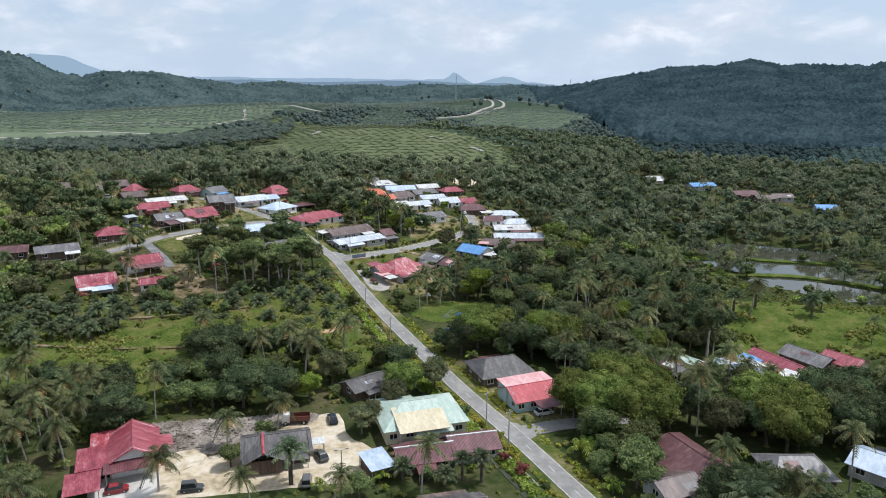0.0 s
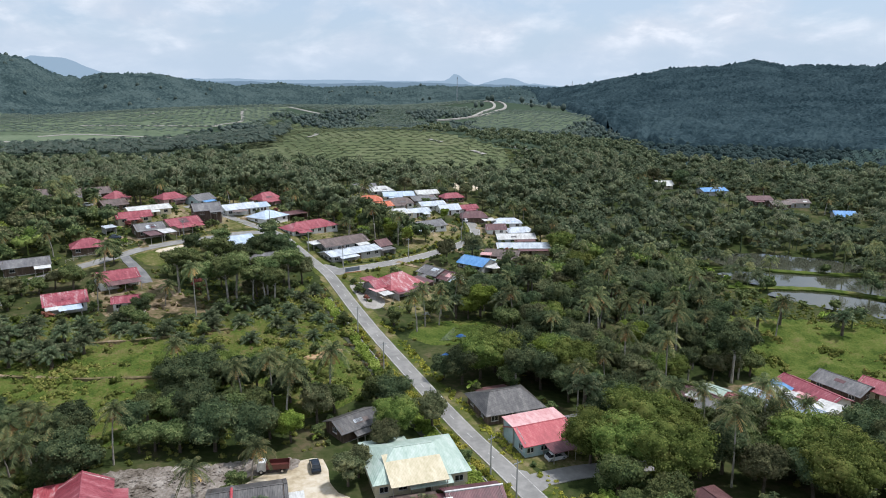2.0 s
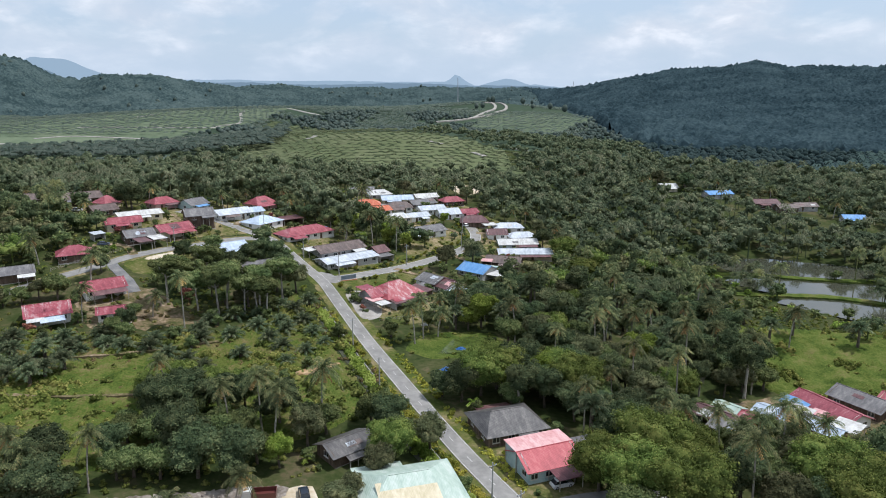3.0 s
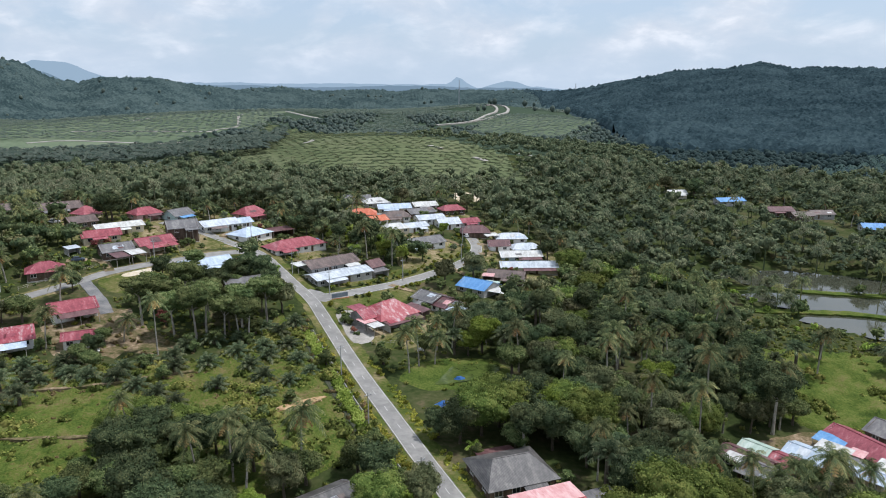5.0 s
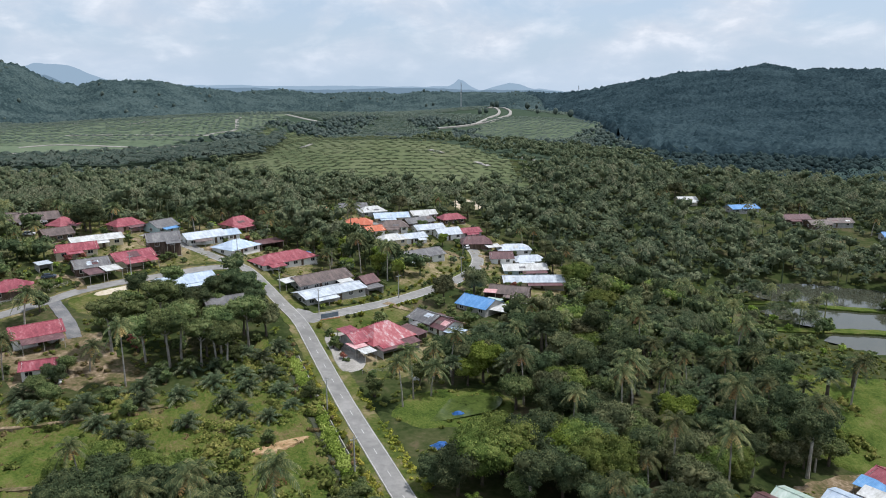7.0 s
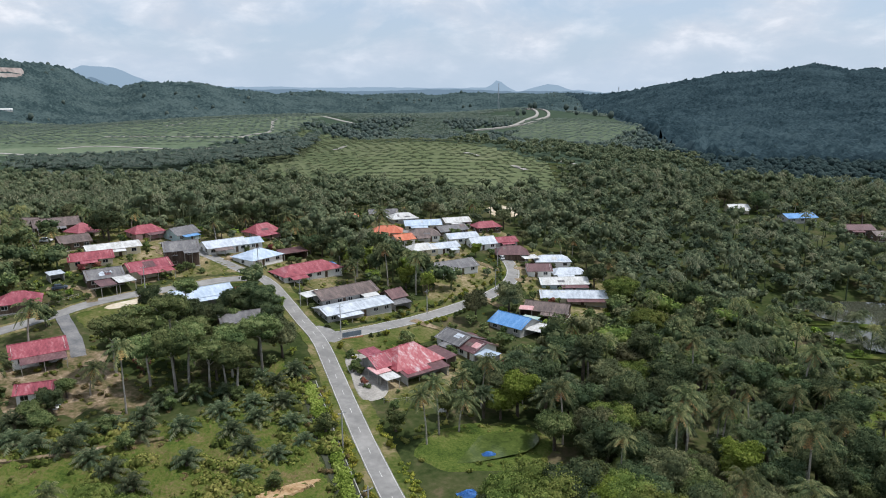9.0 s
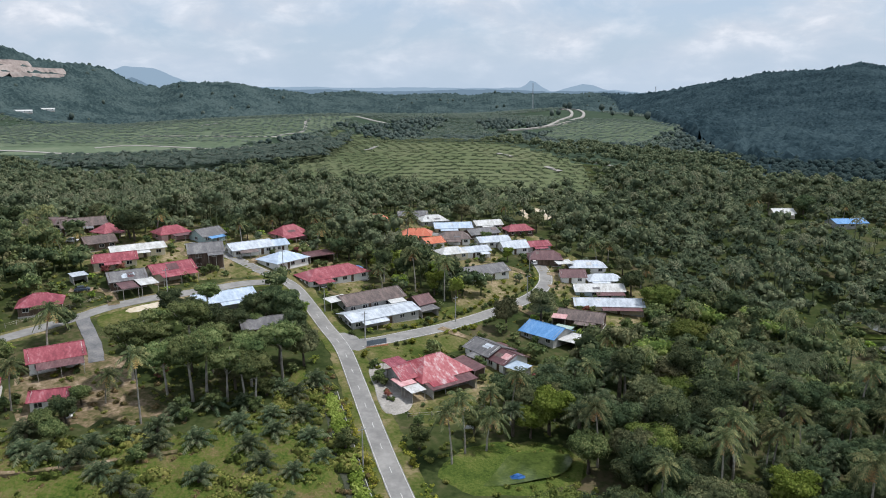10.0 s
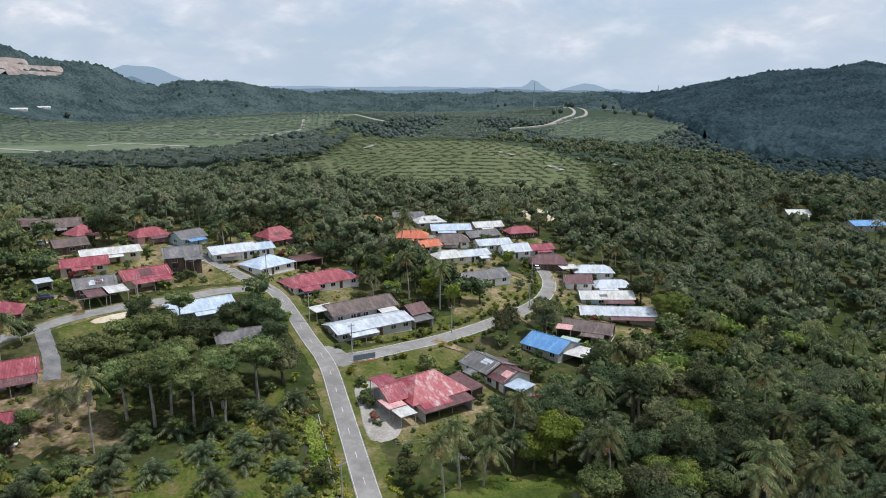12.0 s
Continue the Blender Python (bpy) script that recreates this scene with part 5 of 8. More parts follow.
def leaf_cloud(lobes, count, size, rng, up=0.24, droop=0.0):
    """Small folded leaf sprays over a set of ellipsoid lobes (x, y, z, rx, ry, rz). Returns verts and quads."""
    lobes = np.array(lobes, float)
    area = (lobes[:, 3] * lobes[:, 4] + lobes[:, 4] * lobes[:, 5] + lobes[:, 3] * lobes[:, 5])
    pick = rng.choice(len(lobes), count, p=area / area.sum())
    d = rng.normal(size=(count, 3))
    d[:, 2] += up * 2
    d /= np.linalg.norm(d, axis=1)[:, None]
    depth = 1 - 0.28 * rng.random(count) ** 2 + 0.10 * rng.normal(size=count) * 0.6
    p = lobes[pick, :3] + d * lobes[pick, 3:] * depth[:, None]
    n = d + 0.34 * rng.normal(size=(count, 3)) + np.array([0, 0, 0.15])
    n /= np.linalg.norm(n, axis=1)[:, None]
    a = np.cross(n, rng.normal(size=(count, 3)))
    a /= np.linalg.norm(a, axis=1)[:, None]
    b = np.cross(n, a)
    s = size * (0.55 + 0.9 * rng.random(count))[:, None]
    fold = n * s * 0.28
    v = np.stack([p - a * s * 0.6, p - b * s * 0.42 + fold * 0.4 - [0, 0, droop], p + a * s * 0.6 + fold * 0.2, p + b * s * 0.42 - fold], 1)
    return v.reshape(-1, 3), np.arange(count * 4).reshape(-1, 4)


def core(lobes, shrink, rng, n=6, m=4):
    """Lumpy closed inner bodies that stop the view through a crown."""
    vs, fs, base = [], [], 0
    for x, y, z, rx, ry, rz in lobes:
        for j in range(m + 1):
            th = math.pi * j / m
            for i in range(n):
                ph = math.tau * (i + 0.5 * (j % 2)) / n
                k = shrink * (0.85 + 0.25 * rng.random())
                vs.append((x + k * rx * math.sin(th) * math.cos(ph), y + k * ry * math.sin(th) * math.sin(ph), z + k * rz * math.cos(th)))
        for j in range(m):
            for i in range(n):
                fs.append((base + j * n + i, base + (j + 1) * n + i, base + (j + 1) * n + (i + 1) % n, base + j * n + (i + 1) % n))
        base += n * (m + 1)
    return np.array(vs), np.array(fs)


def merge(*sets):
    vs, fs, base = [], [], 0
    for v, f in sets:
        vs.append(v)
        fs.append(f + base)
        base += len(v)
    return np.vstack(vs), np.vstack(fs)


def crown_lobes(r, h, z, count, rng, flat=0.75):
    """Lobes that make an uneven crown about r wide and h tall, centred at height z."""
    out = [(0, 0, z, r * 0.62, r * 0.62, h * 0.40)]
    for k in range(count):
        a = math.tau * (k + rng.random() * 0.7) / count
        q = r * (0.42 + 0.25 * rng.random())
        s = r * (0.34 + 0.20 * rng.random())
        out.append((q * math.cos(a), q * math.sin(a), z + h * (-0.26 + 0.55 * rng.random()), s, s * (0.85 + 0.3 * rng.random()), s * flat))
    return out


def buds(lobes, each, share, rng):
    """Smaller lobes that stand out of the upper side of larger ones."""
    out = []
    for x, y, z, rx, ry, rz in lobes:
        for k in range(each):
            a, e = math.tau * (k + rng.random()) / each, rng.uniform(-0.1, 1.3)
            f = share * (0.75 + 0.5 * rng.random())
            out.append((x + rx * 0.86 * math.cos(a) * math.cos(e), y + ry * 0.86 * math.sin(a) * math.cos(e), z + rz * 0.86 * math.sin(e), rx * f, ry * f, max(rz, 0.7 * rx) * f))
    return out


def trunk_bm(height_to, girth, lean, limbs, rng):
    bm = bmesh.new()
    lx, ly = lean
    tube(bm, [(0, 0, -0.4), (lx * 0.2, ly * 0.2, height_to * 0.33), (lx * 0.55, ly * 0.55, height_to * 0.66), (lx, ly, height_to)], [girth * 1.25, girth, girth * 0.8, girth * 0.45], 7)
    for k in range(limbs):
        a = math.tau * (k + rng.random()) / max(1, limbs)
        z0 = height_to * (0.55 + 0.3 * rng.random())
        f = z0 / height_to
        ln = height_to * (0.25 + 0.2 * rng.random())
        p = (lx * f, ly * f, z0)
        tube(bm, [p, (p[0] + math.cos(a) * ln * 0.5, p[1] + math.sin(a) * ln * 0.5, z0 + ln * 0.45), (p[0] + math.cos(a) * ln * 0.9, p[1] + math.sin(a) * ln * 0.9, z0 + ln)], [girth * 0.45, girth * 0.3, girth * 0.12], 5)
    return bm


def fronds(count, length, width, rng, z=0.0, rise=(0.1, 1.2), sag=1.0, leaflets=9, slim=0.5):
    """Palm fronds from one head: an arched rib with leaflets each side, as quads."""
    vs, fs = [], []
    for k in range(count):
        a = math.tau * (k * 0.381966) + rng.normal() * 0.12
        e = rise[0] + (rise[1] - rise[0]) * ((k + 0.5) / count)
        L = length * (0.82 + 0.3 * rng.random())
        out, side = np.array([math.cos(a), math.sin(a), 0]), np.array([-math.sin(a), math.cos(a), 0])
        t = np.linspace(0, 1, leaflets + 2)
        rib = out[None] * (L * (t * math.cos(e) * (1 - 0.12 * t * sag)))[:, None] + np.array([0, 0, 1])[None] * (L * (t * math.sin(e) - 0.62 * sag * t ** 2.1))[:, None] + [0, 0, z]
        b = len(vs)
        for p, q in zip(rib[:-1], rib[1:]):
            w = side * 0.05 * length * 0.2
            b = len(vs)
            vs += [p - w, q - w, q + w, p + w]
            fs.append((b, b + 1, b + 2, b + 3))
        for j in range(1, leaflets + 1):
            f = j / (leaflets + 1)
            wl = width * (0.55 + 0.9 * math.sin(math.pi * min(1, f * 0.92 + 0.06))) * 0.75
            d = rib[j + 1] - rib[j]
            for s in (-1, 1):
                tip = rib[j] + s * side * wl + d * (0.08 * length / np.linalg.norm(d)) + np.array([0, 0, -wl * (0.45 + 0.5 * rng.random()) * sag])
                b = len(vs)
                vs += [rib[j] - d * slim * 0.84, rib[j] + d * slim, tip, tip - d * slim * 0.7 - np.array([0, 0, 0.05])]
                fs.append((b, b + 1, b + 2, b + 3))
    return np.array(vs), np.array(fs)


def plant(name, label, category, crown, crown_mat, trunk=None, trunk_mat=None, dry=None):
    """A prototype: an empty with a trunk and a crown. Kept below the land; its copies stand on it."""
    ob = thing(name, Matrix.Identity(4), label, category)
    me = raw_mesh("crown", *crown)
    me.materials.append(crown_mat)
    top = new("crown", me)
    top.parent = ob
    if trunk is not None:
        part("trunk", trunk, trunk_mat, ob)
    if dry is not None:
        me = raw_mesh("dead_fronds", *dry)
        me.materials.append(M["frond_dry"])
        low = new("dead_fronds", me)
        low.parent = ob
    return ob


def broadleaf(name, label, r, h, stem, lobes, count, size, mat, seed, bark="bark_dark", girth=0.28, limbs=3, flat=0.75):
    rng = np.random.default_rng(seed)
    lb = crown_lobes(r, h, stem + h * 0.42, lobes, rng, flat)
    small = buds(lb, 5, 0.36, rng)
    cr = merge(core(lb, 0.74, rng), core(small, 0.62, rng, 5, 3), leaf_cloud(lb + small, int(count * 2.4), size * 0.64, rng))
    return plant(name, label, "tree", cr, M[mat], trunk_bm(stem + h * 0.35, girth, tuple(rng.normal(size=2) * 0.35), limbs, rng), M[bark])


KINDS = {}
for key, args in {
    "round": ("shade_tree", "dense dark green broad-leaved shade tree", 4.4, 6.5, 3.0, 12, 3300, 0.36, "leaf_dark", 1),
    "wide": ("rain_tree", "broad spreading bright green tree", 5.8, 6.6, 4.0, 18, 5600, 0.36, "leaf_bright", 2),
    "mid": ("fruit_tree", "mid-green bushy fruit tree", 3.4, 5.2, 1.8, 10, 2400, 0.34, "leaf_mid", 3),
    "olive": ("olive_tree", "grey-olive tree with an open crown", 3.8, 5.6, 3.6, 12, 2600, 0.33, "leaf_olive", 4),
    "small": ("garden_tree", "small round garden tree", 2.1, 3.2, 1.0, 7, 1000, 0.27, "leaf_mid", 5),
    "lime": ("young_tree", "lime-green tree with fresh leaves", 3.6, 6.5, 2.4, 12, 2600, 0.38, "leaf_lime", 6),
}.items():
    KINDS[key] = broadleaf(*args)
KINDS["tall"] = broadleaf("rubber_tree", "tall pale-trunked tree with a high crown", 4.3, 5.2, 7.8, 15, 2600, 0.34, "leaf_mid", 7, "bark", 0.26, 5, 0.62)
KINDS["tall_dark"] = broadleaf("forest_tree", "tall dark forest tree", 3.9, 7.0, 6.4, 12, 3000, 0.38, "leaf_dark", 8, "bark", 0.30, 3, 0.9)
KINDS["shrub"] = broadleaf("garden_shrub", "low clipped garden shrub", 0.75, 1.2, 0.1, 4, 260, 0.19, "leaf_mid", 9, girth=0.05, limbs=0)
KINDS["croton"] = broadleaf("yellow_shrub", "yellow-leaved shrub beside the road", 0.85, 1.3, 0.1, 4, 280, 0.20, "leaf_yellow", 10, girth=0.05, limbs=0)
KINDS["redshrub"] = broadleaf("red_shrub", "red-leaved bush in a garden", 1.3, 2.0, 0.6, 5, 380, 0.26, "leaf_red", 12, girth=0.06, limbs=0)
for key, tall, seed in (("coconut", 11.5, 21), ("coconut_short", 7.5, 22), ("coconut_high", 14.5, 23)):
    rng = np.random.default_rng(seed)
    lean = (0.9 * rng.normal(), 0.9 * rng.normal())
    bm = bmesh.new()
    tube(bm, [(0, 0, -0.4), (lean[0] * 0.15, lean[1] * 0.15, tall * 0.35), (lean[0] * 0.5, lean[1] * 0.5, tall * 0.7), (lean[0], lean[1], tall)], [0.24, 0.17, 0.15, 0.13], 7)
    v, f = fronds(20, 4.6, 0.66, rng, tall, (-0.5, 1.3), 0.9, 14, 0.40)
    dv, df = fronds(5, 2.6, 0.6, rng, tall - 0.15, (-1.0, -0.55), 0.35, 6)
    KINDS[key] = plant("coconut_palm", "slender coconut palm with arching fronds", "palm", (v + [lean[0], lean[1], 0], f), M["frond"], bm, M["bark"], (dv + [lean[0], lean[1], 0], df))
for key, tall, ln, n, seed in (("oilpalm", 3.4, 4.2, 30, 31), ("oilpalm_high", 6.5, 4.4, 30, 32), ("oilpalm_young", 0.9, 3.4, 24, 33)):
    rng = np.random.default_rng(seed)
    bm = bmesh.new()
    tube(bm, [(0, 0, -0.4), (0, 0, tall * 0.5), (0, 0, tall)], [0.42, 0.38, 0.34], 8)
    KINDS[key] = plant("oil_palm", "oil palm with a dense dark fountain of fronds" if tall > 1 else "young oil palm with dark fronds near the ground", "palm",
                       fronds(n, ln, 0.46 if tall < 1 else 0.6, rng, tall, (0.15, 1.35), 0.75, 9, 0.5), M["frond_oil"], bm, M["bark_dark"])
rng = np.random.default_rng(41)
KINDS["banana"] = plant("banana_plant", "banana plant with broad torn leaves", "plant", fronds(9, 2.6, 0.55, rng, 1.6, (0.2, 1.35), 0.9, 7), M["leaf_lime"], trunk_bm(1.7, 0.13, (0.1, 0.0), 0, rng), M["leaf_olive"])
USED = {k: 0 for k in KINDS}


def stand(kind, x, y, size=1.0, turn=None, label=""):
    """A plant on the land at (x, y). The first of a kind is the prototype itself."""
    turn = RNG.random() * 360 if turn is None else turn
    m = pose(x, y, ground_at(x, y) - 0.05, 0, 0, turn) @ Matrix.Diagonal((size, size, size * (0.92 + 0.16 * RNG.random()), 1))
    ob = KINDS[kind]
    if USED[kind]:
        ob = copy_thing(ob, Matrix.Identity(4))
    ob.matrix_basis = m
    USED[kind] += 1
    if label:
        ob["label"] = label
    return ob


# ---- plants: where they grow ----
def road_gap(x, y):
    """Distance from the nearest road's edge."""
    d = np.full(np.shape(x), 1e9)
    for line, w in ROADS:
        for p in line:
            d = np.minimum(d, np.hypot(x - p[0], y - p[1]) - w / 2)
    return d


def house_gap(x, y):
    d = np.full(np.shape(x), 1e9)
    for hx, hy, a, b, t in FOOT:
        u = (x - hx) * math.cos(t) + (y - hy) * math.sin(t)
        v = -(x - hx) * math.sin(t) + (y - hy) * math.cos(t)
        d = np.minimum(d, np.hypot(np.maximum(np.abs(u) - a, 0), np.maximum(np.abs(v) - b, 0)))
    return d


def before_house(x, y):
    """Whether a place lies just before a village house, on the side that faces the open valley."""
    hit = np.zeros(np.shape(x), bool)
    for hx, hy, a, b, t in FOOT:
        vx, vy = 3 - hx, 55 - hy
        r = math.hypot(vx, vy)
        vx, vy = vx / r, vy / r
        along, across = (x - hx) * vx + (y - hy) * vy, (x - hx) * vy - (y - hy) * vx
        half = abs(a * (math.cos(t) * vy - math.sin(t) * vx)) + abs(b * (math.sin(t) * vy + math.cos(t) * vx))
        hit |= (along > -2) & (along < (17 if hy > 190 else 9)) & (np.abs(across) < half + 1.0)
    return hit


def in_view(x, y, margin=14):
    return (np.abs(x + 0.02 * y) < 0.70 * y + margin) & (y > 84)


YARD = [(-62, 95), (-62, 104), (-58, 122), (-42, 128), (-30, 128), (-19, 131), (-13, 118), (-6, 111), (-9, 106.5), (-16, 103.5), (-30, 100.4), (-45, 97)]
FIELD = [(-108, 190), (-70, 189), (-58, 193), (-46, 203), (-44, 222), (-38, 229), (-28, 206), (-10, 166), (-20, 160), (-60, 163), (-125, 166)]
FIELD_SOUTH = [(-125, 168), (-60, 168), (-62, 152), (-60, 126), (-66, 116), (-110, 124)]
THICKET = [(-62, 160), (-42, 158), (-30, 152), (-18, 152), (-9, 156), (-12, 146), (-20, 131), (-42, 128), (-60, 126)]
SLOPE = [(-104, 224), (-84, 228), (-62, 206), (-58, 196), (-76, 188), (-104, 190)]
GRASS = [(-106, 238), (-92, 247), (-82, 254), (-76, 250), (-84, 234), (-92, 227)]
RUBBER = [(-80, 214), (-72, 224), (-58, 228), (-46, 226), (-42, 220), (-44, 206), (-62, 203), (-72, 206)]
YON = [(-80, 214), (-72, 224), (-58, 228), (-46, 226), (-42, 232), (-50, 250), (-66, 268), (-92, 250), (-88, 230)]
FRONT = [(62, 166), (80, 184), (172, 176), (176, 150), (114, 138), (102, 174)]
SHORE = [(86, 224), (150, 214), (195, 232), (195, 262), (150, 228), (116, 260), (98, 262)]
GLADE = [(-66, 262), (-50, 250), (-44, 262), (-36, 276), (-50, 278), (-62, 274)]
GARDEN = [(-104, 186), (-108, 204), (-100, 216), (-84, 212), (-78, 196), (-86, 188)]
CREEK_FRONT = [(-12, 174), (-9, 190), (-2, 184.5), (8, 186), (18, 192), (22, 180), (12, 174)]
SE = [(52, 90), (53, 102), (66, 99), (82, 103), (88, 90)]
SCRUB = [(-62, 170), (-36, 170), (-8, 168), (-7, 157), (-18, 152), (-30, 152), (-42, 158), (-62, 160)]
LOW = [(-70, 84), (-70, 94), (-45, 97), (-30, 100), (-9, 106), (-4, 100), (10, 92), (10, 84)]
VERGE = [(5, 96), (6, 111), (11, 117), (9, 121), (14, 128), (26, 125), (27, 116), (30, 96)]
FARM_FRONT = [(46, 138), (50, 152), (66, 150), (88, 154), (112, 160), (110, 144), (70, 136)]
WEST = [(-185, 345), (-150, 270), (-134, 210), (-116, 200), (-104, 236), (-84, 260), (-62, 275), (-40, 268), (-38, 284), (-62, 325), (-110, 332)]
EAST = [(-44, 258), (-33, 243), (18, 292), (44, 268), (52, 296), (46, 335), (12, 372), (-46, 386), (-62, 362), (-34, 330), (-14, 322), (-24, 290)]
COPSE = [(-42, 289), (-31, 276), (-16, 270), (-10, 283), (-14, 296), (-22, 318), (-36, 330), (-60, 338), (-50, 308)]
PLOT = [(-30, 231), (-8, 250), (10, 246), (12, 232), (2, 215), (0, 208), (-8, 190), (-19, 196), (-24, 208)]
CREEK = [(-6, 192), (-3, 201), (6, 205), (15, 203), (16.5, 194), (8, 187), (-2, 185.5)]
NEAR_EAST = [(2, 150), (10, 160), (26, 148), (32, 132), (24, 122), (13, 128)]
FARM = [(50, 152), (54, 172), (82, 186), (112, 182), (112, 160), (88, 154), (66, 150)]
MEADOW = [(80, 182), (86, 224), (112, 226), (142, 218), (172, 200), (164, 174), (118, 176)]
PALMS = [(28, 190), (50, 245), (84, 285), (126, 322), (210, 330), (210, 200), (84, 196), (50, 184)]
BACKYARD = [(-64, 118), (-58, 123), (-42, 128.5), (-30, 128.5), (-19, 131), (-18, 138), (-60, 134)]
RUBBER_FRONT = [(-82, 184), (-56, 184), (-42, 196), (-44, 206), (-62, 203), (-78, 198)]
POND_FRONT = [(90, 246), (112, 230), (150, 212), (196, 214), (200, 262), (176, 243), (150, 226), (130, 236), (114, 258), (108, 286), (112, 322), (98, 326), (88, 290)]
SOUTHWEST = [(-112, 132), (-84, 137), (-66, 138), (-57, 131), (-59, 124), (-62, 116), (-64, 96), (-80, 96), (-96, 118)]
CLEAR = [(4, 388), (2, 414), (14, 428), (24, 410), (20, 390)]

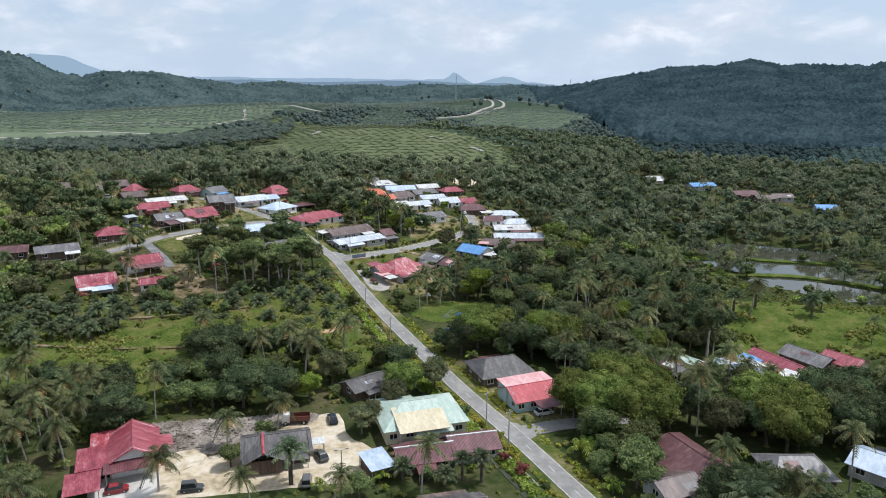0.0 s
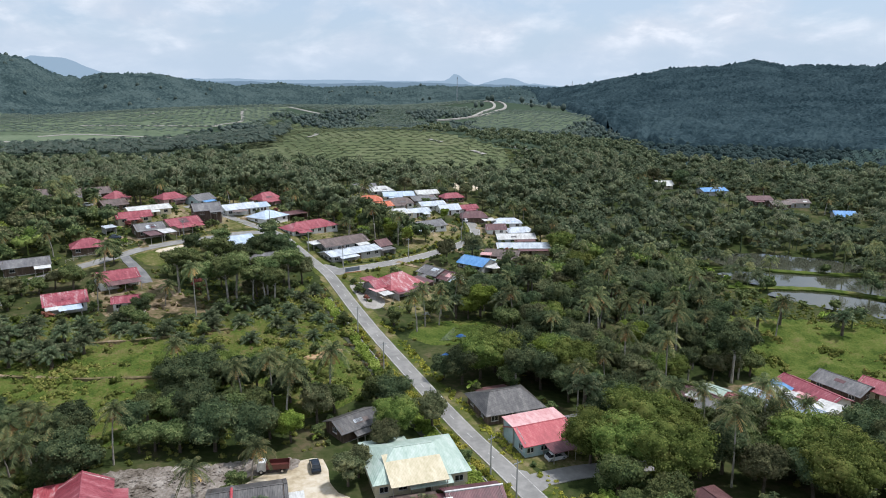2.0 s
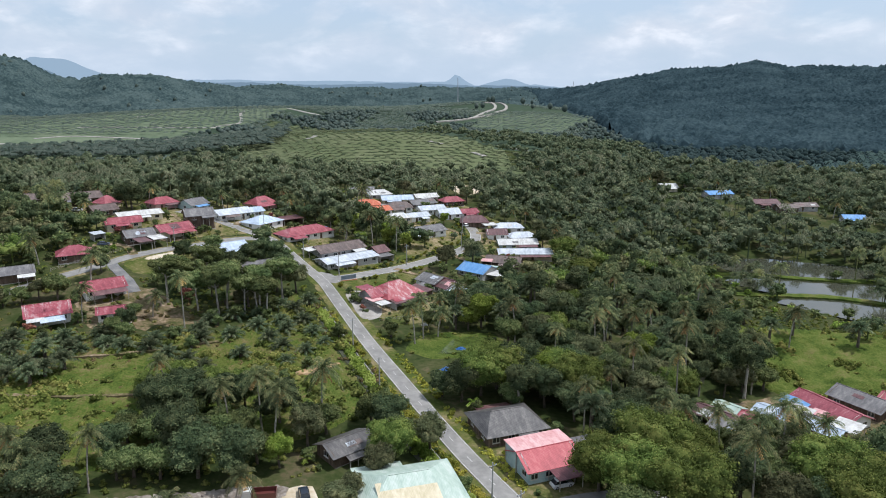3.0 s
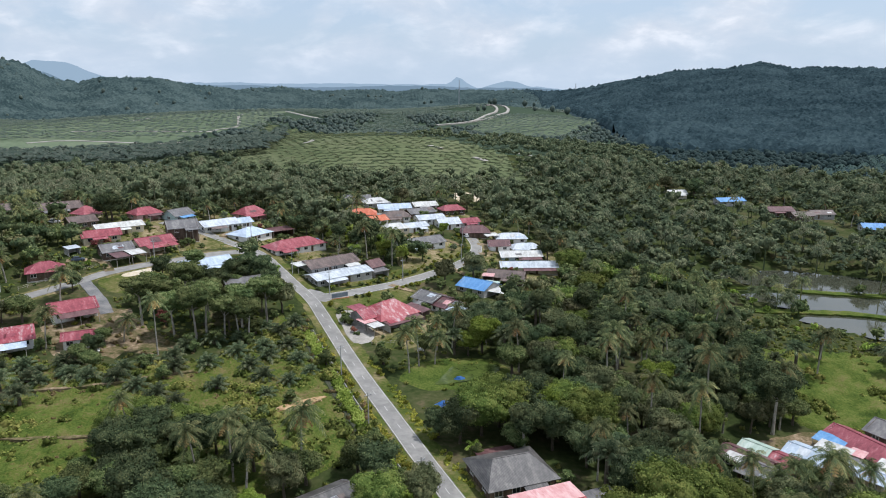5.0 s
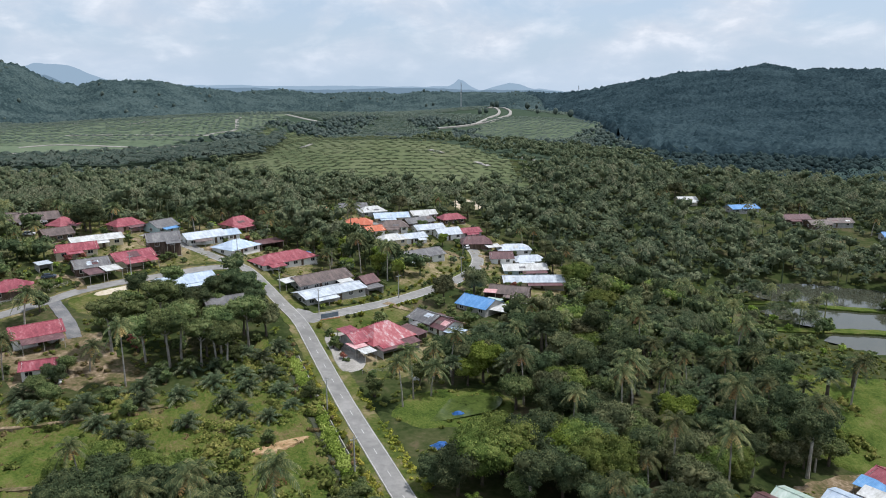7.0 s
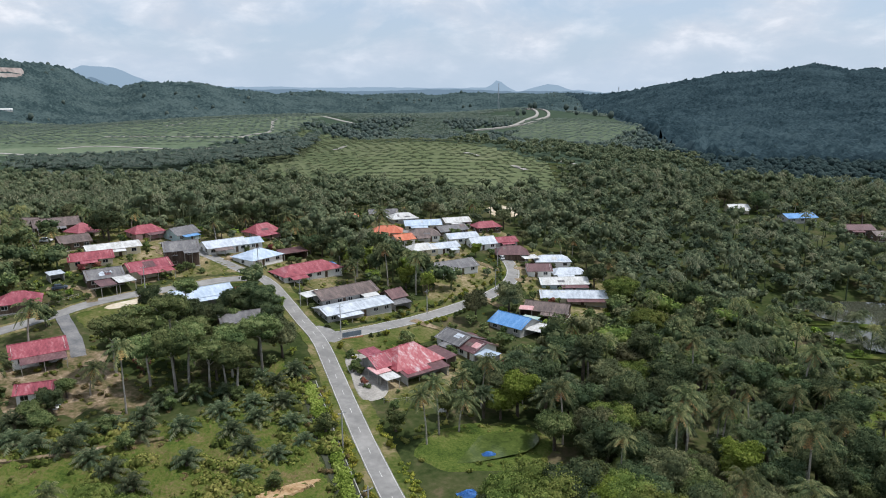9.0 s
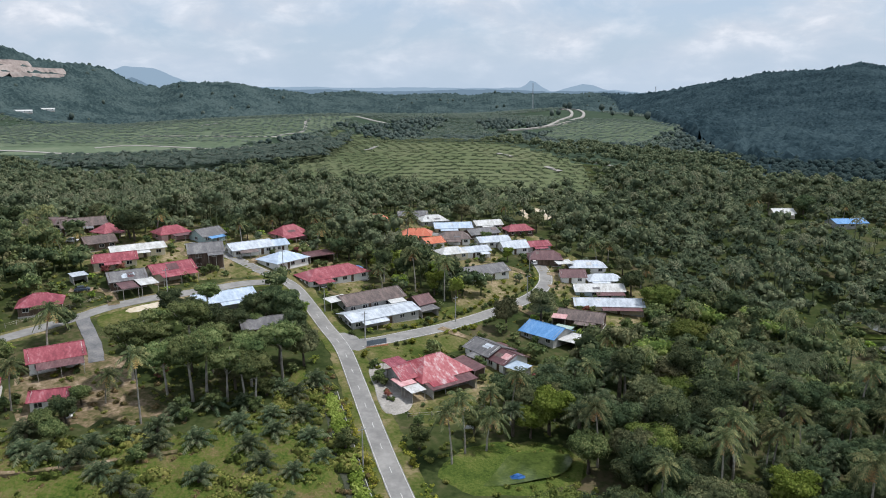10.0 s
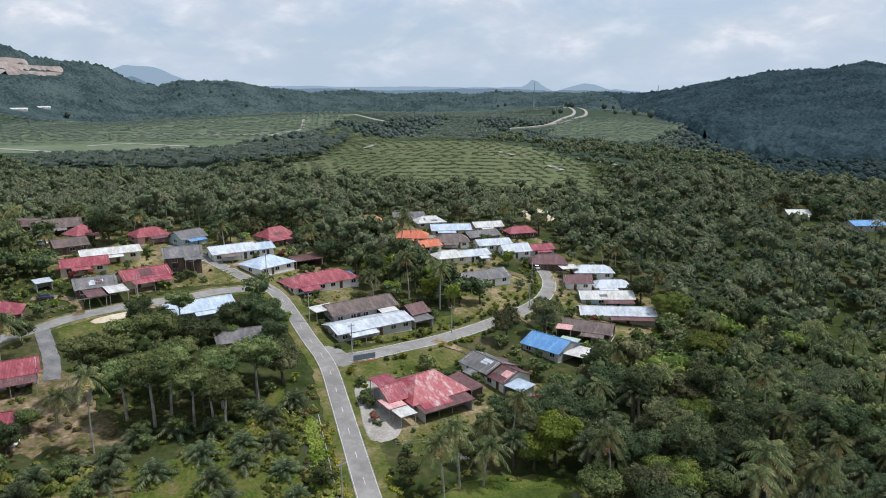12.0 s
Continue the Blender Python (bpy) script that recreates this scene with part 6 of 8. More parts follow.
# named plants that stand out
for kind, x, y, s, lab in (
        ("lime", 11.0, 206.8, 1.2, "tall lime-green leafy tree"), ("lime", 7.4, 205.4, 0.85, ""), ("round", 8.5, 214.5, 0.95, ""), ("round", 15.5, 217.5, 1.0, ""), ("round", 4.5, 219.0, 0.75, ""),
        ("wide", 26.5, 128.6, 0.95, ""), ("wide", 30.6, 124.6, 1.05, ""), ("wide", 37.0, 134.6, 1.1, ""), ("wide", 38.0, 120.5, 1.1, ""), ("wide", 43.5, 134.0, 0.85, ""), ("mid", 29.0, 118.0, 1.2, ""), ("round", 44.5, 124.5, 1.1, ""), ("mid", 32.4, 103.2, 1.25, "dense green roadside fruit tree"), ("mid", 26.8, 106.5, 0.7, ""), ("mid", 29.6, 111.0, 0.9, ""), ("banana", 28.0, 101.5, 1.1, ""), ("banana", 24.6, 112.6, 1.3, ""), ("banana", 26.5, 115.0, 1.2, ""), ("oilpalm", 51.5, 99.5, 1.0, ""), ("coconut_short", 78.0, 152.0, 0.95, ""), ("coconut_short", 63.0, 151.0, 1.0, ""), ("coconut", 52.0, 143.0, 0.9, ""),
        ("round", 4.6, 161.5, 0.95, ""), ("wide", 8.5, 171.5, 0.85, "yellow-green tree with a round crown"), ("round", 17.5, 170.5, 1.1, ""), ("round", 22.0, 160.5, 1.0, ""), ("round", 0.5, 163.5, 0.7, ""), ("small", -5.6, 145.6, 0.9, ""), ("olive", -9.8, 131.4, 0.72, "grey-green tree beside the small hut"), ("round", -9.6, 147.6, 0.85, ""), ("mid", -13.2, 150.0, 0.95, ""),
        ("round", -121.5, 293.5, 1.25, "large dark rounded shade tree"), ("round", -124.5, 296.0, 1.0, ""),
        ("tall", -73.8, 243.2, 0.75, "open-limbed tree in front of the pale roof"), ("round", -63.5, 246.5, 0.8, ""), ("round", -60.0, 250.5, 0.9, ""), ("lime", -56.0, 253.0, 0.85, ""), ("round", -54.5, 247.5, 0.9, ""), ("round", -50.0, 240.5, 0.75, ""), ("lime", -52.0, 250.5, 0.6, ""), ("round", -83.0, 241.5, 0.75, ""), ("oilpalm", -79.0, 244.5, 0.9, ""),
        ("round", -103.5, 229.5, 0.62, "rounded dark bush beside the lane"), ("olive", -15.2, 120.4, 0.72, "feathery olive-green bamboo clump"), ("olive", -13.8, 123.0, 0.66, ""),
        ("coconut_short", -46.0, 101.0, 0.9, ""), ("oilpalm_high", -25.0, 103.4, 0.95, ""), ("coconut_short", -38.5, 113.4, 0.85, ""), ("mid", -36.5, 108.5, 0.6, ""),
        ("oilpalm", -6.6, 105.2, 0.75, ""), ("oilpalm_high", 3.4, 105.4, 0.62, ""), ("oilpalm_high", 6.6, 104.6, 0.66, ""), ("oilpalm", 0.5, 103.5, 0.7, ""), ("coconut_short", -17.0, 98.0, 0.8, ""), ("coconut_short", -30.5, 98.6, 0.75, ""), ("banana", -10.5, 104.2, 1.0, ""), ("banana", -20.0, 101.2, 0.9, ""), ("mid", -13.2, 99.5, 0.7, ""), ("coconut_short", -31.6, 121.8, 0.85, ""), ("small", -33.0, 118.2, 1.0, ""),
        ("coconut", -85.6, 132.6, 0.9, ""), ("coconut", -71.8, 113.4, 0.85, ""), ("coconut", -75.5, 109.2, 0.9, ""), ("coconut", -69.6, 105.4, 0.85, ""), ("coconut", -73.0, 118.6, 0.9, ""), ("coconut", -70.4, 126.8, 0.85, ""), ("coconut_short", -66.8, 120.4, 1.05, ""), ("coconut", -56.6, 126.0, 0.82, "tall coconut palm with hanging dry fronds"), ("coconut_short", -78.5, 121.5, 1.0, ""), ("coconut_short", -64.6, 107.5, 1.0, ""), ("coconut_short", -62.6, 92.6, 1.0, ""), ("mid", -63.6, 117.6, 0.8, ""), ("mid", -66.8, 99.5, 0.8, ""), ("round", -67.4, 110.6, 0.6, ""),
        ("round", 49.0, 126.5, 1.05, ""), ("olive", 53.0, 119.5, 1.0, ""), ("round", 60.5, 118.0, 1.0, ""), ("olive", 61.5, 133.0, 1.0, ""), ("round", 67.0, 125.0, 1.1, ""), ("round", 77.0, 130.5, 1.2, ""), ("round", 75.5, 117.5, 1.05, ""), ("mid", 69.0, 138.0, 1.1, ""), ("round", 86.0, 137.0, 1.2, ""), ("mid", 84.5, 124.0, 1.1, ""), ("olive", 56.0, 139.0, 0.95, ""), ("mid", 66.5, 154.0, 0.95, ""), ("coconut_short", 70.5, 153.0, 1.0, "coconut palm with yellowing fronds"), ("mid", 73.5, 156.5, 0.85, ""), ("coconut_short", 48.5, 104.5, 0.95, ""), ("mid", 34.6, 110.5, 1.2, "dense round tree beside the maroon roof"),
        ("mid", -67.7, 238.4, 0.62, ""), ("round", -63.7, 239.4, 0.62, ""), ("mid", -60.7, 241.4, 0.62, ""), ("round", -59.7, 246.4, 0.60, ""), ("olive", -70.7, 237.4, 0.60, ""),
        ("mid", -82.0, 190.5, 0.75, ""), ("round", -80.0, 194.0, 0.6, ""), ("mid", -77.5, 187.0, 0.7, ""), ("wide", 28.0, 196.5, 0.85, ""), ("round", 2.0, 216.5, 0.8, ""), ("wide", 49.0, 262.0, 1.0, ""), ("wide", 47.5, 292.0, 0.95, ""),
        ("olive", -1.6, 140.2, 0.8, "grey-green tree leaning towards the road"), ("coconut", -33.7, 146.4, 0.95, ""), ("coconut", -39.6, 146.0, 0.9, ""), ("wide", -61.0, 160.5, 0.55, ""), ("wide", -55.2, 163.6, 0.6, ""), ("wide", -48.1, 162.4, 0.62, ""), ("wide", -41.4, 162.0, 0.55, ""), ("round", -40.6, 131.0, 1.1, ""), ("round", -33.4, 130.6, 1.0, ""), ("lime", -27.7, 134.4, 0.75, ""),
        
        ("coconut", -6.6, 193.0, 0.85, ""), ("coconut_short", -0.8, 198.6, 0.95, ""), ("coconut_high", -66.6, 196.6, 0.9, ""), ("coconut", -93.0, 196.5, 0.85, ""), ("coconut_short", -77.0, 202.0, 0.8, ""), ("mid", -81.0, 200.5, 0.7, ""), ("small", -8.2, 346, 1.2, "")):
    stand(kind, x, y, s, label=lab)
for k, (x, y) in enumerate(itertools.product(range(-116, -80, 6), range(156, 180, 6))):
    if inside([(-119, 176), (-91, 181), (-80, 158), (-106, 154)], x, y):
        stand("oilpalm", x + 1.6 * math.sin(5.0 * k), y + 1.4 * math.cos(3.0 * k), 0.9 + 0.1 * math.sin(7.0 * k))
for x, y, k in ((-66.5, 206.9, 0.95), (-60.7, 206.1, 1.1), (-59.4, 209.6, 1.0), (-54.0, 207.5, 0.9)):
    stand("tall", x, y, k)
TAKEN = [(o.location.x, o.location.y) for k in KINDS for o in bpy.data.objects if o.name.split(".")[0] == KINDS[k].name.split(".")[0] and o.parent is None]
# the bright round tree inside the road bend
stand("lime", 0.5, 326.0, 0.62, label="round lime-green tree by the road bend")

# candidates on a jittered lattice
step = 4.9
cx, cy = np.meshgrid(np.arange(-330, 330, step), np.arange(86, 520, step))
cx, cy = cx.ravel() + RNG.uniform(-2.1, 2.1, cx.size), cy.ravel() + RNG.uniform(-2.1, 2.1, cy.size)
keep = in_view(cx, cy)
cx, cy = cx[keep], cy[keep]
rg, hg = road_gap(cx, cy), house_gap(cx, cy)
dens = np.full(cx.shape, 0.93)
for poly, d in ((WEST, 0.85), (EAST, 0.55), (FRONT, 0.28), (SHORE, 0.25), (GLADE, 0.12), (LOW, 0.12), (FIELD, 0.03), (FIELD_SOUTH, 0.05), (SOUTHWEST, 0.9), (THICKET, 0.95), (SCRUB, 0.06), (CREEK_FRONT, 0.12), (SE, 0.75), (VERGE, 0.0), (FARM_FRONT, 0.6), (SLOPE, 0.08), (GRASS, 0.0), (YON, 0.5), (RUBBER, 0.78), (YARD, 0.0), (PLOT, 0.5), (CREEK, 0.0), (NEAR_EAST, 0.05), (FARM, 0.22), (MEADOW, 0.10), (POND_FRONT, 0.4), (BACKYARD, 0.9), (RUBBER_FRONT, 0.22), (CLEAR, 0.0), (HILL, 0.0), (COPSE, 1.0)):
    dens[inside(poly, cx, cy)] = d
for poly in PONDS:
    dens[inside(poly, cx, cy)] = 0
dens[(rg < 3.6) | (hg < 1.4)] = 0
dens[(hg < 3.4)] *= 0.65
front = before_house(cx, cy)
dens[front] *= 0.6
dens[(rg < 9) & (cx > -36) & (cy > 236) & (cy < 350)] *= 0.25
for hx, hy, a, b, t in FOOT:
    if hx > 110:
        dens[(np.abs(cx - hx) < a + 3) & (cy < hy) & (cy > hy - 42)] *= 0.3
for tx, ty in [*TAKEN, (-66, 197), (-63, 207), (-60, 206)]:
    dens[np.hypot(cx - tx, cy - ty) < 3.4] = 0
# lines of sight into the village stay as open as they are
grow = RNG.random(cx.size) < dens
cx, cy, rg, hg, front = cx[grow], cy[grow], rg[grow], hg[grow], front[grow]


def patchy(x, y, scale, seed):
    return np.array([noise.noise((a / scale, b / scale, seed)) for a, b in zip(x, y)])


palmy = patchy(cx, cy, 34.0, 2.5)
hue = patchy(cx, cy, 22.0, 9.5)
roll = RNG.random(cx.size)
size = RNG.uniform(0.66, 1.14, cx.size) * np.where((cy > 395) & (cx > -150) & (cx < 60), 0.8, 1.0) * np.where(front, 0.72, 1.0)
kinds = np.empty(cx.size, object)
for k in range(cx.size):
    x, y, r = cx[k], cy[k], roll[k]
    if front[k]:
        kinds[k] = "small" if r < 0.65 else "banana"
    elif (rg[k] < 7.0 and y < 245) or (rg[k] < 6.5 and x > -36 and y < 345) or inside(GARDEN, x, y) or inside(CREEK_FRONT, x, y):
        kinds[k] = "small" if r < 0.6 else "banana"
    elif inside(BACKYARD, x, y):
        kinds[k] = "mid" if r < 0.4 else ("small" if r < 0.65 else ("round" if r < 0.85 else "banana"))
    elif inside(SE, x, y):
        kinds[k] = "small" if r < 0.35 else ("mid" if r < 0.75 else "coconut_short")
    elif inside(COPSE, x, y):
        kinds[k] = "tall_dark" if r < 0.34 else ("round" if r < 0.55 else ("mid" if r < 0.75 else ("coconut" if r < 0.87 else "lime")))
    elif inside(RUBBER_FRONT, x, y):
        kinds[k] = "small"
    elif inside(RUBBER, x, y):
        kinds[k] = "tall" if r < 0.60 else ("olive" if r < 0.72 else ("mid" if r < 0.86 else "small"))
    elif inside(SOUTHWEST, x, y):
        kinds[k] = "coconut_short" if r < 0.34 else ("coconut" if r < 0.40 else ("mid" if r < 0.66 else ("small" if r < 0.84 else "round")))
    elif inside(FIELD, x, y):
        kinds[k] = "small"
    elif inside(FARM_FRONT, x, y):
        kinds[k] = "small" if r < 0.5 else ("banana" if r < 0.75 else "coconut_short")
    elif inside(THICKET, x, y):
        kinds[k] = "mid" if r < 0.4 else ("round" if r < 0.6 else ("olive" if r < 0.74 else ("coconut" if r < 0.86 else "small")))
    elif inside(FIELD_SOUTH, x, y) or inside(SCRUB, x, y):
        kinds[k] = "mid" if r < 0.4 else ("small" if r < 0.85 else "oilpalm")
    elif inside(FRONT, x, y) or inside(SHORE, x, y) or inside(LOW, x, y) or inside(POND_FRONT, x, y):
        kinds[k] = "small" if r < 0.6 else ("banana" if r < 0.8 else "oilpalm")
    elif inside(YON, x, y):
        kinds[k] = "mid" if r < 0.35 else ("round" if r < 0.5 else ("olive" if r < 0.65 else ("banana" if r < 0.8 else "small")))
    elif inside(PLOT, x, y):
        kinds[k] = "mid" if r < 0.36 else ("round" if r < 0.5 else ("coconut" if r < 0.64 else ("small" if r < 0.84 else "banana")))
    elif inside(GLADE, x, y):
        kinds[k] = "banana" if r < 0.4 else "small"
    elif hg[k] < 9 and y > 190:
        kinds[k] = "small" if r < 0.30 else ("mid" if r < 0.56 else ("coconut_short" if r < 0.72 else ("banana" if r < 0.82 else ("olive" if r < 0.9 else "round"))))
    elif x > 48 and y > 296:
        kinds[k] = "oilpalm_high" if r < 0.50 else ("oilpalm" if r < 0.60 else ("coconut" if r < 0.70 else ("round" if r < 0.84 else ("tall_dark" if r < 0.93 else "olive"))))
    elif y > 300 and x < 30 and palmy[k] < 0.15:
        kinds[k] = "tall_dark" if r < 0.34 else ("round" if r < 0.50 else ("mid" if r < 0.64 else ("coconut" if r < 0.76 else ("olive" if r < 0.93 else "wide"))))
    elif x > 15 and y > 195:
        if inside(PALMS, x, y) or palmy[k] > 0.22:
            kinds[k] = "oilpalm_high" if r < 0.42 else ("oilpalm" if r < 0.56 else ("coconut" if r < 0.74 else ("round" if r < 0.86 else "mid")))
        else:
            kinds[k] = "tall_dark" if r < 0.20 else ("wide" if r < 0.30 else ("round" if r < 0.50 else ("lime" if r < 0.51 else ("mid" if r < 0.68 else ("olive" if r < 0.90 else ("coconut" if r < 0.96 else "oilpalm_high"))))))
    elif palmy[k] > (0.06 if x > 10 else 0.2):
        kinds[k] = "coconut" if r < 0.24 else ("oilpalm_high" if r < 0.42 else ("coconut_short" if r < 0.52 else ("round" if r < 0.72 else ("mid" if r < 0.86 else "olive"))))
    elif hue[k] > 0.16:
        kinds[k] = "wide" if r < (0.16 if y > 175 else 0.38) else "mid" if r < 0.62 else "olive" if r < 0.84 else "lime" if r < 0.92 else "coconut_high"
    else:
        kinds[k] = ("wide" if r < (0.02 if y > 175 else 0.10) else "round" if r < 0.44 else "mid" if r < 0.60 else "olive" if r < 0.76 else "tall_dark" if r < 0.93 else "coconut_high")
kinds[(rg < 10) & (cy < 245) & ((kinds == "wide") | (kinds == "round") | (kinds == "tall_dark"))] = "mid"
# young oil palms on the field, some in broken rows
YOUNG = []
for x, y in ((-60.9, 200.6), (-55.6, 204.4), (-47.9, 198), (-42.8, 202.4), (-37.1, 203.8), (-49.4, 205.7), (-62, 194.6), (-66.4, 190.7), (-70.5, 187), (-53, 191.5), (-48, 193.9), (-47.5, 180.8), (-38.9, 186.4), (-59.3, 188.2),
             (-69.8, 182.2), (-68.5, 191.3), (-75.9, 182), (-58.6, 176), (-84, 188), (-92, 186), (-41, 211), (-38.5, 218), (-45.5, 213.5), (-88, 180), (-33, 196)):
    if all(math.hypot(x - a, y - b) > 4.6 for a, b in YOUNG):
        stand("oilpalm_young", x, y, RNG.uniform(1.2, 1.45))
        YOUNG.append((x, y))
for i in range(-10, 4):
    for j in range(10):
        x, y = -36 + i * 7.0 + (j % 2) * 3.5, 166 + j * 6.2 + 0.8 * RNG.normal()
        if inside(FIELD, x, y) and road_gap(np.array([x]), np.array([y]))[0] > 6.5 and RNG.random() < (0.15 if y < 178 else (0.5 if y < 188 else 0.8)) and all(math.hypot(x - a, y - b) > 5.4 for a, b in YOUNG):
            stand("oilpalm_young", x + 0.6 * RNG.normal(), y, RNG.uniform(1.0, 1.3))
            YOUNG.append((x, y))
for i in range(8):
    for j in range(4):
        x, y = -121 + i * 5.2 + (j % 2) * 2.6 + 0.7 * RNG.normal(), 170 + j * 5.0 + 0.7 * RNG.normal()
        if RNG.random() < 0.8:
            stand("oilpalm_young" if RNG.random() < 0.7 else "oilpalm", x, y, RNG.uniform(0.8, 1.1))
# the plants that the way passes nearest stand singly; those further off are joined below
near = (cy < 232) & (np.abs(cx) < 118)
order = np.argsort(np.where(near, cy, 1e6))
quota = {"round": 85, "wide": 40, "mid": 85, "olive": 55, "small": 60, "tall": 60, "tall_dark": 60, "coconut": 70, "coconut_short": 60, "coconut_high": 25, "oilpalm_high": 70, "oilpalm": 40, "oilpalm_young": 30, "banana": 20, "lime": 10}
single = np.zeros(cx.size, bool)
for k in order:
    if quota.get(kinds[k], 0) > 0 and (near[k] or hg[k] < 9):
        quota[kinds[k]] -= 1
        single[k] = True
        stand(kinds[k], cx[k], cy[k], size[k])

# ---- joined growth further off ----
def lod(kind, rng, near):
    """A light version of a plant, as verts and quads."""
    if "coconut" in kind:
        tall = {"coconut": 10.5, "coconut_short": 7.0, "coconut_high": 13.0}[kind]
        v, f = fronds(15 if near else 11, 4.0, 0.95, rng, tall, (-0.4, 1.2), 0.95, 8 if near else 3, 0.36)
        tv = np.array([(-.16, -.16, 0), (.16, -.16, 0), (.16, .16, 0), (-.16, .16, 0), (-.1, -.1, tall), (.1, -.1, tall), (.1, .1, tall), (-.1, .1, tall)])
        return merge((v, f), (tv, np.array([(0, 1, 5, 4), (1, 2, 6, 5), (2, 3, 7, 6), (3, 0, 4, 7)])))
    if "oilpalm" in kind:
        tall = {"oilpalm": 2.6, "oilpalm_high": 5.2, "oilpalm_young": 0.7}[kind]
        lb = [(0, 0, tall + 0.3, 1.5, 1.5, 1.0)]
        return merge(fronds(18 if near else 12, 4.2, 0.95, rng, tall, (-0.1, 1.35), 0.85, 7 if near else 3, 0.36 if near else 0.6), core(lb, 0.5 if near else 0.85, rng, 5, 3))
    r, h, stem, flat = {"round": (4.2, 6.3, 2.4, .75), "wide": (5.4, 6.0, 3.5, .75), "mid": (3.4, 5.2, 1.5, .75), "olive": (3.7, 5.4, 3.2, .75), "small": (2.0, 3.2, 0.8, .75), "tall": (4.2, 3.6, 8.6, .5),
                        "tall_dark": (3.8, 7.2, 6.6, .9), "lime": (3.4, 6, 2.2, .75), "banana": (1.6, 2.4, .6, .75)}[kind]
    lb = crown_lobes(r, h, stem + h * 0.42, 6 if near else 4, rng, flat)
    few = 0.5 if kind in ("small", "banana") else 1.0
    tips = buds(lb, 3 if near else 2, 0.42, rng)
    out = [core(lb, 0.78, rng, 5, 3) if near else core(lb, 0.85, rng, 4, 3), leaf_cloud(lb + tips, int((330 if near else 95) * few), 0.62 if near else 0.95, rng)]
    t = stem + h * 0.3
    tv = np.array([(-.2, -.2, -0.5), (.2, -.2, -0.5), (.2, .2, -0.5), (-.2, .2, -0.5), (-.13, -.13, t), (.13, -.13, t), (.13, .13, t), (-.13, .13, t)])
    out.append((tv, np.array([(0, 1, 5, 4), (1, 2, 6, 5), (2, 3, 7, 6), (3, 0, 4, 7)])))
    return merge(*out)


def scatter(name, shapes, xs, ys, scales, mat, label, category, rng, sink=0.1, squash=None):
    """Many alike plants joined in one mesh."""
    vs, fs, base = [], [], 0
    which = rng.integers(0, len(shapes), len(xs))
    zs = height(xs, ys) - sink
    for s, (v, f) in enumerate(shapes):
        sel = np.where(which == s)[0]
        if not len(sel):
            continue
        a = rng.random(len(sel)) * math.tau
        c, q = np.cos(a)[:, None], np.sin(a)[:, None]
        k = scales[sel][:, None]
        x = (v[None, :, 0] * c - v[None, :, 1] * q) * k + xs[sel][:, None]
        y = (v[None, :, 0] * q + v[None, :, 1] * c) * k + ys[sel][:, None]
        z = v[None, :, 2] * k * rng.uniform(0.85, 1.15, len(sel))[:, None] + zs[sel][:, None]
        vs.append(np.stack([x, y, z], -1).reshape(-1, 3))
        fs.append((f[None] + (np.arange(len(sel)) * len(v))[:, None, None] + base).reshape(-1, f.shape[1]))
        base += len(sel) * len(v)
    if not vs:
        return None
    me = raw_mesh(name, np.vstack(vs), np.vstack(fs))
    me.materials.append(mat)
    return tagged(new(name, me), label, category, kind="stuff")


lod_mat = {"round": "leaf_dark", "wide": "leaf_bright", "mid": "leaf_mid", "olive": "leaf_olive", "small": "leaf_mid", "tall": "leaf_mid", "tall_dark": "leaf_dark", "lime": "leaf_lime", "banana": "leaf_lime",
           "coconut": "frond", "coconut_short": "frond", "coconut_high": "frond", "oilpalm": "frond_oil", "oilpalm_high": "frond_oil", "oilpalm_young": "frond_oil"}
lrng = np.random.default_rng(77)
for kind in sorted(set(kinds)):
    palm = "coconut" in kind or "oilpalm" in kind
    for close in (True, False):
        sel = (kinds == kind) & ~single & ((cy < 300) == close)
        if sel.sum():
            scatter("palm_grove" if palm else "woodland", [lod(kind, lrng, close) for _ in range(4)], cx[sel], cy[sel], size[sel], M[lod_mat[kind] if close else ("frond_deep" if "oilpalm" in kind else "frond_hazed" if palm else "leaf_hazed")],
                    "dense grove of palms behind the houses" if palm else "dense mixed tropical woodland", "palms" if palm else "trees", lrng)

# undergrowth beneath the trees and over the fields
clump = []
for _ in range(6):
    low = [(0, 0, 0.25, 0.9, 0.9, 0.55), (0.45, 0.3, 0.55, 0.5, 0.5, 0.4)]
    clump.append(merge(core(low, 0.86, lrng, 5, 2), leaf_cloud(low, 30, 0.26, lrng, 0.5)))
ux, uy = np.meshgrid(np.arange(-190, 190, 2.2), np.arange(88, 330, 2.2))
ux, uy = ux.ravel() + RNG.uniform(-0.95, 0.95, ux.size), uy.ravel() + RNG.uniform(-0.95, 0.95, uy.size)
ok = in_view(ux, uy, 6)
ux, uy = ux[ok], uy[ok]
ug, uh = road_gap(ux, uy), house_gap(ux, uy)
APRON = [(-30, 229), (-25, 234), (-16, 226), (-16, 211), (-21, 207.5), (-25.5, 213.5), (-27.5, 219.5)]
ud = np.full(ux.shape, 0.10)
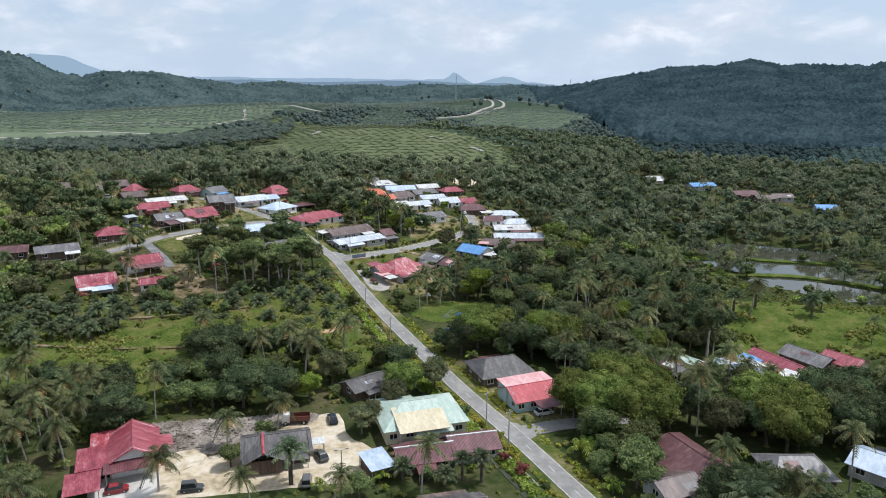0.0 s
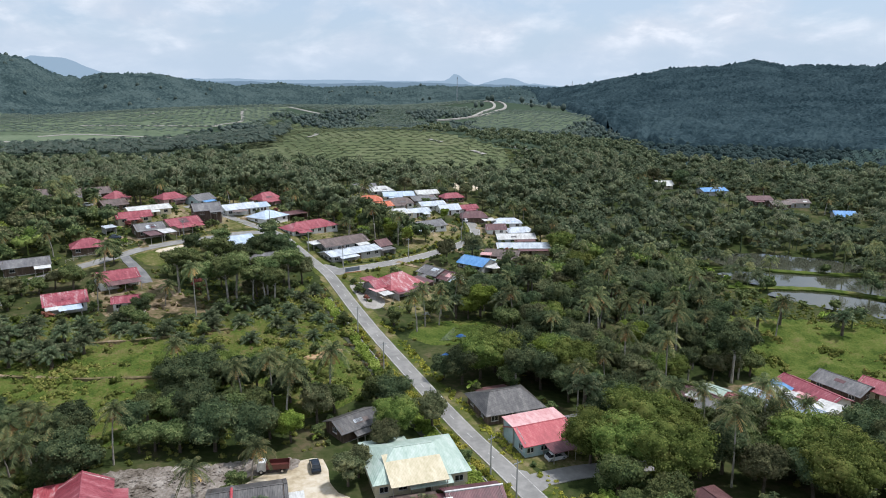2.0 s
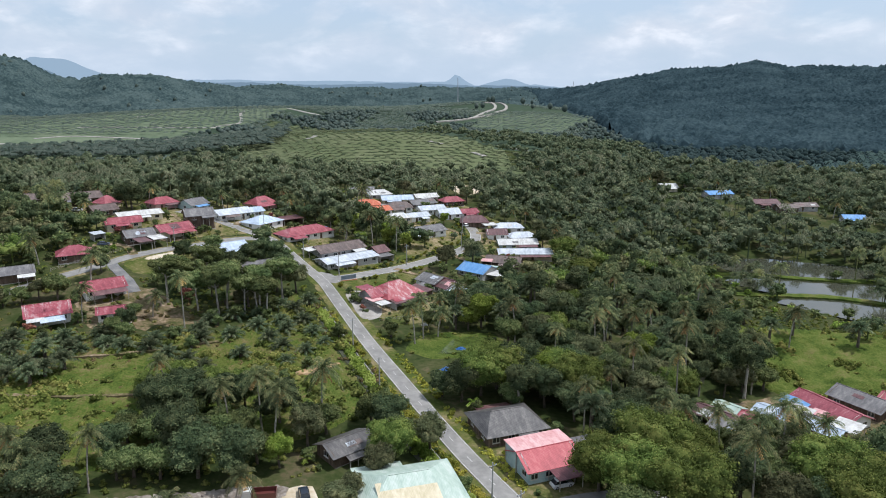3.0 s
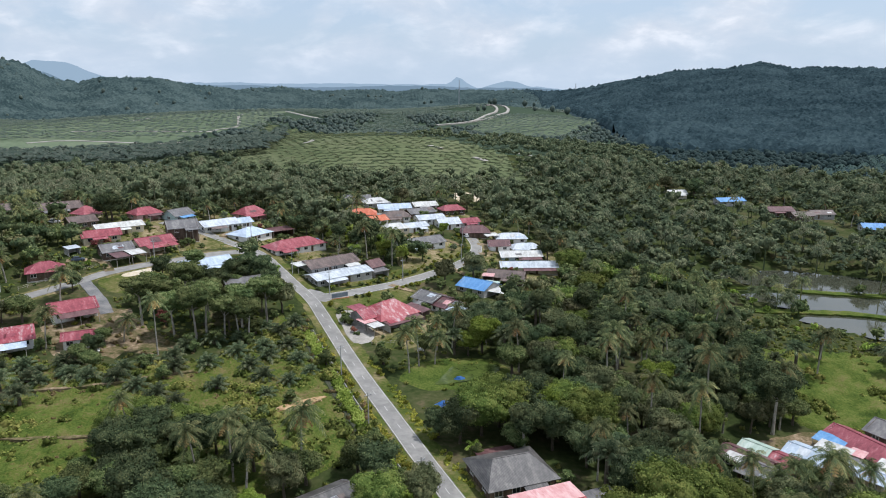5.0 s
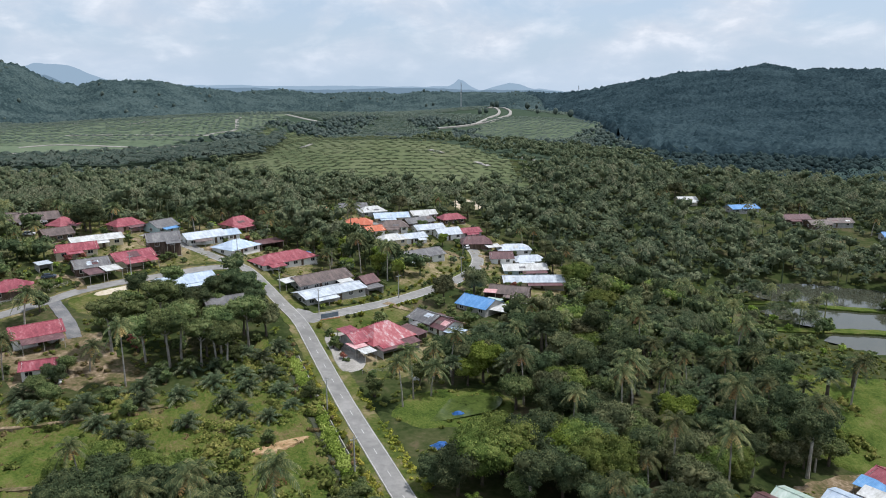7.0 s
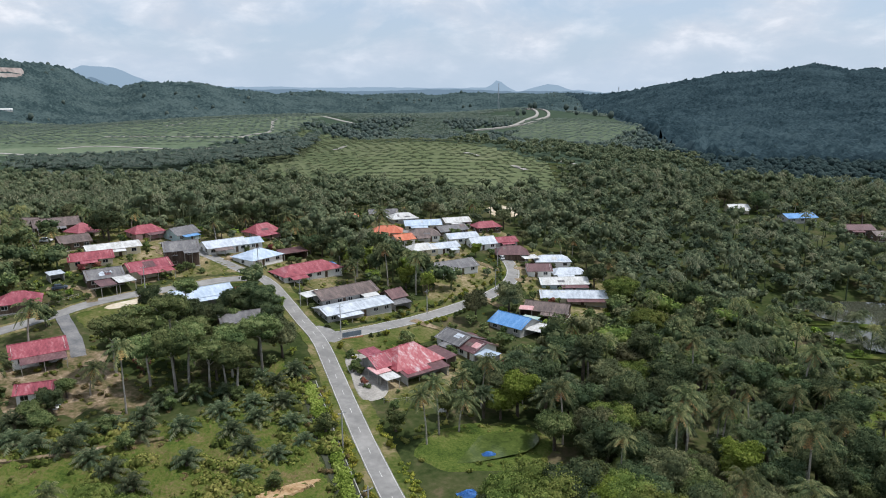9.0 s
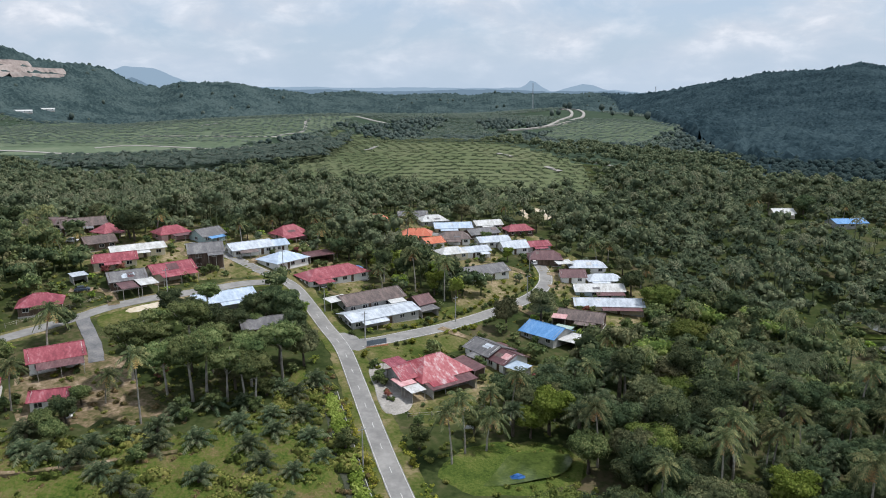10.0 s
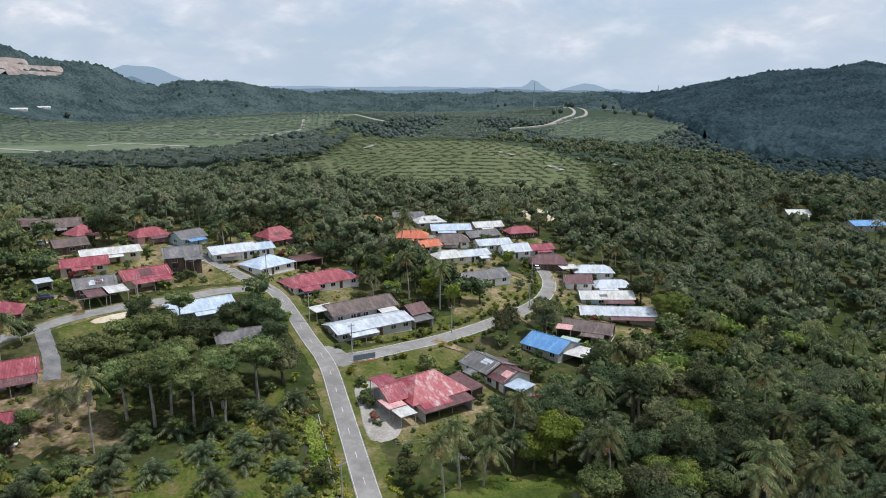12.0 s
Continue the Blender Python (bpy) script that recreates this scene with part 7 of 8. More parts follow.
for poly, d in ((WEST, 0.55), (EAST, 0.45), (COPSE, 0.3), (FIELD, 0.75), (FIELD_SOUTH, 0.8), (VERGE, 0.6), (SE, 0.6), (SCRUB, 0.9), (CREEK_FRONT, 0.9), (THICKET, 0.25), (FARM_FRONT, 0.6), (FRONT, 0.8), (SHORE, 1.2), (LOW, 0.4), (BACKYARD, 0.7), (SLOPE, 0.22), (GRASS, 0.0), (YARD, 0.0), (PLOT, 1.0), (RUBBER, 1.1), (CREEK, 0.8), (APRON, 0.0), (POOL, 0.0), (NEAR_EAST, 0.5), (FARM, 0.08), (MEADOW, 0.7), (CLEAR, 0.0)):
    ud[inside(poly, ux, uy)] = d
for poly in PONDS:
    ud[inside(poly, ux, uy)] = 0
ud[(ug < 1.6) | (uh < 0.6)] = 0
mosaic = patchy(ux, uy, 11.0, 4.2)
open_land = inside(FIELD, ux, uy) | inside(FIELD_SOUTH, ux, uy) | inside(MEADOW, ux, uy) | inside(SCRUB, ux, uy)
grow = RNG.random(ux.size) < ud * np.where(open_land, np.clip(0.35 + 4.0 * mosaic, 0.04, 1.8), np.clip(0.9 + 1.6 * mosaic, 0.1, 1.6))
tall = (RNG.random(ux.size) < 0.35) & (inside(FIELD, ux, uy) | inside(FIELD_SOUTH, ux, uy) | inside(SLOPE, ux, uy)) & (ug > 1.6) & (mosaic < 0.22)
scatter("tall_weeds", clump, ux[tall] + 0.7, uy[tall] - 0.6, RNG.uniform(0.4, 1.1, tall.sum()), M["weeds"], "rank brown-green weeds over the field", "weeds", lrng)
bush = (RNG.random(ux.size) < np.where(inside(SCRUB, ux, uy), 0.4, 0.09)) & (inside(FIELD, ux, uy) | inside(FIELD_SOUTH, ux, uy) | inside(SCRUB, ux, uy)) & (ug > 2.5)
scatter("field_bushes", clump, ux[bush], uy[bush], RNG.uniform(1.3, 2.3, bush.sum()), M["leaf_bright"], "yellow-green bushes dotted over the field", "bushes", lrng)
scatter("undergrowth", clump, ux[grow], uy[grow], RNG.uniform(0.45, 1.0, grow.sum()) * np.where(open_land[grow], 0.9 + 1.3 * np.clip(3 * mosaic[grow], 0, 1), 1.0), M["scrub"], "low green scrub, ferns and creepers", "undergrowth", lrng)
hd = np.gradient(MAIN, axis=0)


def along_road(first, last, every, off, spread):
    """Places beside the main road, off metres to its west."""
    out = []
    for k in np.arange(first, last, every):
        i = int(k)
        n = np.array([-hd[i][1], hd[i][0]]) / np.hypot(*hd[i])
        out.append(MAIN[i] + (MAIN[i + 1] - MAIN[i]) * (k - i) + n * (off + spread * RNG.normal()))
    return np.array(out).T


hx, hy = along_road(74, 150, 0.10, 7.0, 0.6)
scatter("hedge", clump, hx, hy, RNG.uniform(0.8, 1.25, hx.size), M["leaf_lime"], "bright green hedge between drain and field", "hedge", lrng)
hx, hy = along_road(74, 148, 0.14, 4.15, 0.4)
lush = RNG.random(hx.size) < np.clip(0.75 + 1.2 * patchy(hx, hy, 6.0, 3.3), 0.1, 1)
scatter("verge_shrubs", clump, hx[lush], hy[lush], RNG.uniform(0.4, 0.85, lush.sum()), M["leaf_yellow"], "yellow-green shrubs in a strip along the road", "shrubs", lrng)
hx, hy = along_road(76, 140, 0.2, -3.9, 0.6)
lush = RNG.random(hx.size) < np.clip(0.45 + 1.4 * patchy(hx, hy, 7.0, 8.3), 0.0, 1)
scatter("verge_shrubs", clump, hx[lush], hy[lush], RNG.uniform(0.4, 0.9, lush.sum()), M["leaf_yellow"], "yellow-green shrubs scattered along the road", "shrubs", lrng)

# shrubs along the verges and in the gardens
for line, first, last, stride, off, kind in ((MAIN, 74, 150, 3, 4.0, "croton"), (MAIN, 76, 142, 4, -4.0, "croton"), (SIDE, 6, 60, 1, -4.0, "shrub"), (SIDE, 8, 56, 1, 3.8, "shrub"), (SIDE, 8, 56, 2, 5.4, "croton"), (MAIN, 44, 70, 4, -4.2, "croton"), (MAIN, 150, 166, 3, -4.4, "shrub")):
    d = np.gradient(line, axis=0)
    for k in range(first, min(last, len(line)), stride):
        n = np.array([-d[k][1], d[k][0]]) / np.hypot(*d[k])
        x, y = line[k] + n * (off + 0.5 * RNG.normal())
        if house_gap(np.array([x]), np.array([y]))[0] > 0.5 and road_gap(np.array([x]), np.array([y]))[0] > 0.8 and RNG.random() < 0.85:
            stand(kind if RNG.random() < 0.8 else ("shrub" if kind == "croton" else "croton"), x, y, RNG.uniform(0.6, 1.3))
for x, y in ((-71, 213), (-73, 215.5), (11, 111), (13.5, 106.5), (-52, 247)):
    stand("redshrub", x, y, RNG.uniform(0.8, 1.3))
for k in range(70):
    x, y = RNG.uniform(-34, 8), RNG.uniform(242, 320)
    if inside(EAST, x, y) and road_gap(np.array([x]), np.array([y]))[0] > 1 and house_gap(np.array([x]), np.array([y]))[0] > 0.7:
        stand("shrub" if k % 3 else "small", x, y, RNG.uniform(0.6, 1.2) * (1 if k % 3 else 0.7))

# planting close round the houses
for hx, hy, a, b, t in FOOT:
    if not (95 < hy < 385 and -160 < hx < 60):
        continue
    for k in range(8):
        side = RNG.integers(0, 4)
        u, v = RNG.uniform(-a, a), RNG.uniform(-b, b)
        off = 0.9 + 1.8 * RNG.random()
        u, v = ((u, b + off), (u, -b - off), (a + off, v), (-a - off, v))[side]
        x, y = hx + u * math.cos(t) - v * math.sin(t), hy + u * math.sin(t) + v * math.cos(t)
        if road_gap(np.array([x]), np.array([y]))[0] > 1.2 and house_gap(np.array([x]), np.array([y]))[0] > 0.6 and not inside(YARD, np.array(x), np.array(y)):
            kind = ("shrub", "croton", "shrub", "small", "banana", "shrub", "small")[RNG.integers(0, 7)] if RNG.random() < 0.97 else "redshrub"
            stand(kind, x, y, RNG.uniform(0.6, 1.2) * (0.62 if kind in ("small", "banana") else 1.0))

# ---- the plantations and the far woods ----
def rosette(n, length, z, rng):
    """A far palm: drooping blades round one head."""
    vs, fs = [], []
    for k in range(n):
        a, e = math.tau * (k + 0.4 * rng.random()) / n, rng.uniform(0.15, 0.9)
        o, sd = np.array([math.cos(a), math.sin(a), 0]), np.array([-math.sin(a), math.cos(a), 0]) * length * 0.24
        mid, tip = o * length * 0.55 * math.cos(e) + [0, 0, z + length * 0.5 * math.sin(e)], o * length * math.cos(e * 0.5) + [0, 0, z - 0.1 * length]
        b = len(vs)
        vs += [np.array([0, 0, z]), mid - sd, tip, mid + sd]
        fs.append((b, b + 1, b + 2, b + 3))
    return np.array(vs), np.array(fs)


px, py = np.meshgrid(np.arange(-260, 120, 7.6), np.arange(440, 960, 10.4))
px = px + (np.arange(px.shape[0]) % 2)[:, None] * 3.8
px, py = px.ravel(), py.ravel()
sel = inside(HILL, px, py) & (RNG.random(px.size) < 0.93)
scatter("oil_palm_plantation", [rosette(12, 2.8, 2.5, lrng) for _ in range(5)], px[sel] + RNG.normal(size=sel.sum()) * 0.5, py[sel] + RNG.normal(size=sel.sum()) * 0.5, RNG.uniform(0.85, 1.15, sel.sum()), M["palm_hill"], "young oil palms in even rows on a hill", "palms", lrng)

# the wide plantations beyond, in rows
for field, gap_x, gap_y, mat, lab in ((PLAIN, 8.2, 15.0, "palm_hazed", "rows of oil palms over the valley plain"), (BRIGHT, 8.0, 13.0, "palm_hazed", "rows of young oil palms on a pale slope"), (GROVE, 6.8, 7.4, "palm_old", "old dark oil palms in close rows")):
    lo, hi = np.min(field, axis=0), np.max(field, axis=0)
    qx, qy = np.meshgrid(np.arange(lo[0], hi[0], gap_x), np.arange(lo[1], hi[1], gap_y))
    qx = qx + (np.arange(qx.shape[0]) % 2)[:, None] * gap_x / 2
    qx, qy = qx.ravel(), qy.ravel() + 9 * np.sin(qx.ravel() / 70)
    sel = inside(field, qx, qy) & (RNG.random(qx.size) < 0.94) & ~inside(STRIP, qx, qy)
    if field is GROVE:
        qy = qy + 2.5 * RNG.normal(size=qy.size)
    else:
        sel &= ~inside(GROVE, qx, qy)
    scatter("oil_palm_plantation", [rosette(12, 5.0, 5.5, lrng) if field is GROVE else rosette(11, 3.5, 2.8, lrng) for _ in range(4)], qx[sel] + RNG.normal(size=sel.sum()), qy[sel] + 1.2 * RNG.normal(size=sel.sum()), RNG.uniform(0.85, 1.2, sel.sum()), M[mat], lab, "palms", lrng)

# everything else out to the ridges: rows of palms and closed woods by turns
star = [rosette(8, 4.6, 1.6, lrng) for _ in range(4)]
lump = []
for _ in range(5):
    lb = [(0, 0, 3.2, 4.6, 4.6, 3.6)]
    lump.append(merge(core(lb, 0.92, lrng, 5, 3), leaf_cloud(lb, 6, 1.8, lrng)))
spacing = 10.5
fx, fy = np.meshgrid(np.arange(-1500, 1500, spacing), np.arange(430, 2460, spacing))
fx = fx + (np.arange(fx.shape[0]) % 2)[:, None] * spacing / 2
fx, fy = fx.ravel(), fy.ravel()
view = (np.abs(fx + 0.02 * fy) < 0.72 * fy + 20) & ~inside(HILL, fx, fy) & ((fy > 516) | (np.abs(fx) > 300))
fx, fy = fx[view], fy[view]
thin = np.clip(1.25 - np.hypot(fx, fy) / 2600, 0.62, 1)
track = np.full(fx.shape, 1e9)
TRACK_POINTS = []
for o in bpy.data.objects:
    if o.name.startswith("far_track"):
        co = np.array([v.co[:2] for v in o.data.vertices])[::5]
        TRACK_POINTS += [tuple(p) for p in co[::2]]
        for p in co:
            track = np.minimum(track, np.hypot(fx - p[0], fy - p[1]))
planted = inside(PLAIN, fx, fy) | inside(BRIGHT, fx, fy)
before_track = np.zeros(fx.shape, bool)
for p in (q for q in TRACK_POINTS if q[1] > 650):
    before_track |= (np.abs(fx - p[0]) < 12) & (fy < p[1]) & (fy > p[1] - 38)
grow = (RNG.random(fx.size) < thin) & (track > 9) & ~before_track & ~inside(STRIP, fx, fy) & ~inside(GROVE, fx, fy) & ~planted & ~(inside(FACE, fx, fy) & (RNG.random(fx.size) < 0.96)) & ~inside(SHEDS, fx, fy)
fx, fy = fx[grow], fy[grow]
block = patchy(fx, fy, 150.0, 6.6) + 0.5 * patchy(fx, fy, 60.0, 1.6)
dist = np.hypot(fx, fy)
wood = (block > 0.12) & (dist < 1700)
wood |= (fy < 640) & (fx < -140) & (block > -0.25)
wood |= (fy < 560) & (block > -0.3)
wood |= (height(fx, fy) > 44) & (fx > 300)
wood |= (height(fx, fy) > 18) & (fx < -250) & (fy > 1150)
wood |= (fy > 1700) & (np.abs(fx) < 420) & (block > -0.1)
wood |= inside(GROVE, fx, fy)
wood &= ~inside(PLAIN, fx, fy) & ~inside(BRIGHT, fx, fy)
jx, jy = RNG.normal(size=fx.size), RNG.normal(size=fx.size)
ridge = (fx > 150 + 0.05 * fy) & (fy > 560) & ~inside(BRIGHT, fx, fy)
bushy = []
for wide, tall in ((4.2, 6.0), (3.4, 5.0), (3.8, 8.0), (4.6, 6.4)):
    lb = crown_lobes(wide, tall, 1.6 + tall * 0.42, 3, lrng)
    bushy.append(merge(core(lb, 0.85, lrng, 4, 2), leaf_cloud(lb, 44, 1.1, lrng)))
knob = []
for _ in range(5):
    lb = [(0, 0, 5.0, 3.6, 3.6, 4.2)]
    knob.append(core(lb, 0.9, lrng, 6, 4))
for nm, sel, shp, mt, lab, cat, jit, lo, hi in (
        ("plantation", ~wood & ~ridge & (fy < 1480), star, "palm_hazed", "oil palm plantation in rows across the valley", "palms", 0.6, 0.95, 1.3),
        ("plantation", ~wood & ridge & (fy < 790), star, "palm_ridge_hazed", "oil palm plantation on the hillside, tinted for haze and cloud shade", "palms", 0.6, 1.05, 1.4),
        ("far_woods", wood & ~ridge & (dist < 760), bushy, "leaf_hazed", "green woods beyond the village", "trees", 3.4, 0.6, 1.15),
        ("far_woods", wood & ~ridge & (dist >= 760) & (dist < 1050), lump, "wood_hazed", "woods beyond the village in a blue-green haze tint", "trees", 3.4, 0.5, 0.95),
        ("far_woods", wood & ~ridge & (dist >= 1050), knob, "wood_hazed", "far woods on the hills in a blue-green haze tint", "trees", 3.4, 0.6, 1.7),
        ("far_woods", wood & ridge & (fy < 790), lump, "wood_ridge_hazed", "woods at the foot of the ridge, tinted for haze and cloud shade", "trees", 3.4, 0.5, 0.95),
        ("far_woods", wood & ridge & (dist >= 1050), knob, "wood_ridge_hazed", "far woods on the ridge, tinted for haze and cloud shade", "trees", 3.4, 0.6, 1.1)):
    xs, ys = fx[sel] + jx[sel] * jit, fy[sel] + jy[sel] * jit
    if shp is knob:
        few = RNG.random(xs.size) < (0.004 if mt == "wood_ridge_hazed" else 0.03)
        xs, ys = xs[few], ys[few]
    elif nm == "far_woods":
        extra = RNG.random(xs.size) < 0.8
        xs, ys = np.r_[xs, xs[extra] + RNG.uniform(4, 7, extra.sum())], np.r_[ys, ys[extra] + RNG.uniform(-6, 6, extra.sum())]
    scatter(nm, shp, xs, ys, RNG.uniform(lo, hi, xs.size), M[mt], lab, cat, lrng)

# ---- vehicles ----
def paint(name, tone):
    return material(name, [tuple(0.85 * c for c in tone), tone], 0.5, 4.0, 0.3, spec=0.5)


M["tyre"] = material("tyre_rubber", [(0.012, 0.012, 0.012), (0.025, 0.025, 0.025)], 2, 9, 0.85)
M["rim"] = material("wheel_rim", [(0.35, 0.35, 0.36), (0.5, 0.5, 0.51)], 2, 9, 0.35, metal=0.8)
M["lamp_glass"] = material("lamp_glass", [(0.5, 0.5, 0.48), (0.7, 0.7, 0.68)], 2, 9, 0.15)


def loft(bm, sections):
    """Joins cross sections, each a list of points in the same order."""
    rings = [[bm.verts.new(p) for p in s] for s in sections]
    n = len(rings[0])
    for a, b in zip(rings, rings[1:]):
        for j in range(n):
            bm.faces.new((a[j], a[(j + 1) % n], b[(j + 1) % n], b[j]))
    bm.faces.new(rings[0][::-1])
    bm.faces.new(rings[-1])
    bmesh.ops.recalc_face_normals(bm, faces=bm.faces)


def wheels(ob, spots, r=0.31, w=0.2):
    for x, y in spots:
        bm = bmesh.new()
        tube(bm, [(x, y - w / 2, r), (x, y - w / 2 + 0.03, r), (x, y + w / 2 - 0.03, r), (x, y + w / 2, r)], [r * 0.9, r, r, r * 0.9], 14)
        wheel = part("wheel", bm, M["tyre"], ob)
        bm = bmesh.new()
        s = 1 if y > 0 else -1
        tube(bm, [(x, y + s * w * 0.42, r), (x, y + s * w * 0.54, r)], [r * 0.62, r * 0.55], 10)
        part("rim", bm, M["rim"], wheel)


def car(x, y, turn, tone, label, L=4.0, W=1.68, H=1.5, boxy=False, name="car"):
    z = ground_at(x, y) + 0.12
    ob = thing(name, pose(x, y, z, 0, 0, turn), label, "car", "parked vehicles")
    body = paint(name + "_paint", tone)
    bm = bmesh.new()
    h = W / 2
    prof = [(-L / 2, 0.42, 0.62, 0.90), (-L / 2 + 0.12, 0.24, 0.82, 0.97), (-L * 0.30, 0.22, 0.92, 1.0), (0, 0.22, 0.93, 1.0), (L * 0.20, 0.22, 0.92, 1.0), (L * 0.40, 0.24, 0.80, 0.97), (L / 2, 0.40, 0.62, 0.88)]
    loft(bm, [[(px, -h * w, lo), (px, -h * w, hi - 0.12), (px, -h * w * 0.9, hi), (px, h * w * 0.9, hi), (px, h * w, hi - 0.12), (px, h * w, lo)] for px, lo, hi, w in prof])
    part("body", bm, body, ob)
    a0, a1, b0, b1 = ((-L * 0.44, L * 0.20, -L * 0.42, L * 0.14) if boxy else (-L * 0.43, L * 0.26, -L * 0.30, L * 0.08))
    bm = bmesh.new()
    loft(bm, [[(a0, -h * 0.92, 0.90), (a1, -h * 0.92, 0.90), (a1, h * 0.92, 0.90), (a0, h * 0.92, 0.90)], [(b0, -h * 0.76, H - 0.10), (b1, -h * 0.76, H - 0.10), (b1, h * 0.76, H - 0.10), (b0, h * 0.76, H - 0.10)]])
    part("window_glass", bm, M["glass"], ob)
    bm = bmesh.new()
    loft(bm, [[(b0 - 0.05, -h * 0.79, H - 0.12), (b1 + 0.06, -h * 0.79, H - 0.12), (b1 + 0.06, h * 0.79, H - 0.12), (b0 - 0.05, h * 0.79, H - 0.12)], [(b0 + 0.1, -h * 0.66, H), (b1 - 0.1, -h * 0.66, H), (b1 - 0.1, h * 0.66, H), (b0 + 0.1, h * 0.66, H)]])
    part("roof", bm, body, ob)
    for s in (-1, 1):
        bm = bmesh.new()
        box(bm, L / 2 - 0.10, L / 2 - 0.02, s * h * 0.62 - 0.14, s * h * 0.62 + 0.14, 0.50, 0.66)
        part("headlight", bm, M["lamp_glass"], ob)
    wheels(ob, [(sx * L * 0.31, sy * (h - 0.1)) for sx in (-1, 1) for sy in (-1, 1)])
    return ob


def lorry(x, y, turn):
    z = ground_at(x, y) + 0.12
    ob = thing("lorry", pose(x, y, z, 0, 0, turn), "small lorry with a white cab and dark red bed", "truck", "parked vehicles")
    cab = paint("cab_paint", (0.7, 0.7, 0.69))
    bed = paint("bed_paint", (0.13, 0.04, 0.035))
    bm = bmesh.new()
    loft(bm, [[(-3.0, -0.9, z0), (-1.5, -0.9, z0), (-1.5, 0.9, z0), (-3.0, 0.9, z0)] for z0 in (0.5, 1.2)] + [[(-2.75, -0.82, 2.15), (-1.55, -0.82, 2.15), (-1.55, 0.82, 2.15), (-2.75, 0.82, 2.15)]])
    part("cab", bm, cab, ob)
    bm = bmesh.new()
    loft(bm, [[(-3.02, -0.78, 1.3), (-3.0, 0.78, 1.3), (-2.97, 0.78, 1.32), (-2.97, -0.78, 1.32)], [(-2.82, -0.74, 2.0), (-2.82, 0.74, 2.0), (-2.76, 0.74, 2.0), (-2.76, -0.74, 2.0)]])
    part("windscreen", bm, M["glass"], ob)
    bm = bmesh.new()
    box(bm, -1.4, 2.4, -1.0, 1.0, 0.85, 0.98)
    part("bed_floor", bm, bed, ob)
    for x0, x1, y0, y1 in ((-1.4, 2.4, -1.0, -0.94), (-1.4, 2.4, 0.94, 1.0), (-1.4, -1.34, -0.94, 0.94), (2.34, 2.4, -0.94, 0.94)):
        bm = bmesh.new()
        box(bm, x0, x1, y0, y1, 0.98, 1.75)
        part("side_board", bm, bed, ob)
    wheels(ob, [(-2.3, -0.8), (-2.3, 0.8), (1.2, -0.8), (1.2, 0.8)], 0.4, 0.26)


def roadside_van(x, y, turn, tone, label):
    car(x, y, turn, tone, label, 3.7, 1.6, 1.75, True, "jeep")


car(-52.6, 100.6, 22, (0.22, 0.02, 0.025), "dark red hatchback parked in the yard", 3.7, 1.62, 1.48)
roadside_van(-40.6, 101.2, 12, (0.05, 0.055, 0.055), "dark jeep parked on the sand")
car(-21.6, 125.6, 108, (0.012, 0.02, 0.035), "black saloon parked on the sand", 4.2)
roadside_van(-22.4, 103.4, 98, (0.10, 0.10, 0.10), "dark van with a pale roof under the palm")
car(-21.4, 111.6, 120, (0.08, 0.085, 0.08), "grey car beside the old house", 3.8)
car(20.6, 129.8, 20, (0.6, 0.6, 0.6), "white car under the carport", 3.9)
car(9.8, 327.2, 112, (0.65, 0.65, 0.65), "white car parked by the bend", 3.9)
car(-141.5, 290.5, 30, (0.65, 0.65, 0.66), "white car below the raised house", 4.0)
car(-112.5, 250.5, 30, (0.05, 0.07, 0.10), "dark blue car on the grass", 3.9)
lorry(-28.2, 124.6, 8)


# ---- poles, lamp, sign, small things ----
def pole(x, y, tall, turn, label, arm=True, lamp=False):
    ob = thing("street_lamp" if lamp else "utility_pole", pose(x, y, ground_at(x, y), 0, 0, turn), label, "street lamp" if lamp else "pole")
    bm = bmesh.new()
    tube(bm, [(0, 0, -0.5), (0, 0, tall * 0.5), (0, 0, tall)], [0.15, 0.125, 0.09], 8)
    part("shaft", bm, M["pole"], ob)
    if arm:
        bm = bmesh.new()
        box(bm, -0.8, 0.8, -0.05, 0.05, tall - 0.7, tall - 0.58)
        part("cross_arm", bm, M["steel"], ob)
        for s in (-0.7, 0, 0.7):
            bm = bmesh.new()
            tube(bm, [(s, 0, tall - 0.58), (s, 0, tall - 0.40)], [0.06, 0.045], 6)
            part("insulator", bm, M["frame"], ob)
    if lamp:
        for s in (-1, 1):
            bm = bmesh.new()
            tube(bm, [(0, 0, tall - 0.2), (s * 0.7, 0, tall + 0.1)], [0.045, 0.035], 6)
            part("arm", bm, M["steel"], ob)
            bm = bmesh.new()
            box(bm, s * 0.95 - 0.3, s * 0.95 + 0.3, -0.12, 0.12, tall + 0.06, tall + 0.18)
            part("lamp_head", bm, M["steel"], ob)
    return ob


for x, y in ((12.2, 116.2), (8.6, 124.0), (-2.0, 143.0), (-13.2, 166.5), (-22.0, 190.0), (-33.4, 243.6), (-12.5, 263.5), (7.4, 291.5), (8.4, 318.5), (-47.5, 257.2), (-66.5, 279.6), (-90.0, 253.6)):
    pole(x, y, 7.6, 40, "slim concrete utility pole beside the road")
pole(-16.8, 105.2, 5.4, 20, "double-armed yard lamp on the sand", False, True)
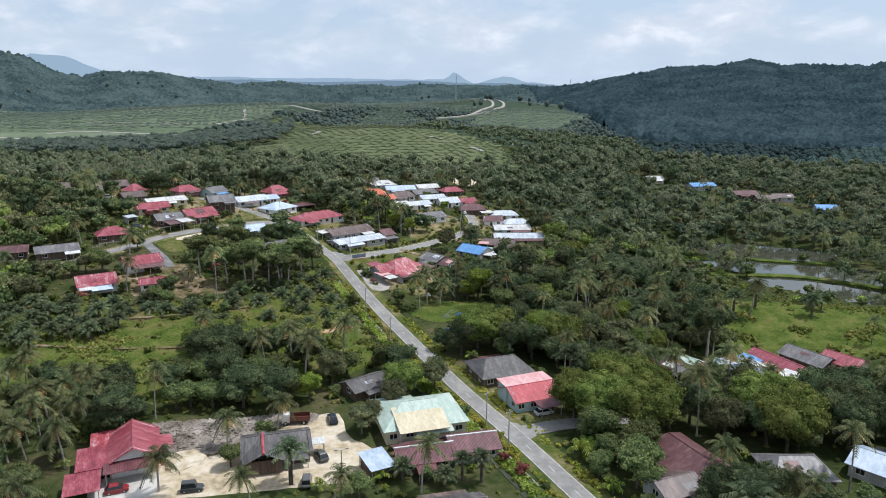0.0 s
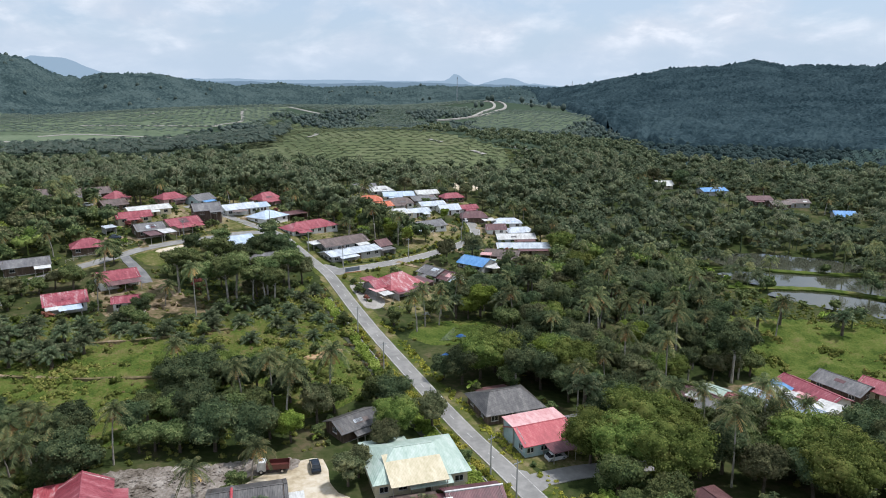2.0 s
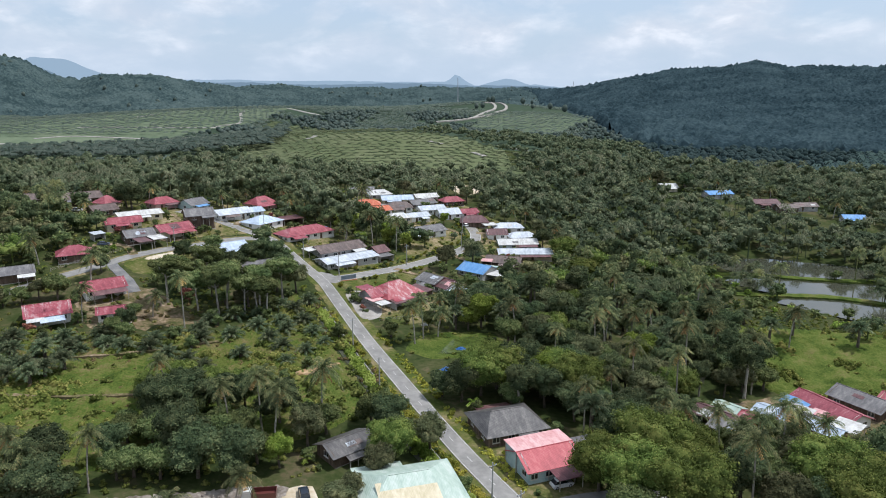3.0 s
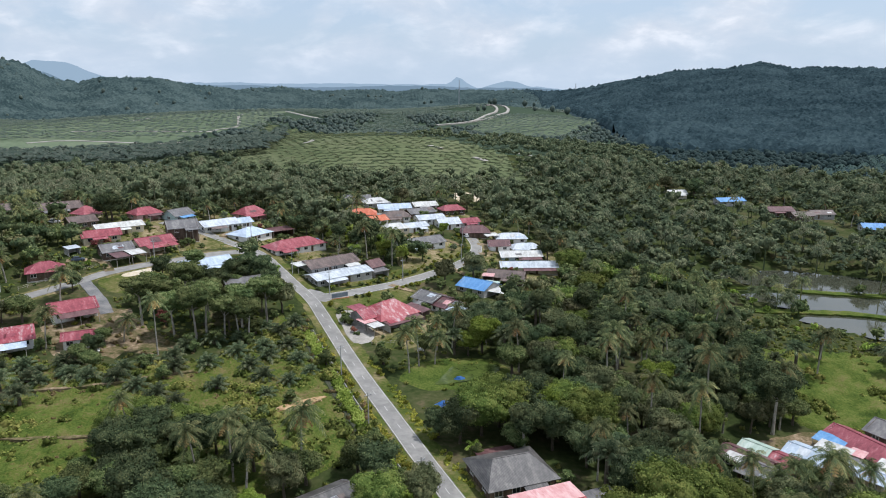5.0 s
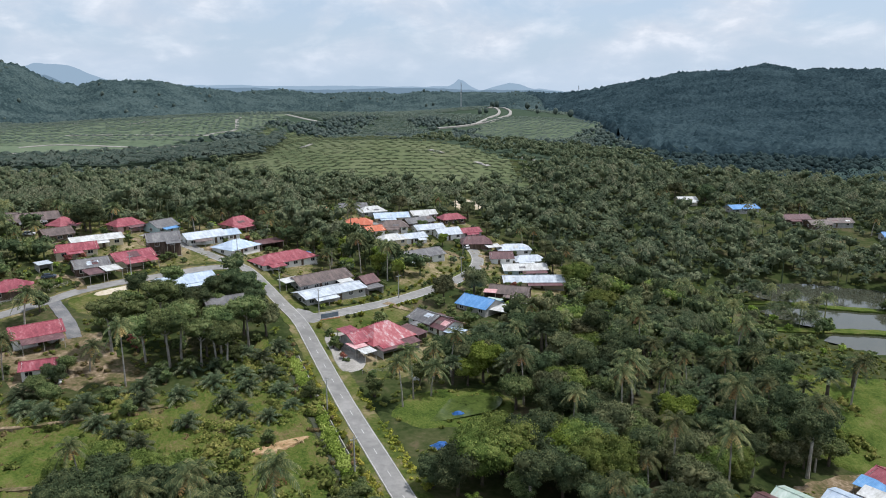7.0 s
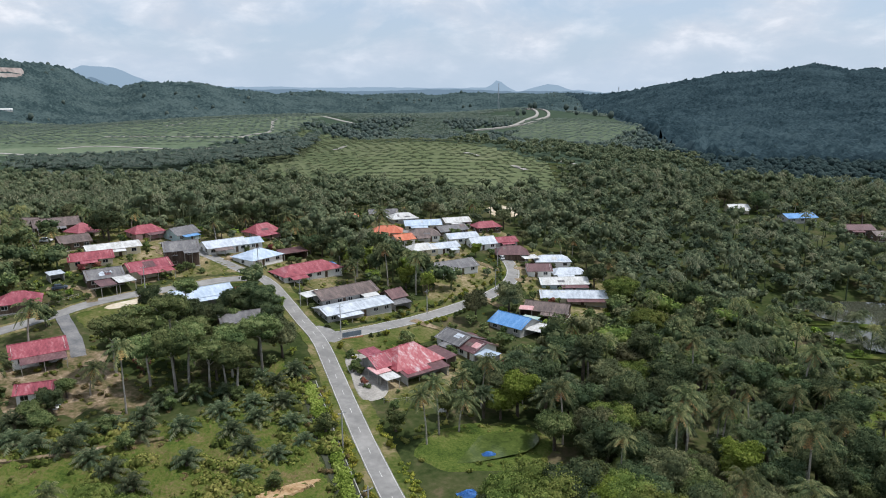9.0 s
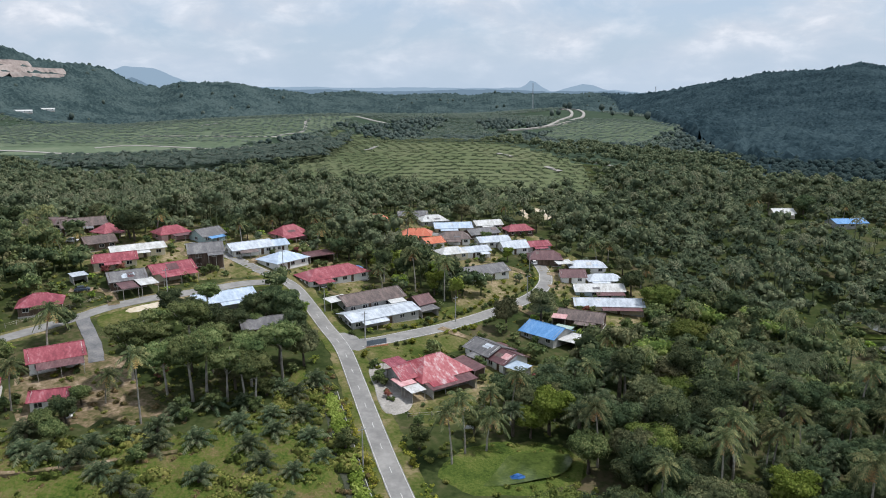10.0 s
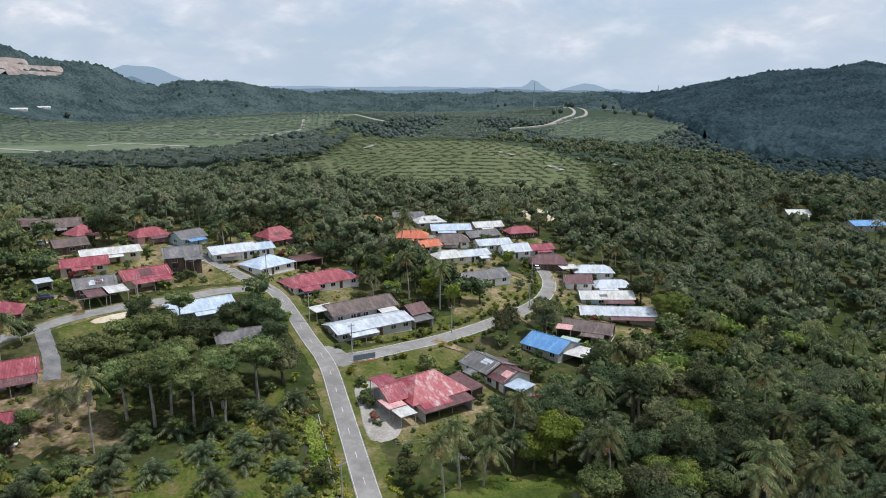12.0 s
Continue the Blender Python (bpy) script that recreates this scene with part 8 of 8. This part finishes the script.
# the board at the junction
sx, sy = -30.0, 241.2
board = thing("signboard", pose(sx, sy, ground_at(sx, sy), 0, 0, 32), "weathered blue-grey signboard on posts by the junction", "sign")
bm = bmesh.new()
box(bm, -2.6, 2.6, -0.04, 0.04, 0.45, 1.75)
part("panel", bm, material("board_paint", [(0.10, 0.13, 0.17), (0.20, 0.24, 0.28)], 0.6, 4, 0.6), board)
for px in (-2.4, -0.8, 0.8, 2.4):
    bm = bmesh.new()
    box(bm, px - 0.05, px + 0.05, 0.045, 0.145, -0.4, 1.85)
    part("post", bm, M["steel"], board)
bm = bmesh.new()
box(bm, -2.9, 2.9, -0.35, -0.06, -0.2, 0.22)
part("planter", bm, material("terracotta", [(0.34, 0.14, 0.07), (0.45, 0.22, 0.12)], 0.6, 5, 0.85), board, "low orange-brown planter")


def tarp(x, y, turn, L, W, mat, label):
    """A crumpled sheet thrown over a heap."""
    bm = bmesh.new()
    n = 10
    grid = [[bm.verts.new((L * (i / n - 0.5), W * (j / n - 0.5), 0.15 + 0.8 * math.sin(math.pi * i / n) * math.sin(math.pi * j / n) + 0.18 * noise.noise((i * 0.7 + x, j * 0.7 + y, 1)))) for j in range(n + 1)] for i in range(n + 1)]
    for i in range(n):
        for j in range(n):
            bm.faces.new((grid[i][j], grid[i + 1][j], grid[i + 1][j + 1], grid[i][j + 1]))
    bmesh.ops.solidify(bm, geom=bm.faces[:], thickness=0.05)
    ob = part("tarpaulin", bm, M[mat])
    ob.matrix_basis = pose(x, y, ground_at(x, y) + 0.02, 0, 0, turn)
    return tagged(ob, label, "tarpaulin")


tarp(-121, 198, 20, 6, 4.0, "white_sheet", "pale sheet thrown over a heap in the field")
tarp(1.5, 177.5, 30, 3.4, 2.4, "tarp", "blue tarpaulin among the bushes")
tarp(5.0, 190.5, 10, 3.2, 1.8, "tarp", "blue tarpaulin at the pond's edge")
tarp(-4.5, 206.8, 10, 1.8, 1.4, "white_sheet", "heap of white rubbish on the grass")
carport(-46.2, 288.8, 40, 3.6, 3.2, "roof_blue", "small shed wrapped in blue sheeting", h=2.4, solid="wall_teal")


def slab_stone(x, y, turn):
    bm = bmesh.new()
    box(bm, -1.1, 1.1, -0.55, 0.55, -0.3, 0.28)
    bmesh.ops.bevel(bm, geom=bm.edges[:], offset=0.05, segments=1, affect="EDGES")
    ob = part("white_slab", bm, M["white_sheet"])
    ob.matrix_basis = pose(x, y, ground_at(x, y), 3, 2, turn)
    tagged(ob, "whitewashed concrete slab on the slope", "slab")


slab_stone(-83.6, 203.4, 20)
slab_stone(-81.0, 196.8, 110)


def heap(name, x, y, r, h, mat, label, category):
    bm = bmesh.new()
    bmesh.ops.create_icosphere(bm, subdivisions=3, radius=1)
    for v in bm.verts:
        k = 1 + 0.3 * noise.noise(v.co * 1.6 + Vector((x, y, 0)))
        v.co = Vector((v.co.x * r * k, v.co.y * r * 0.8 * k, max(-0.2, v.co.z) * h * k))
    ob = part(name, bm, M[mat])
    ob.matrix_basis = pose(x, y, ground_at(x, y), 0, 0, x * 7)
    tagged(ob, label, category)


heap("sand_heap", -45.4, 110.2, 3.9, 1.1, "sand", "pale heap of sand by the rubble plot", "sand heap")


def debris(outline, count, label):
    """Broken blocks and boards strewn over cleared ground."""
    rng = random.Random(41)
    rim = np.array(outline)
    lo, hi = rim.min(axis=0), rim.max(axis=0)
    bm = bmesh.new()
    done = 0
    while done < count:
        x, y = rng.uniform(lo[0], hi[0]), rng.uniform(lo[1], hi[1])
        if not inside(outline, x, y):
            continue
        a, b, c = (rng.uniform(0.8, 2.2), rng.uniform(0.06, 0.14), 0.05) if rng.random() < 0.35 else (rng.uniform(0.2, 0.6), rng.uniform(0.2, 0.5), rng.uniform(0.12, 0.3))
        turn = Matrix.Translation((x, y, ground_at(x, y) + 0.32)) @ Matrix.Rotation(rng.uniform(0, 3.14), 4, "Z") @ Matrix.Rotation(rng.uniform(-0.3, 0.3), 4, "Y")
        v = [bm.verts.new(turn @ Vector((i * a, j * b, k * c))) for i, j, k in itertools.product((-0.5, 0.5), repeat=3)]
        for f in ((0, 1, 3, 2), (4, 6, 7, 5), (0, 4, 5, 1), (2, 3, 7, 6), (0, 2, 6, 4), (1, 5, 7, 3)):
            bm.faces.new([v[i] for i in f])
        done += 1
    tagged(part("rubble_blocks", bm, M["rubble"]), label, "rubble", kind="stuff")


debris([(-55.5, 121.8), (-43, 125), (-34, 127), (-33, 123.5), (-38, 118), (-40, 114), (-46, 113.5), (-51, 114.5)], 420, "broken blocks and boards on the cleared ground")


def fence(points, label):
    """Posts with two rails."""
    ob = thing("fence", Matrix.Identity(4), label, "fence")
    line = smooth_line(points, 2.4)
    for p in line:
        z = ground_at(*p)
        bm = bmesh.new()
        box(bm, p[0] - 0.05, p[0] + 0.05, p[1] - 0.05, p[1] + 0.05, z - 0.3, z + 1.1)
        part("post", bm, M["post"], ob)
    for h in (0.5, 0.95):
        for p, q in zip(line, line[1:]):
            bm = bmesh.new()
            tube(bm, [(p[0], p[1], ground_at(*p) + h), (q[0], q[1], ground_at(*q) + h)], [0.03, 0.03], 5)
            part("rail", bm, M["post"], ob)


fence([(-105, 246.5), (-112, 237), (-118, 228)], "low weathered fence along the lane")
fence([(-17, 208.5), (-9, 211.5), (-2, 216)], "low weathered fence below the red house")


def mast(x, y, tall, label):
    ob = thing("radio_mast", pose(x, y, ground_at(x, y)), label, "mast")
    for k in range(3):
        a = math.tau * k / 3
        bm = bmesh.new()
        tube(bm, [(2.2 * math.cos(a), 2.2 * math.sin(a), -1), (0.7 * math.cos(a), 0.7 * math.sin(a), tall)], [0.55, 0.4], 5)
        part("leg", bm, M["steel"], ob)
    for k in range(1, 12):
        f = k / 12
        r = 2.2 + (0.7 - 2.2) * f
        bm = bmesh.new()
        pts = [(r * math.cos(math.tau * j / 3), r * math.sin(math.tau * j / 3), tall * f) for j in range(3)]
        for p, q in zip(pts, pts[1:] + pts[:1]):
            tube(bm, [p, q], [0.22, 0.22], 4)
        part("brace", bm, M["steel"], ob)


mast(33, 1900, 88, "tall lattice radio mast on the far rise")
mast(381, 2150, 26, "small lattice mast on the ridge")


# ---- the distance ----
def far_hills(name, y, profile, tone, label):
    """A range beyond the valley: an uneven crest drawn through angular points, with a slope to the plain. It glows in
    tone, which carries the haze.
    """
    m = bpy.data.materials.new(name)
    m.use_nodes = True
    nt = m.node_tree
    bsdf = nt.nodes["Principled BSDF"]
    # near-black base: the hazy blue is emitted, the sun hardly shows on it
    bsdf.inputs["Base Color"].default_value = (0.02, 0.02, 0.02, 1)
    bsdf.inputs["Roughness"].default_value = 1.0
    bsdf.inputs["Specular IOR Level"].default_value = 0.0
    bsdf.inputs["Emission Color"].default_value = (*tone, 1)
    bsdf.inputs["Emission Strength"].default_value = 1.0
    xs = np.linspace(profile[0][0], profile[-1][0], 220)
    zs = np.interp(xs, [p[0] for p in profile], [p[1] for p in profile])
    zs = zs + np.array([6 * noise.fractal((a / 90, y * 0.01, 0), 1.0, 2.0, 5) for a in xs])
    verts = np.vstack([np.stack([xs, xs * 0 + y, zs], -1), np.stack([xs, xs * 0 + y - 60, zs * 0 - 60], -1)])
    n = len(xs)
    f = np.array([(k, k + 1, n + k + 1, n + k) for k in range(n - 1)])
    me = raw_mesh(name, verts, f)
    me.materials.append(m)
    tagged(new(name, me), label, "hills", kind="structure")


far_hills("backdrop_hills_far", 4640, [(-3700, 70), (-3200, 90), (-2980, 150), (-2780, 225), (-2660, 262), (-2520, 250), (-2420, 244), (-2280, 180), (-2080, 130), (-1800, 120), (-1200, 116), (-500, 112), (-90, 108), (4, 112), (20, 118), (44, 150), (66, 158), (96, 146), (130, 120), (165, 98), (211, 82), (287, 107), (381, 134), (456, 122), (532, 93), (588, 97), (664, 84), (777, 70), (1400, 66), (3400, 66)], (0.30, 0.40, 0.49), "distant mountains on the horizon, glowing in a pale haze blue")
far_hills("backdrop_hills", 3900, [(-3200, 60), (-2560, 70), (-2330, 120), (-2180, 170), (-2040, 110), (-1900, 92), (-1100, 98), (-700, 84), (-420, 92), (-150, 96), (160, 82), (420, 84), (800, 64), (3000, 54)], (0.17, 0.245, 0.31), "hills before the horizon, glowing in a hazy blue-green")
